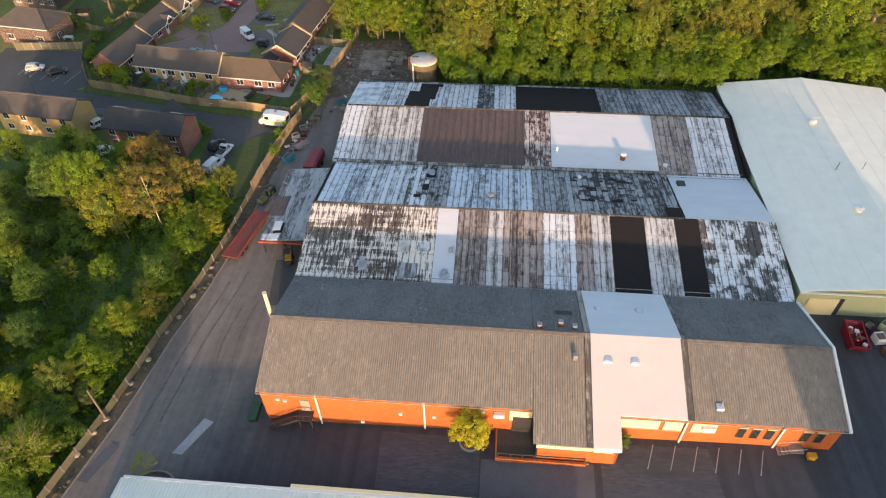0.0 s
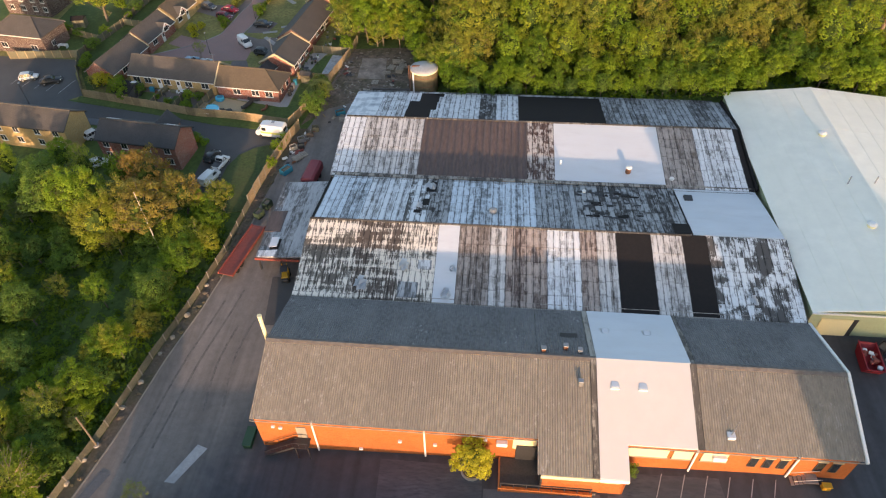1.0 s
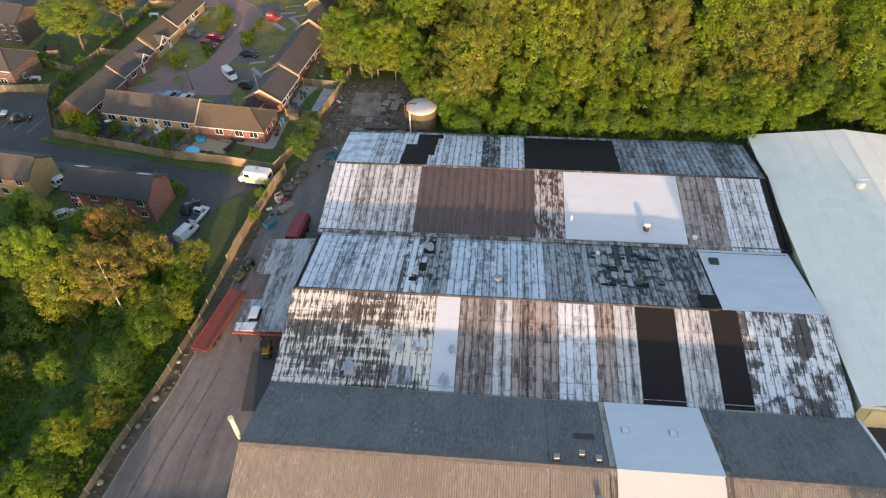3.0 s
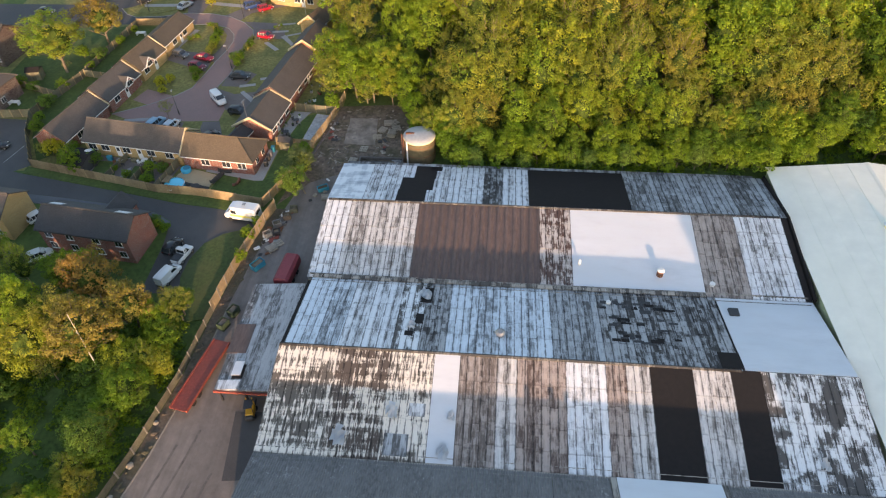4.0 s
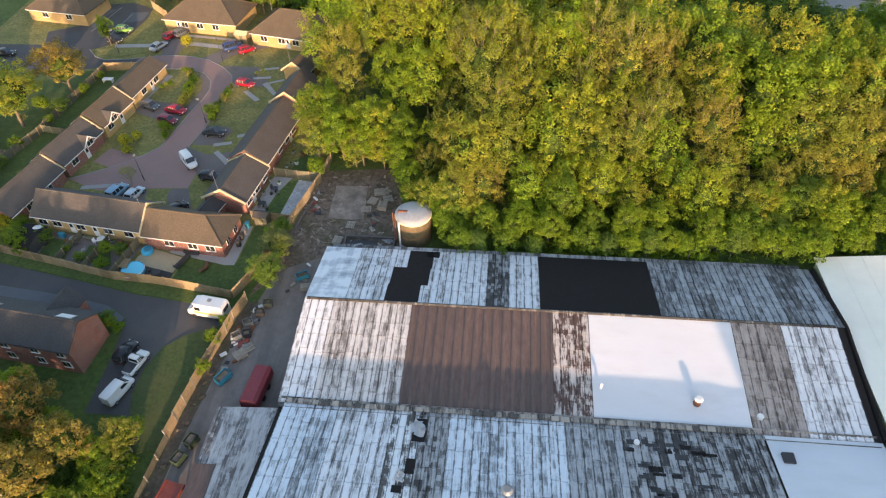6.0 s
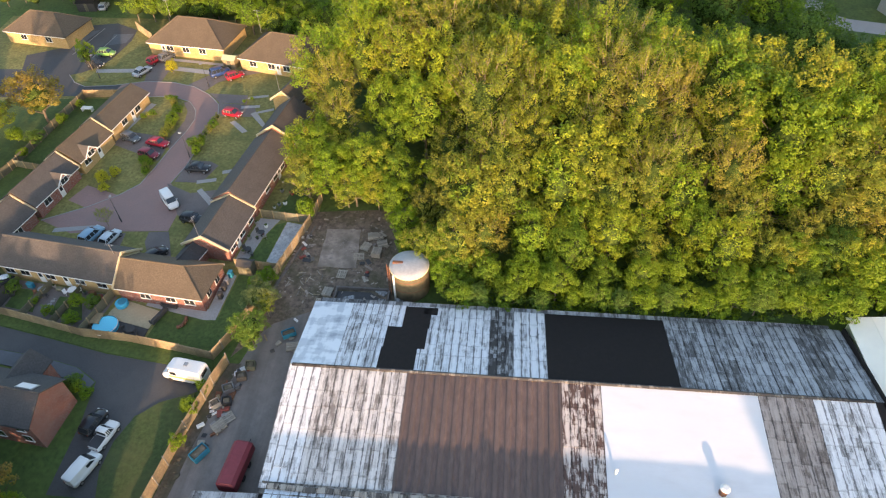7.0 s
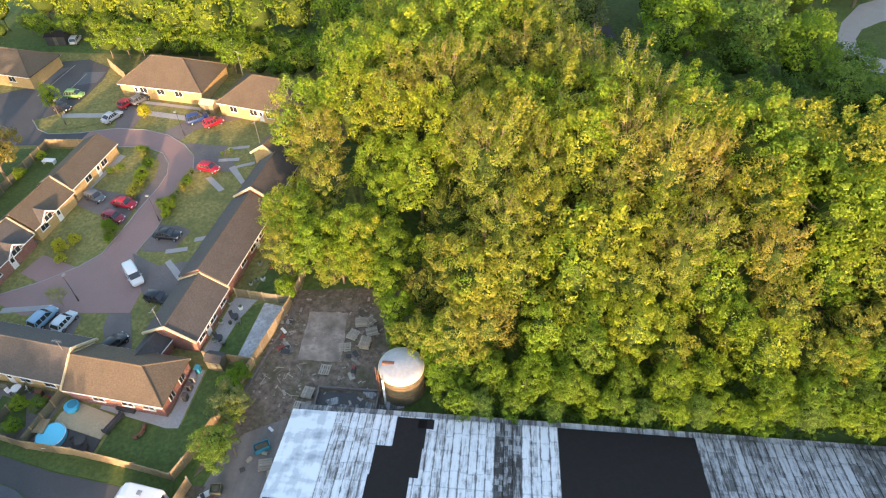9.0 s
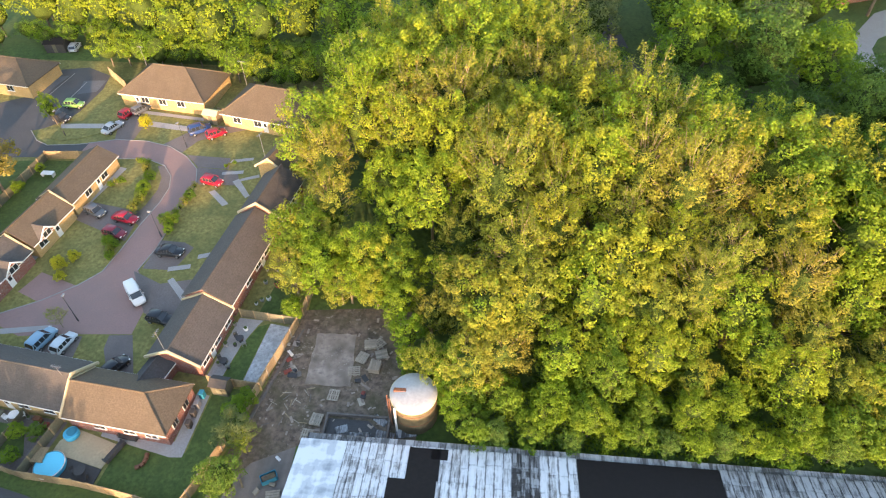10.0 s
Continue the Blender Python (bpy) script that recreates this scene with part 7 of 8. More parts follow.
for kind, x, y, yaw, col, lab in (
        ("suv", -62.1, 117.0, 73, "blue", "light blue car parked on a drive"), ("hatch", -59.1, 116.7, 75, "paleblue", "pale silver car parked on a drive"), ("hatch", -51.0, 113.9, 60, "black", "black car between the bungalows"), ("hatch", -48.4, 121.4, -10, "black", "black car parked beside a bungalow"),
        ("van", -53.2, 124.9, -47, "white", "small white van parked in the close"), ("saloon", -51.6, 132.9, -2, "black", "dark car on a short drive"), ("hatch", -66.2, 140.1, -22, "grey", "grey car on a drive"), ("saloon", -60.9, 139.0, -12, "red", "bright red car on a drive"),
        ("hatch", -61.2, 135.9, -15, "maroon", "dark red car with blue-black glass"), ("hatch", -50.6, 148.0, -14, "red", "red car on a drive"), ("suv", -57.2, 160.9, 36, "navy", "dark blue people carrier"), ("hatch", -54.0, 160.0, 38, "red", "red car beside a blue one"),
        ("saloon", -72.8, 160.5, 66, "silver", "silver car beside the road"), ("hatch", -71.9, 164.8, 66, "red", "red car on a drive"), ("hatch", -70.0, 166.0, 60, "grey", "grey car in front of a bungalow"), ("hatch", -83.0, 166.8, 2, "green", "lime green car in a parking bay"), ("hatch", -83.4, 162.7, -14, "black", "black car in a parking bay"),
        ("hatch", -93.0, 110.0, 20, "white", "white car in the roadside bays"), ("saloon", -87.9, 109.0, 24, "black", "black car in the roadside bays"), ("hatch", -71.4, 92.8, 58, "white", "white car beside a house"), ("hatch", -67.0, 85.0, 40, "white", "white car behind the houses"),
        ("hatch", -47.9, 87.9, 78, "black", "dark blue-black car beside the houses"), ("pickup", -45.9, 86.4, 76, "white", "white pickup with open load bed"), ("van", -46.4, 82.4, 72, "white", "white van beside the grass"),
        ("hatch", -92.5, 186.0, 100, "silver", "silver car at the end of a drive"), ("saloon", -104.0, 156.5, 5, "black", "dark car on the road"), ("van", 81.0, 211.0, 60, "white", "white van on the far road")):
    vehicle(kind, x, y, yaw, col, lab)

# maroon covered trailer, with a rounded top
mt_ = thing("covered_trailer", pose(-29.4, 83.7, ground_z(-29.4, 83.7) + 0.05, 0, 0, 85), "maroon covered trailer with rounded top", "trailer")
part("body", lofted([cross(-2.6, 2.0, 0.5, 2.0, 0.25), cross(-2.45, 2.15, 0.45, 2.25, 0.3), cross(2.45, 2.15, 0.45, 2.25, 0.3), cross(2.65, 1.95, 0.5, 2.0, 0.25)]), "maroon", mt_)
for sx in (-0.8, 0.8):
    for sy in (-1, 1):
        part("wheel", tube(bmesh.new(), (sx, sy * 0.95 - 0.1, 0.32), (sx, sy * 0.95 + 0.1, 0.32), 0.34, n=14), "tyre", mt_)
part("drawbar", tube(bmesh.new(), (2.6, 0, 0.5), (3.7, 0, 0.45), 0.06, n=6), "dark_metal", mt_)
# white camper van with a high roof
cv = thing("camper_van", pose(-39.3, 94.9, ground_z(-39.3, 94.9) + 0.08, 0, 0, 172), "white high-roofed camper van at the kerb", "van")
part("body", lofted([cross(-2.7, 1.9, 0.4, 2.3, 0.1), cross(-2.55, 2.0, 0.3, 2.4, 0.12), cross(1.3, 2.0, 0.3, 2.4, 0.12), cross(1.75, 1.95, 0.3, 1.7, 0.12), cross(2.5, 1.85, 0.3, 1.25, 0.12), cross(2.7, 1.7, 0.4, 1.05, 0.1)]), paint("cream", COL["white"]), cv)
part("high_roof", lofted([cross(-2.6, 1.8, 2.3, 2.55, 0.08), cross(-2.3, 1.85, 2.3, 2.62, 0.1), cross(0.9, 1.85, 2.3, 2.62, 0.1), cross(1.6, 1.6, 2.25, 2.5, 0.08)]), paint("cream", COL["white"]), cv)
part("windscreen", prism(bmesh.new(), [(1.38, 2.28), (1.46, 2.3), (1.86, 1.68), (1.78, 1.66)], "y", -0.85, 0.85), "glass", cv)
for s in (-1, 1):
    part("side_window", cube(0.5, 1.3, s * 1.0 - 0.02, s * 1.0 + 0.02, 1.55, 2.15), "glass", cv)
    part("stripe", cube(-2.4, 1.6, s * 1.0 - 0.015, s * 1.0 + 0.015, 1.0, 1.35), paint("lemon", (0.72, 0.66, 0.16)), cv, "yellow side panel")
part("rear_window", cube(-2.74, -2.70, -0.6, 0.6, 1.5, 2.1), "glass", cv)
part("roof_vent", bevelled(cube(-0.9, -0.4, -0.25, 0.25, 2.82, 2.95), 0.03), "grey_metal", cv)
for sx in (-1.6, 1.7):
    for sy in (-1, 1):
        w = part("wheel", tube(bmesh.new(), (sx, sy * 0.98 - 0.1, 0.28), (sx, sy * 0.98 + 0.02, 0.28), 0.36, n=14), "tyre", cv)

# ---- storage tank ----
tx, ty = -13.7, 110.7
tk = (tx, ty, ground_z(tx, ty))
tank = thing("storage_tank", tk, "ochre cylindrical storage tank with pale domed top", "tank")
part("shell", tube(bmesh.new(), (0, 0, -0.2), (0, 0, 4.4), 2.55, n=40), "tank", tank, smooth=False)
bm = bmesh.new()
rings = []
for rr, zz in ((2.6, 4.4), (2.58, 4.48), (1.8, 4.65), (0.9, 4.76), (0.25, 4.8)):
    rings.append([bm.verts.new((rr * math.cos(2 * math.pi * k / 40), rr * math.sin(2 * math.pi * k / 40), zz)) for k in range(40)])
for a, b in zip(rings, rings[1:]):
    for k in range(40):
        bm.faces.new((a[k], a[(k + 1) % 40], b[(k + 1) % 40], b[k]))
bm.faces.new(rings[-1])
part("dome", bm, "tank_top", tank, "pale domed top", smooth=True)
part("rim_band", tube(bmesh.new(), (0, 0, 4.22), (0, 0, 4.44), 2.63, n=40), "cream_panel", tank)
for k in (1.7, 3.4):
    part("hoop", tube(bmesh.new(), (0, 0, k), (0, 0, k + 0.08), 2.58, n=40), "rust", tank)
part("hatch", bevelled(cube(-2.2, -0.8, -0.1, 0.35, 4.5, 4.8), 0.04), "rust", tank, "rusty top hatch")
lad = part("ladder", tube(tube(bmesh.new(), (-2.4, -1.5, 0), (-2.4, -1.5, 5.5), 0.05, n=6), (-2.75, -1.1, 0), (-2.75, -1.1, 5.5), 0.05, n=6), "rust", tank, "rusty access ladder")
bm = bmesh.new()
for k in range(17):
    tube(bm, (-2.4, -1.5, 0.3 + 0.3 * k), (-2.75, -1.1, 0.3 + 0.3 * k), 0.025, n=5)
part("rungs", bm, "rust", lad)
part("pipe", tube(bmesh.new(), (-1.8, -2.2, 0), (-1.8, -2.2, 4.6), 0.13, n=10), "white_paint", tank, "white downpipe")

# ---- rear yard and drive clutter ----
def pallet(x, y, yaw, stack=1, tilt=0.0):
    p = thing("pallet", pose(x, y, ground_z(x, y) + 0.12, tilt, 0, yaw) @ Matrix.Diagonal((1.25, 1.25, 1.1, 1)), "weathered wooden pallet lying in the yard" if stack == 1 else "stack of weathered wooden pallets", "pallet", "pallets in the yards")
    for s in range(stack):
        z = 0.15 * s
        for k in range(5):
            part("board", cube(-0.6, 0.6, -0.5 + k * 0.22, -0.36 + k * 0.22, z + 0.1, z + 0.125), "pallet_wood", p)
        for k in (-0.52, 0.0, 0.52):
            part("bearer", cube(k - 0.05, k + 0.05, -0.5, 0.52, z, z + 0.1), "pallet_wood", p)
    return p


for a in ((-20.4, 119.6, 10, 3), (-21.1, 117.7, 70, 2), (-19.3, 116.4, 84, 5), (-21.8, 115.8, 8, 1), (-23.6, 112.4, 86, 1), (-24.9, 109.1, 82, 2), (-18.8, 118.3, 20, 2), (-25.6, 107.2, 85, 1), (-27.5, 100.0, 12, 2), (-26.4, 99.4, 8, 1), (-33.2, 88.6, 50, 3), (-32.6, 89.8, 44, 1), (-19.4, 119.9, 50, 1)):
    pallet(*a)


def crate(x, y, yaw, sx, sy, sz, mat, label):
    """An open-topped box with a rim and corner posts."""
    c = thing("crate", pose(x, y, ground_z(x, y) + 0.1, 0, 0, yaw), label, "crate", "crates along the fence")
    for s in (-1, 1):
        part("side", cube(-sx / 2, sx / 2, s * sy / 2 - 0.03, s * sy / 2 + 0.03, 0.0, sz), mat, c)
        part("side", cube(s * sx / 2 - 0.03, s * sx / 2 + 0.03, -sy / 2 + 0.035, sy / 2 - 0.035, 0.0, sz), mat, c)
    part("base", cube(-sx / 2 + 0.04, sx / 2 - 0.04, -sy / 2 + 0.04, sy / 2 - 0.04, 0.02, 0.1), "dark_metal", c)
    part("rubbish", bevelled(cube(-sx / 2 + 0.1, sx / 2 - 0.1, -sy / 2 + 0.1, sy / 2 - 0.1, 0.1, sz * 0.92), 0.1), "rubble", c, "heap of scrap and rubbish")


bin_dark = paint("bin_dark", (0.03, 0.055, 0.03), 0.7)
crate(-34.3, 85.2, 58, 1.9, 1.1, 0.9, "teal", "teal metal skip beside the fence")
crate(-32.6, 95.2, 20, 1.1, 0.9, 0.8, "rubble", "grey crate of scrap")
crate(-33.6, 93.4, 30, 1.2, 1.0, 0.9, "grey_metal", "grey metal stillage with scrap")
crate(-34.6, 91.4, 40, 1.1, 0.9, 0.7, "pallet_wood", "timber crate of offcuts")
crate(-31.9, 96.8, 10, 1.1, 1.0, 0.8, "fence_old", "old wooden crate of scrap")
crate(-33.3, 91.8, 15, 1.0, 0.9, 0.7, "dark_metal", "dark metal crate of scrap")
crate(-28.4, 101.9, 30, 1.7, 0.9, 0.7, "teal", "teal handcart piled with scrap")
crate(-35.9, 74.6, 70, 1.4, 1.0, 1.1, bin_dark, "dark green wire stillage by the fence")
crate(-35.2, 76.8, 70, 1.4, 1.0, 1.1, bin_dark, "dark green wire stillage by the fence")
rr = random.Random(5)
dm = bmesh.new()
for k in range(170):
    x, y = rr.uniform(-31.5, -15.0), rr.uniform(107.0, 124.0)
    if -28.7 < x < -21.2 and 114.5 < y < 122.4 and rr.random() < 0.8:
        continue
    z, s = ground_z(x, y) + 0.05, rr.uniform(0.08, 0.32)
    a = rr.uniform(0, 3.14)
    q = Matrix.Translation((x, y, z)) @ Matrix.Rotation(a, 4, "Z") @ Matrix.Diagonal((s * rr.uniform(1, 3), s, s * 0.5, 1))
    bmesh.ops.create_cube(dm, size=1.0, matrix=q)
solo("rubble_debris", dm, "slab", "broken concrete and rubbish over the yard", "debris", kind="stuff")
bm = bmesh.new()
for k in range(90):
    t = rr.random() * (len(FENCE) - 4) + 1
    i = int(t)
    x, y = FENCE[i][0] + (FENCE[i + 1][0] - FENCE[i][0]) * (t - i) + rr.uniform(0.4, 1.5), FENCE[i][1] + (FENCE[i + 1][1] - FENCE[i][1]) * (t - i)
    s = rr.uniform(0.1, 0.4)
    bmesh.ops.create_icosphere(bm, subdivisions=1, radius=s, matrix=Matrix.Translation((x, y, ground_z(x, y) + 0.08)) @ Matrix.Rotation(rr.uniform(0, 3), 4, "Z") @ Matrix.Diagonal((1.4, 0.9, 0.6, 1)))
solo("verge_stones", bm, "earth", "stones and clods along the fence foot", "stones", kind="stuff")
# scrap thrown down along the fence and behind the sheds
for k in range(64):
    if k < 40:
        y = rr.uniform(85.5, 97.0)
        x = float(np.interp(y, [p[1] for p in FENCE], [p[0] for p in FENCE])) + rr.uniform(1.2, 3.4)
    else:
        x, y = rr.choice([(rr.gauss(-29.6, 0.5), rr.gauss(118.6, 0.9)), (rr.gauss(-29.3, 0.4), rr.gauss(115.0, 0.5)), (rr.uniform(-31.5, -27.5), rr.uniform(98.0, 105.0)), (rr.gauss(-20.2, 0.7), rr.gauss(112.6, 0.8))])
    sx, sy, sz = rr.uniform(0.15, 0.6), rr.uniform(0.08, 0.35), rr.uniform(0.04, 0.3)
    solo("scrap_piece", bevelled(cube(-sx, sx, -sy, sy, 0, sz), 0.02), rr.choice(["pallet_wood", "rust", "grimy_wall", "concrete_post", "dark_metal", "fence_wood", "kerb", "red_paint", "white_paint", "timber_dark"]), "odd piece of scrap lying in the yard", "scrap", "scrap in the yards",
         m=pose(x, y, ground_z(x, y) + 0.08, rr.uniform(-12, 12), rr.uniform(-12, 12), rr.uniform(0, 180)))
# red flatbed trailer
rb = thing("flatbed_trailer", pose(-36.1, 66.8, ground_z(-36.1, 66.8), 0, 0, 79.6), "long faded red steel flatbed trailer", "trailer")
part("deck", cube(-5.2, 5.2, -1.1, 1.1, 0.85, 0.98), "red_paint", rb)
for s in (-1, 1):
    part("side_rail", cube(-5.2, 5.2, s * 1.1 - 0.08, s * 1.1 + 0.08, 0.75, 1.16), "red_paint", rb)
    part("chassis_rail", cube(-5.0, 5.0, s * 0.5 - 0.08, s * 0.5 + 0.08, 0.55, 0.85), "rust", rb)
for k in range(9):
    part("cross_bar", cube(-4.8 + 1.2 * k - 0.05, -4.8 + 1.2 * k + 0.05, -1.0, 1.0, 0.984, 0.994), "red_paint", rb)
for x in (-3.6, -2.4):
    for s in (-1, 1):
        part("wheel", tube(bmesh.new(), (x, s * 0.95 - 0.12, 0.42), (x, s * 0.95 + 0.12, 0.42), 0.42, n=14), "tyre", rb)
part("landing_leg", cube(3.6, 3.75, -0.6, 0.6, 0.02, 0.6), "dark_metal", rb)
# forklift by the lean-to
yl = paint("plant_yellow", (0.62, 0.33, 0.02), 0.5)
fk = thing("forklift", pose(-28.6, 62.6, ground_z(-28.6, 62.6), 0, 0, 100), "small yellow forklift truck by the shed", "forklift")
part("body", bevelled(cube(-0.9, 0.5, -0.5, 0.5, 0.3, 1.1), 0.08), yl, fk)
part("counterweight", bevelled(cube(-1.3, -0.88, -0.5, 0.5, 0.3, 1.0), 0.1), "dark_metal", fk)
for s in (-1, 1):
    part("mast_rail", cube(0.6, 0.72, s * 0.35 - 0.05, s * 0.35 + 0.05, 0.1, 2.3), yl, fk)
    part("fork", cube(0.72, 1.8, s * 0.3 - 0.06, s * 0.3 + 0.06, 0.12, 0.18), "dark_metal", fk)
    for x in (-0.7, 0.4):
        part("wheel", tube(bmesh.new(), (x, s * 0.5 - 0.1, 0.28), (x, s * 0.5 + 0.08, 0.28), 0.28, n=12), "tyre", fk)
    part("roof_post", tube(bmesh.new(), (-0.7, s * 0.45, 1.1), (-0.5, s * 0.45, 2.1), 0.04, n=5), "dark_metal", fk)
part("overhead_guard", cube(-0.7, 0.5, -0.5, 0.5, 2.08, 2.14), "dark_metal", fk)
# red skip with waste beside the warehouse
sk = thing("skip", pose(46.8, 52.6, ground_z(46.8, 52.6) + 0.05, 0, 0, 84), "red steel skip full of mixed waste", "skip")
prof = [(-2.2, 1.5), (-1.5, 0.1), (1.5, 0.1), (2.2, 1.5), (2.05, 1.5), (1.42, 0.2), (-1.42, 0.2), (-2.05, 1.5)]
skip_red = paint("skip_red", (0.30, 0.015, 0.025), 0.55)
part("shell", prism(bmesh.new(), prof, "y", -0.95, 0.95), skip_red, sk)
for s in (-1, 1):
    part("side", prism(bmesh.new(), [(-2.2, 1.5), (-1.5, 0.1), (1.5, 0.1), (2.2, 1.5)], "y", s * 0.98 - 0.03, s * 0.98 + 0.03), skip_red, sk)
    part("rim", cube(-2.25, 2.25, s * 1.0 - 0.07, s * 1.0 + 0.07, 1.5, 1.6), skip_red, sk)
for k in range(16):
    s = rr.uniform(0.25, 0.6)
    solo("waste_bag", bevelled(cube(-s / 2, s / 2, -s / 2, s / 2, 0, s * 0.6), s * 0.15), rr.choice(["white_paint", "grimy_wall", "pallet_wood", "red_paint", "membrane"]), "lump of mixed waste in the skip", "waste", "waste in the skip",
         m=Matrix.Translation((46.8 + rr.uniform(-0.7, 0.7), 52.6 + rr.uniform(-1.6, 1.6), ground_z(46.8, 52.6) + 1.15 + rr.uniform(0, 0.25))) @ Matrix.Rotation(rr.uniform(0, 3), 4, "Z"))
for x, y, sx, sy, sz, mt in ((49.2, 54.6, 1.6, 1.1, 1.0, "dark_metal"), (49.9, 52.8, 1.2, 1.2, 1.1, "white_paint"), (51.4, 54.8, 1.4, 1.0, 1.2, "green_clad"), (51.2, 52.6, 1.0, 1.0, 0.9, "pallet_wood"), (52.8, 54.2, 1.4, 1.1, 1.0, "grimy_wall"), (50.4, 51.0, 1.2, 1.0, 0.8, "rust")):
    crate(x, y, rr.uniform(0, 40), sx, sy, sz, mt, "crate of scrap beside the warehouse")

# ---- along the front of the works ----
st = thing("fire_stair", (-21.5, 36.7, 0), "dark steel stair up to a side door", "stair")
n = 13
for k in range(n):
    part("step", cube(-24.4 + 0.3 * k - 21.5 * -1 - 0.0, -24.4 + 0.3 * k + 0.29 + 21.5, -0.55, 0.55, 0.19 * (k + 1) - 0.05, 0.19 * (k + 1)), "dark_metal", st)
part("landing", cube(1.0, 2.6, -0.6, 0.75, 2.42, 2.5), "dark_metal", st)
for s in (-0.56, 0.56):
    part("stringer", prism(bmesh.new(), [(-2.95, 0.0), (-2.6, 0.0), (1.05, 2.4), (1.05, 2.62), (0.8, 2.62)], "y", s - 0.03, s + 0.03), "dark_metal", st)
    part("handrail", tube(tube(bmesh.new(), (-2.8, s, 1.0), (1.0, s, 3.5), 0.03, n=6), (1.0, s, 3.5), (2.6, s, 3.5), 0.03, n=6), "dark_metal", st)
    for k in range(8):
        x = -2.7 + k * 0.72
        zb = 0.19 * max(0, (x + 2.9) / 0.3) if x < 1.0 else 2.5
        part("baluster", tube(bmesh.new(), (x, s, min(zb, 2.5)), (x, s, min(zb, 2.5) + 1.0), 0.02, n=5), "dark_metal", st)
for x in (1.1, 2.5):
    part("post", cube(x - 0.05, x + 0.05, -0.55, -0.45, 0.0, 2.42), "dark_metal", st)
wpart(0, "side_door", cube(-20.3, -19.2, 37.38, 37.49, 2.6, 4.75), "concrete_post", "pale grey steel door")
gb = thing("waste_bin", pose(-26.6, 38.0, 0.02, 0, 0, 0), "green steel waste bin at the corner", "bin")
part("tub", bevelled(cube(-0.5, 0.5, -1.2, 1.2, 0.1, 0.85), 0.06), paint("bin_green", (0.012, 0.055, 0.025), 0.6), gb)
part("lid", bevelled(cube(-0.55, 0.55, -1.25, 1.25, 0.86, 0.93), 0.04), paint("bin_green", (0.012, 0.055, 0.025), 0.6), gb)
# entrance deck with a low brick wall and rails
dk = thing("entrance_deck", (7.7, 35.4, 0), "raised dark entrance deck with brick plinth", "deck")
part("floor", cube(-5.2, 5.1, -1.4, 2.0, 1.28, 1.4), "timber_dark", dk)
part("plinth", cube(-5.2, 4.6, -1.7, -1.42, 0.0, 1.55), "wall_brick", dk, "low orange brick wall")
part("side_plinth", cube(-5.4, -5.22, -1.7, 2.0, 0.0, 1.5), "wall_brick", dk)
for k in range(8):
    part("rail_post", cube(-5.1 + 1.35 * k - 0.04, -5.1 + 1.35 * k + 0.04, -1.6, -1.52, 1.56, 2.5), "dark_metal", dk)
part("top_rail", cube(-5.2, 4.5, -1.62, -1.5, 2.5, 2.58), "timber_dark", dk)
for k in range(7):
    part("step", cube(4.7 + 0.3 * k, 5.0 + 0.3 * k, -1.5, 0.0, 0.0, 1.3 - 0.18 * k), "slab", dk)
# flat dark panel that paints the shade of the entrance recess
part("recess_wall", cube(-3.6, -1.2, 1.85, 1.99, 1.42, 4.4), "dark_metal", dk, "dark panel painted as the entrance recess shadow")
wpart(0, "wall_unit", bevelled(cube(24.6, 26.0, 36.9, 37.48, 4.6, 5.3), 0.06), "white_paint", "white air-conditioning unit")
wpart(0, "wall_unit", bevelled(cube(1.9, 3.1, 36.9, 37.48, 4.5, 5.1), 0.06), "white_paint", "white air-conditioning unit")
ms = thing("metal_steps", (35.0, 36.8, ground_z(35, 36.8)), "small galvanised steps to a door", "steps")
for k in range(4):
    part("step", cube(-1.6 + 0.35 * k, -1.25 + 0.35 * k, -0.5, 0.5, 0.2 * (k + 1) - 0.05, 0.2 * (k + 1)), "grey_metal", ms)
part("landing", cube(-0.2, 1.0, -0.5, 0.6, 0.82, 0.88), "grey_metal", ms)
for s in (-0.48, 0.48):
    part("handrail", tube(bmesh.new(), (-1.6, s, 1.0), (1.0, s, 1.8), 0.03, n=6), "grey_metal", ms)
gr = thing("grit_bin", pose(36.9, 36.3, ground_z(36.9, 36.3) + 0.05), "yellow grit bin beside the steps", "bin")
part("tub", bevelled(cube(-0.45, 0.45, -0.3, 0.3, 0.0, 0.6), 0.05), yl, gr)
part("lid", bevelled(cube(-0.5, 0.5, -0.35, 0.35, 0.6, 0.72), 0.05), yl, gr)
pl = thing("planter", (-0.6, 35.9, 0.66), "round pale planter holding the conifer", "planter")
part("ring", tube(bmesh.new(), (0, 0, -0.05), (0, 0, 0.35), 1.25, n=28), "kerb", pl)
part("soil", tube(bmesh.new(), (0, 0, 0.36), (0, 0, 0.4), 1.1, n=28), "earth", pl)

# ---- gardens ----
pz = ground_z(-52.75, 101.2)
pool = thing("pool", (-52.75, 101.2, pz), "round blue above-ground garden pool", "pool")
part("wall", tube(bmesh.new(), (0, 0, 0), (0, 0, 0.7), 1.62, n=32, caps=False), "pool_blue", pool)
part("rim", tube(bmesh.new(), (0, 0, 0.7), (0, 0, 0.77), 1.68, 1.62, n=32, caps=False), "white_paint", pool)
part("water", tube(bmesh.new(), (0, 0, 0.05), (0, 0, 0.66), 1.58, n=32), "water", pool, "bright blue pool water")
dz = thing("pool_deck", (-54.2, 102.2, ground_z(-54.2, 102.2)), "small timber deck beside the pool", "deck")
for k in range(7):
    part("board", cube(-1.0 + 0.22 * k, -0.8 + 0.22 * k, -0.9, 0.9, 0.75, 0.79), "fence_wood", dz)
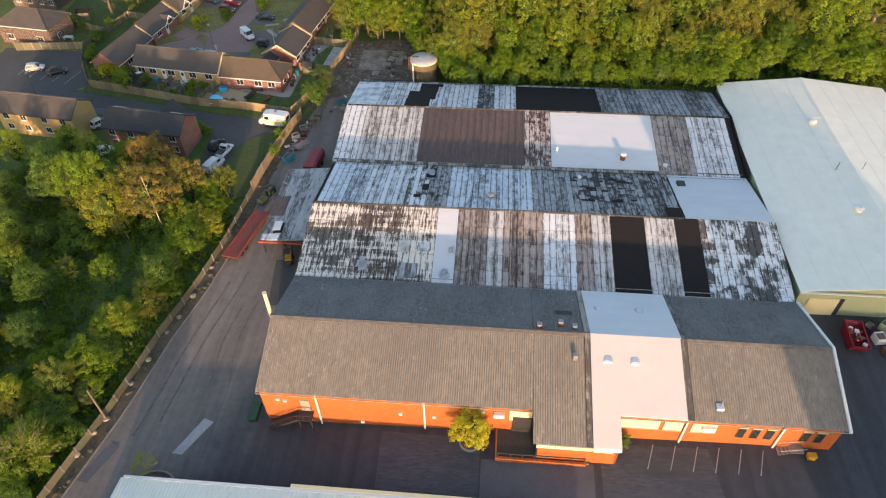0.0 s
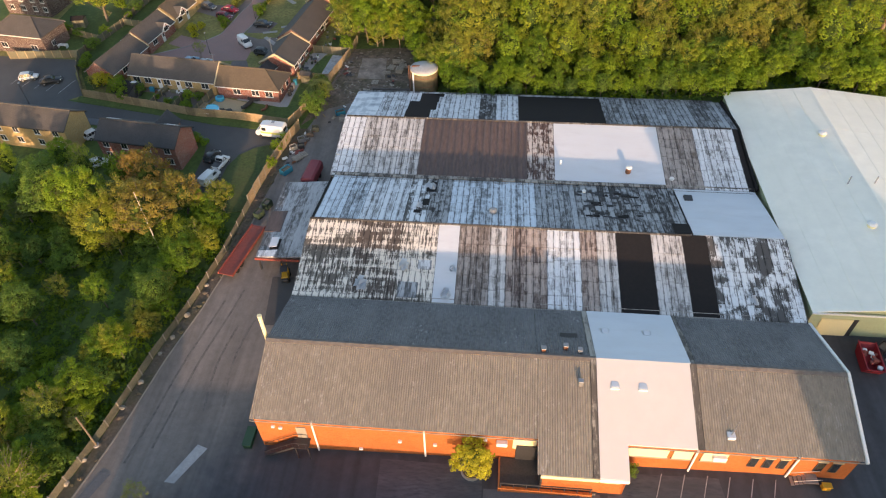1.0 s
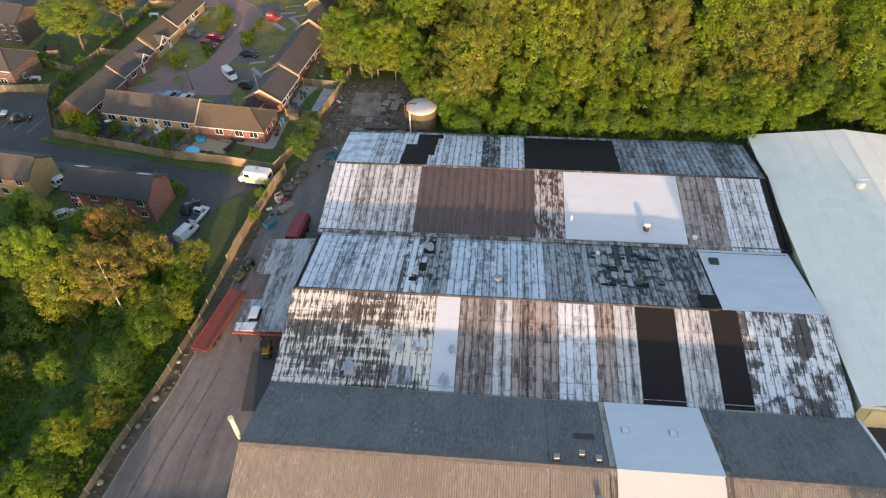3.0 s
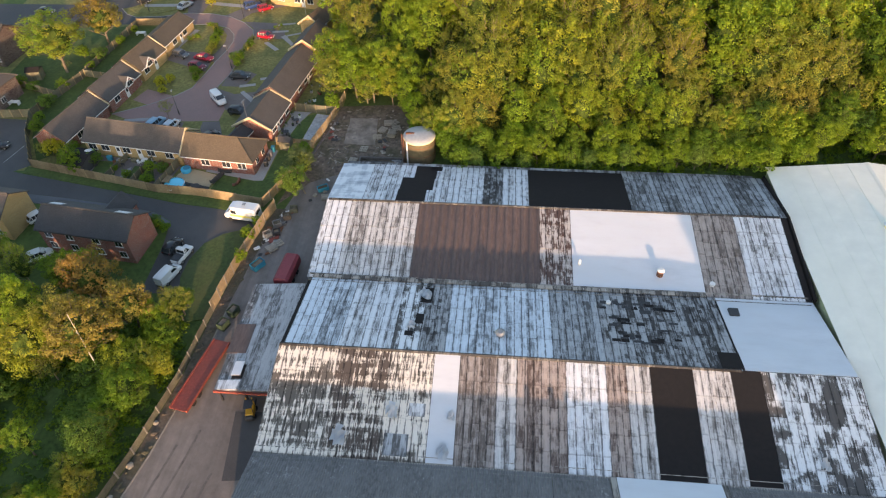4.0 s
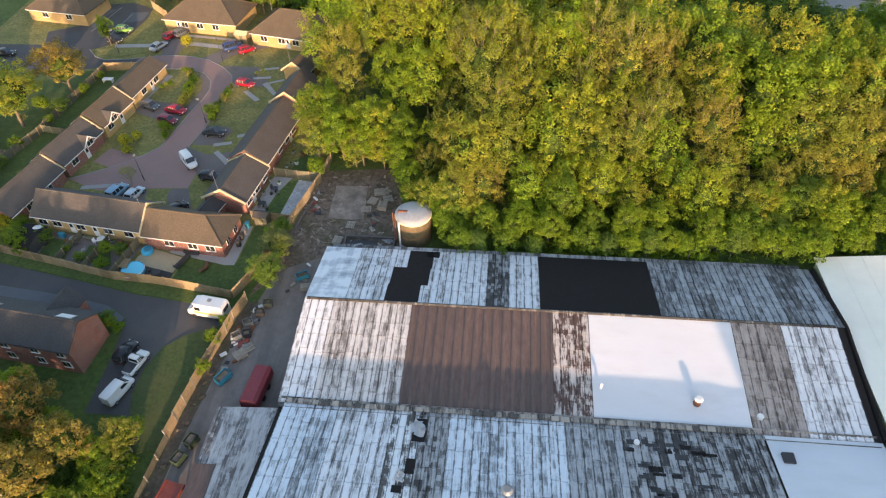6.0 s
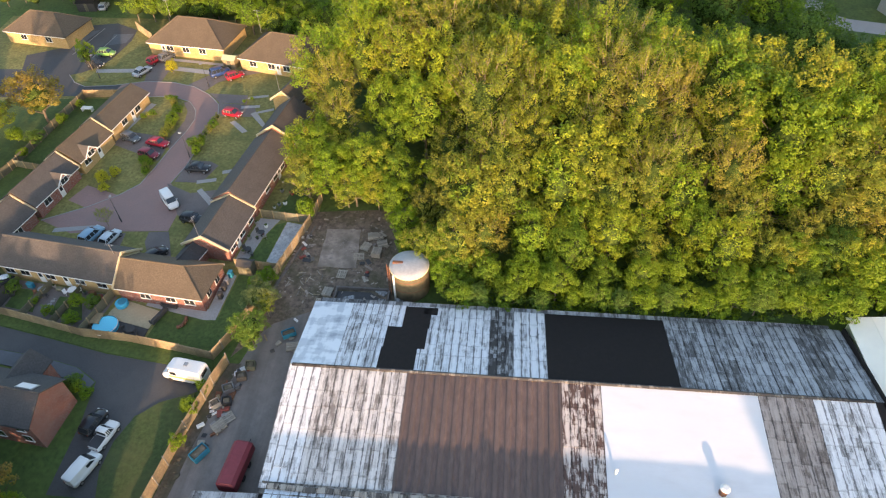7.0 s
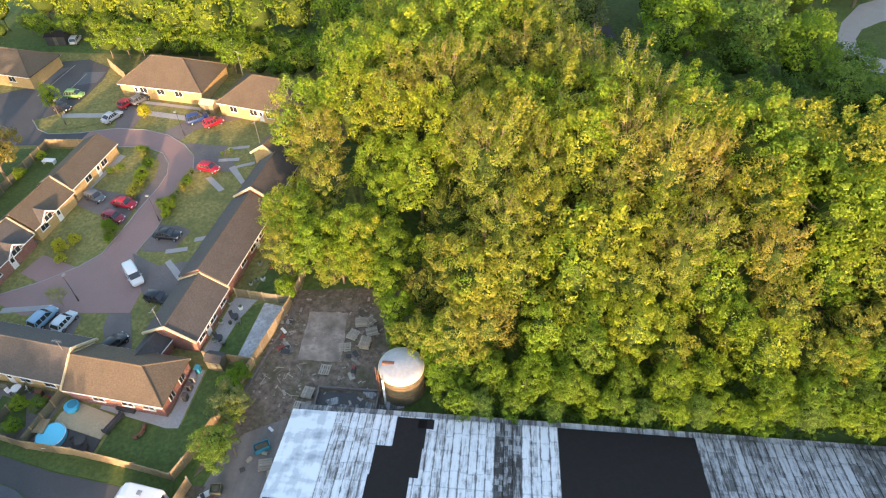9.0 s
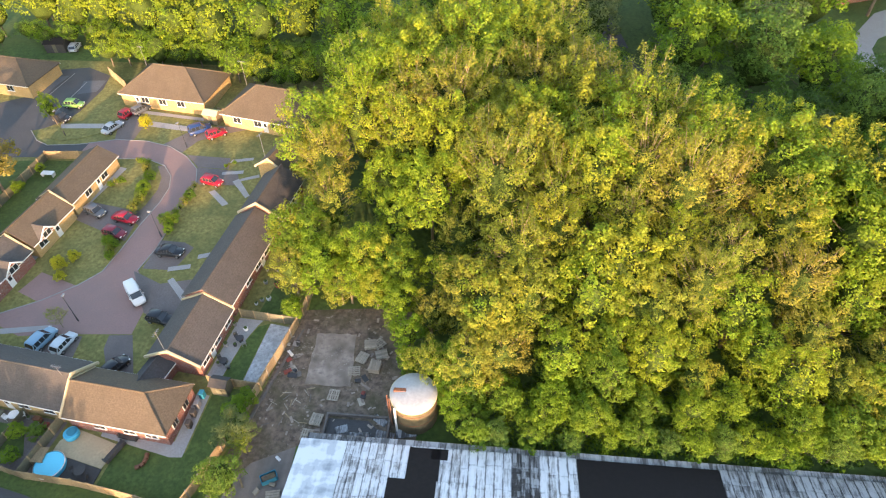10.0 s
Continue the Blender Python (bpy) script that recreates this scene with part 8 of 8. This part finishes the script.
for s in (-0.9, 0.5):
    part("leg", cube(s, s + 0.1, -0.85, -0.75, 0.0, 0.75), "fence_wood", dz)


def sofa(x, y, yaw, mat, label, L=2.0):
    s = thing("garden_sofa", pose(x, y, ground_z(x, y) + 0.11, 0, 0, yaw), label, "sofa", "garden seats")
    part("seat", bevelled(cube(-L / 2, L / 2, -0.4, 0.4, 0.1, 0.42), 0.05), mat, s)
    part("backrest", bevelled(cube(-L / 2, L / 2, 0.3, 0.45, 0.42, 0.85), 0.04), mat, s)
    for k in (-1, 1):
        part("armrest", bevelled(cube(k * L / 2 - 0.08, k * L / 2 + 0.08, -0.4, 0.42, 0.1, 0.62), 0.03), mat, s)


def garden_table(x, y, mat, label, r=0.6, h=0.72):
    t = thing("garden_table", (x, y, ground_z(x, y) + 0.1), label, "table", "garden tables")
    part("top", tube(bmesh.new(), (0, 0, h), (0, 0, h + 0.04), r, n=16), mat, t)
    part("leg", tube(bmesh.new(), (0, 0, 0), (0, 0, h), 0.05, n=8), mat, t)
    part("foot", tube(bmesh.new(), (0, 0, 0), (0, 0, 0.04), r * 0.5, n=12), mat, t)


def chair(x, y, yaw, mat, label):
    c = thing("garden_chair", pose(x, y, ground_z(x, y) + 0.1, 0, 0, yaw), label, "chair", "garden chairs")
    part("seat", bevelled(cube(-0.25, 0.25, -0.25, 0.25, 0.4, 0.46), 0.015), mat, c)
    part("backrest", bevelled(cube(-0.25, 0.25, 0.21, 0.27, 0.46, 0.9), 0.015), mat, c)
    for sx in (-0.22, 0.22):
        for sy in (-0.22, 0.22):
            part("leg", cube(sx - 0.02, sx + 0.02, sy - 0.02, sy + 0.02, 0.0, 0.4), mat, c)


sofa(-46.4, 103.4, -110, "timber_dark", "dark rattan garden sofa on the patio", 2.6)
sofa(-45.6, 105.3, -8, "timber_dark", "dark garden bench under a window", 2.2)
garden_table(-49.0, 100.8, "timber_dark", "low dark garden table")
chair(-50.0, 100.9, 60, "timber_dark", "dark woven garden chair by the pool"), chair(-48.2, 100.2, -80, "timber_dark", "dark woven garden chair by the pool")
tub = thing("hot_tub", (-52.2, 105.0, ground_z(-52.2, 105.0) + 0.12), "round bright blue inflatable tub", "hot tub")
part("wall", bevelled(tube(bmesh.new(), (0, 0, 0), (0, 0, 0.65), 0.85, n=20), 0.08), "pool_blue", tub)
part("cover", tube(bmesh.new(), (0.1, 0.1, 0.66), (0.1, 0.1, 0.72), 0.55, n=20), "teal", tub)
lg = thing("log_seat", pose(-42.6, 102.4, ground_z(-42.6, 102.4) + 0.1, 0, 0, 55), "curved brown log seat on the lawn", "seat")
for k in range(4):
    part("log", tube(bmesh.new(), (-0.9 + 0.45 * k, 0.12 * (k - 1.5) ** 2, 0.25), (-0.5 + 0.45 * k, 0.12 * (k - 0.5) ** 2, 0.25), 0.24, n=10), "rust", lg)
for x, y, mt, lab in ((-39.2, 108.6, "timber_dark", "black wheelie bin by the wall"), (-39.1, 109.7, "grey_metal", "grey garden storage box"), (-39.2, 107.2, "timber_dark", "dark wheelie bin by the wall"), (-39.0, 111.0, "teal", "dark green water butt")):
    b = thing("wheelie_bin", (x, y, ground_z(x, y) + 0.08), lab, "bin", "bins by the bungalow")
    part("tub", bevelled(cube(-0.28, 0.28, -0.33, 0.33, 0.0, 0.95), 0.04), mt, b)
    part("lid", bevelled(cube(-0.3, 0.3, -0.36, 0.36, 0.96, 1.03), 0.02), mt, b)
for x, y, yaw, sx, sy, wm, rm, lab in ((-70.4, 105.6, -8, 3.6, 4.2, "timber_dark", "felt", "dark timber garden shed behind the terrace"), (-36.9, 112.0, -6, 2.0, 1.4, "fence_old", "timber_dark", "small lean garden shed"), (-55.9, 164.0, -10, 2.6, 1.8, "fence_wood", "green_clad", "wooden shed with a pale green roof"),
                                       (-92.4, 131.0, 10, 2.6, 2.0, "fence_old", "felt", "garden shed with felt roof"), (-33.8, 133.0, 12, 2.2, 1.8, "fence_old", "felt", "timber shed by the wood"), (-96.0, 186.0, 5, 4.0, 3.0, "timber_dark", "felt", "dark hut at the wood edge")):
    s = thing("garden_shed", pose(x, y, ground_z(x, y), 0, 0, yaw), lab, "shed", "garden sheds")
    part("wall", cube(-sx / 2, sx / 2, -sy / 2, sy / 2, -0.1, 1.9), wm, s)
    for k in (-1, 1):
        part("roof", prism(bmesh.new(), [(0, 2.45), (k * (sy / 2 + 0.15), 1.88), (k * (sy / 2 + 0.15), 1.82), (0, 2.38)], "x", -sx / 2 - 0.12, sx / 2 + 0.12), rm, s)
        part("gable", prism(bmesh.new(), [(-sy / 2, 1.9), (sy / 2, 1.9), (0, 2.36)], "x", k * (sx / 2 - 0.03) - 0.02, k * (sx / 2 - 0.03) + 0.02), wm, s)
    part("door", cube(-0.35, 0.35, -sy / 2 - 0.03, -sy / 2, 0.0, 1.75), "fence_old", s)
for x, y in ((-37.9, 115.6), (-36.9, 119.0)):
    garden_table(x, y, "dark_metal", "round dark garden table", 0.5)
    chair(x - 0.7, y + 0.5, 40, "timber_dark", "dark folding garden chair"), chair(x + 0.6, y - 0.5, 200, "grey_metal", "grey folding garden chair")
for k in range(26):
    x, y = rr.choice([(rr.uniform(-70, -56), rr.uniform(104.6, 107.6)), (rr.uniform(-39.0, -36.5), rr.uniform(113.8, 122)), (rr.uniform(-37, -34), rr.uniform(124, 131))])
    g = thing("flower_pot", (x, y, ground_z(x, y) + 0.08), rr.choice(["terracotta flower pot with small plant", "grey plastic tub in the garden", "pale planter beside the path"]), "pot", "garden pots")
    s = rr.uniform(0.18, 0.38)
    part("pot", tube(bmesh.new(), (0, 0, 0), (0, 0, s * 1.3), s * 0.75, s, 10), rr.choice(["red_paint", "grey_metal", "kerb", "white_paint", "timber_dark"]), g)
    part("plant", bevelled(cube(-s * 0.7, s * 0.7, -s * 0.7, s * 0.7, s * 1.3, s * 2.3), s * 0.4, 2), "lawn", g, "small green plant")
for x, y in ((-92.0, 122.0), (-78.0, 148.0)):
    t = thing("garden_table", (x, y, ground_z(x, y) + 0.05), "small pale garden table on the grass", "table")
    part("top", bevelled(cube(-1.0, 1.0, -0.5, 0.5, 0.6, 0.7), 0.03), "white_paint", t)
    for sx in (-0.9, 0.9):
        part("leg", cube(sx - 0.05, sx + 0.05, -0.4, 0.4, 0, 0.6), "white_paint", t)


# ---- street lamps of the close ----
def street_lamp(x, y, yaw):
    l = thing("street_lamp", pose(x, y, ground_z(x, y), 0, 0, yaw), "slim dark street lamp with a lantern head", "street lamp", "lamps of the close")
    part("base", tube(bmesh.new(), (0, 0, -0.1), (0, 0, 1.1), 0.09, n=8), "dark_metal", l)
    part("column", tube(bmesh.new(), (0, 0, 1.1), (0, 0, 4.9), 0.045, 0.032, n=8), "dark_metal", l)
    h = part("lantern", bevelled(cube(-0.1, 0.45, -0.12, 0.12, 4.88, 5.05), 0.03), "grey_metal", l)
    part("lens", cube(0.0, 0.4, -0.09, 0.09, 4.86, 4.878), "white_paint", h)


for a in ((-80.5, 158.3, 80), (-58.1, 156.6, 230), (-54.3, 136.1, 180), (-59.3, 120.5, 90), (-88.0, 101.0, 80)):
    street_lamp(*a)
# shrubs in the back gardens
for x, y, h, kind in ((-86.1, 138.5, 2.7, "shrub"), (-82.4, 138.4, 2.3, "shrub_dark"), (-87.5, 134.2, 2.0, "twiggy"), (-84.8, 127.4, 2.2, "shrub"), (-82.6, 134.4, 1.8, "shrub"), (-85.0, 121.6, 2.4, "shrub_dark"), (-84.0, 117.0, 2.0, "shrub"), (-82.8, 113.8, 2.4, "shrub"),
                      (-90.5, 126.6, 1.8, "shrub_dark"), (-93.6, 128.0, 2.2, "shrub"), (-80.6, 144.0, 2.0, "shrub"), (-79.6, 148.8, 1.6, "shrub"), (-78.2, 126.0, 1.3, "shrub"), (-79.4, 119.6, 1.7, "twiggy"), (-70.4, 103.9, 2.6, "shrub"), (-68.9, 106.4, 2.2, "shrub_dark"),
                      (-57.4, 101.7, 1.9, "shrub"), (-61.6, 103.0, 1.5, "shrub"), (-56.0, 104.8, 1.6, "shrub_dark"), (-64.4, 104.6, 1.2, "shrub"), (-76.6, 107.6, 3.4, "gold"), (-78.4, 107.4, 3.0, "olive_a"), (-75.2, 108.6, 3.0, "gold"), (-73.4, 108.8, 2.2, "shrub"), (-51.6, 92.0, 1.6, "shrub"), (-50.4, 91.4, 1.5, "shrub"), (-52.8, 92.8, 1.5, "shrub_dark"), (-65.8, 129.0, 2.4, "gold"), (-64.6, 130.6, 2.0, "gold")):
    plant(kind, x, y, h, 1.25, "garden shrubs")
# low hedges in the close
for pts, h in (([(-60.6, 140.6), (-60.3, 144.0), (-60.9, 148.0), (-62.4, 151.4)], 2.1), ([(-53.5, 136.8), (-53.3, 140.4), (-53.0, 144.0), (-52.4, 147.6)], 1.9), ([(-59.8, 131.4), (-60.4, 133.4), (-61.6, 134.6)], 1.8), ([(-65.4, 147.0), (-66.8, 145.8)], 1.4), ([(-63.0, 151.8), (-65.8, 152.4)], 1.2), ([(-50.0, 152.0), (-47.6, 153.4)], 1.0)):
    for (ax, ay), (bx, by) in zip(pts, pts[1:]):
        for k in range(3):
            plant(rt.choice(["shrub", "olive_a", "edge_o", "shrub", "olive_a"]), ax + (bx - ax) * k / 3 + rt.uniform(-0.3, 0.3), ay + (by - ay) * k / 3, h * rt.uniform(0.65, 1.1), 1.25, "hedges of the close")

# low round concrete kerb at the yard corner
ring = bmesh.new()
for k in range(12):
    a, b = radians(10 + 14 * k), radians(10 + 14 * k + 13)
    prism(ring, [(1.9 * math.cos(a), 1.2 * math.sin(a)), (1.9 * math.cos(b), 1.2 * math.sin(b)), (2.1 * math.cos(b), 1.4 * math.sin(b)), (2.1 * math.cos(a), 1.4 * math.sin(a))], "z", 0.0, 0.35)
solo("kerb_ring", ring, "concrete_post", "curved concrete kerb at the yard corner", "kerb", kind="structure", m=Matrix.Translation((-35.2, 28.6, 0.02)))

# timber pole in the verge, with a pale ring at its foot
pp = thing("timber_pole", pose(-44.45, 35.9, ground_z(-44.45, 35.9)), "bare brown timber pole standing in the verge", "pole")
part("shaft", tube(bmesh.new(), (0, 0, -0.2), (0.1, 0.1, 6.2), 0.13, 0.09, n=10), "bark", pp)
part("foot_ring", tube(bmesh.new(), (0, 0, 0.02), (0, 0, 0.22), 0.42, 0.3, n=14), "kerb", pp, "pale concrete foot ring")
# pale boulders along the drive
for x, y, s in ((-40.5, 55.1, 0.42), (-41.2, 51.4, 0.34), (-41.9, 48.8, 0.3), (-42.7, 44.5, 0.36), (-43.5, 40.9, 0.34), (-45.0, 34.0, 0.36), (-45.7, 31.1, 0.4), (-39.6, 60.4, 0.32)):
    b = bmesh.new()
    bmesh.ops.create_icosphere(b, subdivisions=2, radius=s)
    for v in b.verts:
        v.co *= 1 + rr.uniform(-0.16, 0.16)
        v.co.z *= 0.7
    solo("boulder", b, "concrete_post", "pale rough boulder at the fence foot", "boulder", "boulders by the drive", m=Matrix.Translation((x, y, ground_z(x, y) + s * 0.4)) @ Matrix.Rotation(rr.uniform(0, 3), 4, "Z"))
# nettles and brambles under the trees
UNDER = np.random.default_rng(77)
for mat_name, count, lab in (("leaf_green", 1500, "low tangle of bright brambles and nettles"), ("leaf_dark", 1500, "low dark undergrowth below the trees")):
    cs, os = [], []
    while len(cs) < count:
        if UNDER.random() < 0.8:
            x, y = UNDER.uniform(-80, -38), UNDER.uniform(14, 80)
            fx = np.interp(y, [p[1] for p in FENCE], [p[0] for p in FENCE])
            if x > fx - 0.9 or (y > 75 and x > -72) or (-56 < x < -49 and 52 < y < 61 and UNDER.random() < 0.75):
                continue
        else:
            x, y = UNDER.uniform(-8, 74), UNDER.uniform(106.8, 116)
            if x > 38 and y < 109.5:
                continue
        n, r = 34, UNDER.uniform(0.5, 1.1)
        d = UNDER.normal(0, 1, (n, 3))
        d /= np.linalg.norm(d, axis=1)[:, None]
        d[:, 2] = np.abs(d[:, 2])
        cs.append(np.array([x, y, ground_z(x, y) + 0.05]) + d * np.array([r, r, UNDER.uniform(0.35, 1.3)]) * UNDER.uniform(0.6, 1.0, (n, 1)))
        os.append(d)
    tagged(new("undergrowth", leaf_mesh("undergrowth", np.concatenate(cs), np.concatenate(os), 0.30, mat_name, UNDER, 0.5)), lab, "undergrowth", "", "stuff")
# scrap roof sheets lying behind the rear eaves
for x, y, yaw, sx, sy in ((-19.6, 107.4, 4, 2.6, 1.2), (-16.8, 107.8, -8, 2.2, 1.0), (-14.4, 108.3, 12, 2.4, 1.1), (-21.8, 108.2, 20, 1.6, 0.9), (-17.6, 109.6, -30, 1.8, 0.8)):
    solo("scrap_sheet", corrugated_slope(-sx / 2, sx / 2, -sy / 2, 0.0, sy / 2, 0.1, 0.2, 0.03), "w_grey", "old roof sheet lying behind the shed", "roof sheet", "scrap roof sheets", m=pose(x, y, ground_z(x, y) + 0.12, 0, 0, yaw))
# terrace gardens: a parasol, white furniture, stepping stones
ps = thing("parasol", (-69.6, 108.1 - 1.2, ground_z(-69.6, 107.0) + 0.06), "pale blue-white garden parasol over a table", "parasol")
part("pole", tube(bmesh.new(), (0, 0, 0), (0, 0, 2.2), 0.03, n=6), "grey_metal", ps)
part("canopy", tube(bmesh.new(), (0, 0, 1.8), (0, 0, 2.25), 0.95, 0.05, 8), "membrane", ps)
part("base", tube(bmesh.new(), (0, 0, 0), (0, 0, 0.1), 0.28, n=10), "concrete_post", ps)
garden_table(-59.9, 106.6, "white_paint", "white round garden table on the paving", 0.6)
garden_table(-64.2, 106.4, "grey_metal", "grey garden table by the wall", 0.55)
chair(-60.8, 106.3, 70, "white_paint", "white plastic garden chair"), chair(-59.0, 106.8, -60, "white_paint", "white plastic garden chair"), chair(-64.9, 105.8, 30, "rust", "reddish wooden garden chair by a table"), chair(-63.4, 105.6, 200, "timber_dark", "dark wooden garden chair by a table")
for k in range(6):
    solo("stepping_stone", bevelled(cube(-0.3, 0.3, -0.22, 0.22, 0.0, 0.05), 0.02), "path", "pale square stepping stone in the garden", "paving stone", "stepping stones", m=pose(-62.6 + 0.12 * k, 103.2 + 0.62 * k, ground_z(-62.5, 104.0) + 0.07, 0, 0, 8 * k))
for x, y, sx, sy, h, mt in ((-57.0, 106.4, 0.8, 0.5, 0.7, "rust"), (-66.4, 107.2, 0.9, 0.5, 0.8, "teal"), (-55.4, 105.6, 0.6, 0.6, 0.9, "red_paint"), (-62.0, 106.9, 1.0, 0.45, 0.5, "fence_old")):
    bx = thing("garden_box", pose(x, y, ground_z(x, y) + 0.06, 0, 0, -7), "small garden storage box by the terrace wall", "box", "garden boxes")
    part("tub", bevelled(cube(-sx / 2, sx / 2, -sy / 2, sy / 2, 0, h), 0.03), mt, bx)
    part("lid", bevelled(cube(-sx / 2 - 0.03, sx / 2 + 0.03, -sy / 2 - 0.03, sy / 2 + 0.03, h + 0.004, h + 0.06), 0.02), mt, bx)
# low grimy walls of a roofless annex behind the rear eaves
an = thing("annex_wall", (-20.0, 108.4, ground_z(-20.0, 108.4)), "low grimy concrete walls of a roofless annex", "wall")
part("back_wall", cube(-3.6, 3.4, 1.4, 1.62, -0.3, 0.6), "grimy_wall", an)
part("end_wall", cube(-3.82, -3.6, -1.9, 1.62, -0.3, 0.6), "grimy_wall", an)
part("end_wall", cube(3.4, 3.62, -1.9, 1.62, -0.3, 0.7), "grimy_wall", an)
part("floor_slab", cube(-3.598, 3.398, -1.9, 1.398, 0.02, 0.1), "asphalt", an)
# low wall below the fence of the rear yard
lw = thing("yard_wall", (0, 0, 0), "low grey block wall along the rear yard", "wall")
for (ax, ay), (bx_, by) in (((-32.9, 107.0), (-31.6, 112.6)), ((-31.6, 112.6), (-29.4, 121.6))):
    q = ribbon([(ax, ay), (bx_, by)], 0.14)
    b = bmesh.new()
    z = ground_z(ax, ay)
    prism(b, q, "z", z - 0.3, z + 0.45)
    part("wall", b, "grimy_wall", lw)
# planks and laths strewn over the yard
for k in range(22):
    x, y = rr.uniform(-31.0, -26.0), rr.uniform(107.5, 113.5)
    solo("loose_plank", cube(-0.5, 0.5, -0.045, 0.045, 0, 0.04), rr.choice(["pallet_wood", "bark", "grimy_wall", "bark_pale"]), "weathered loose plank in the yard", "plank", "loose planks", m=pose(x, y, ground_z(x, y) + 0.08, 0, 0, rr.uniform(0, 180)))
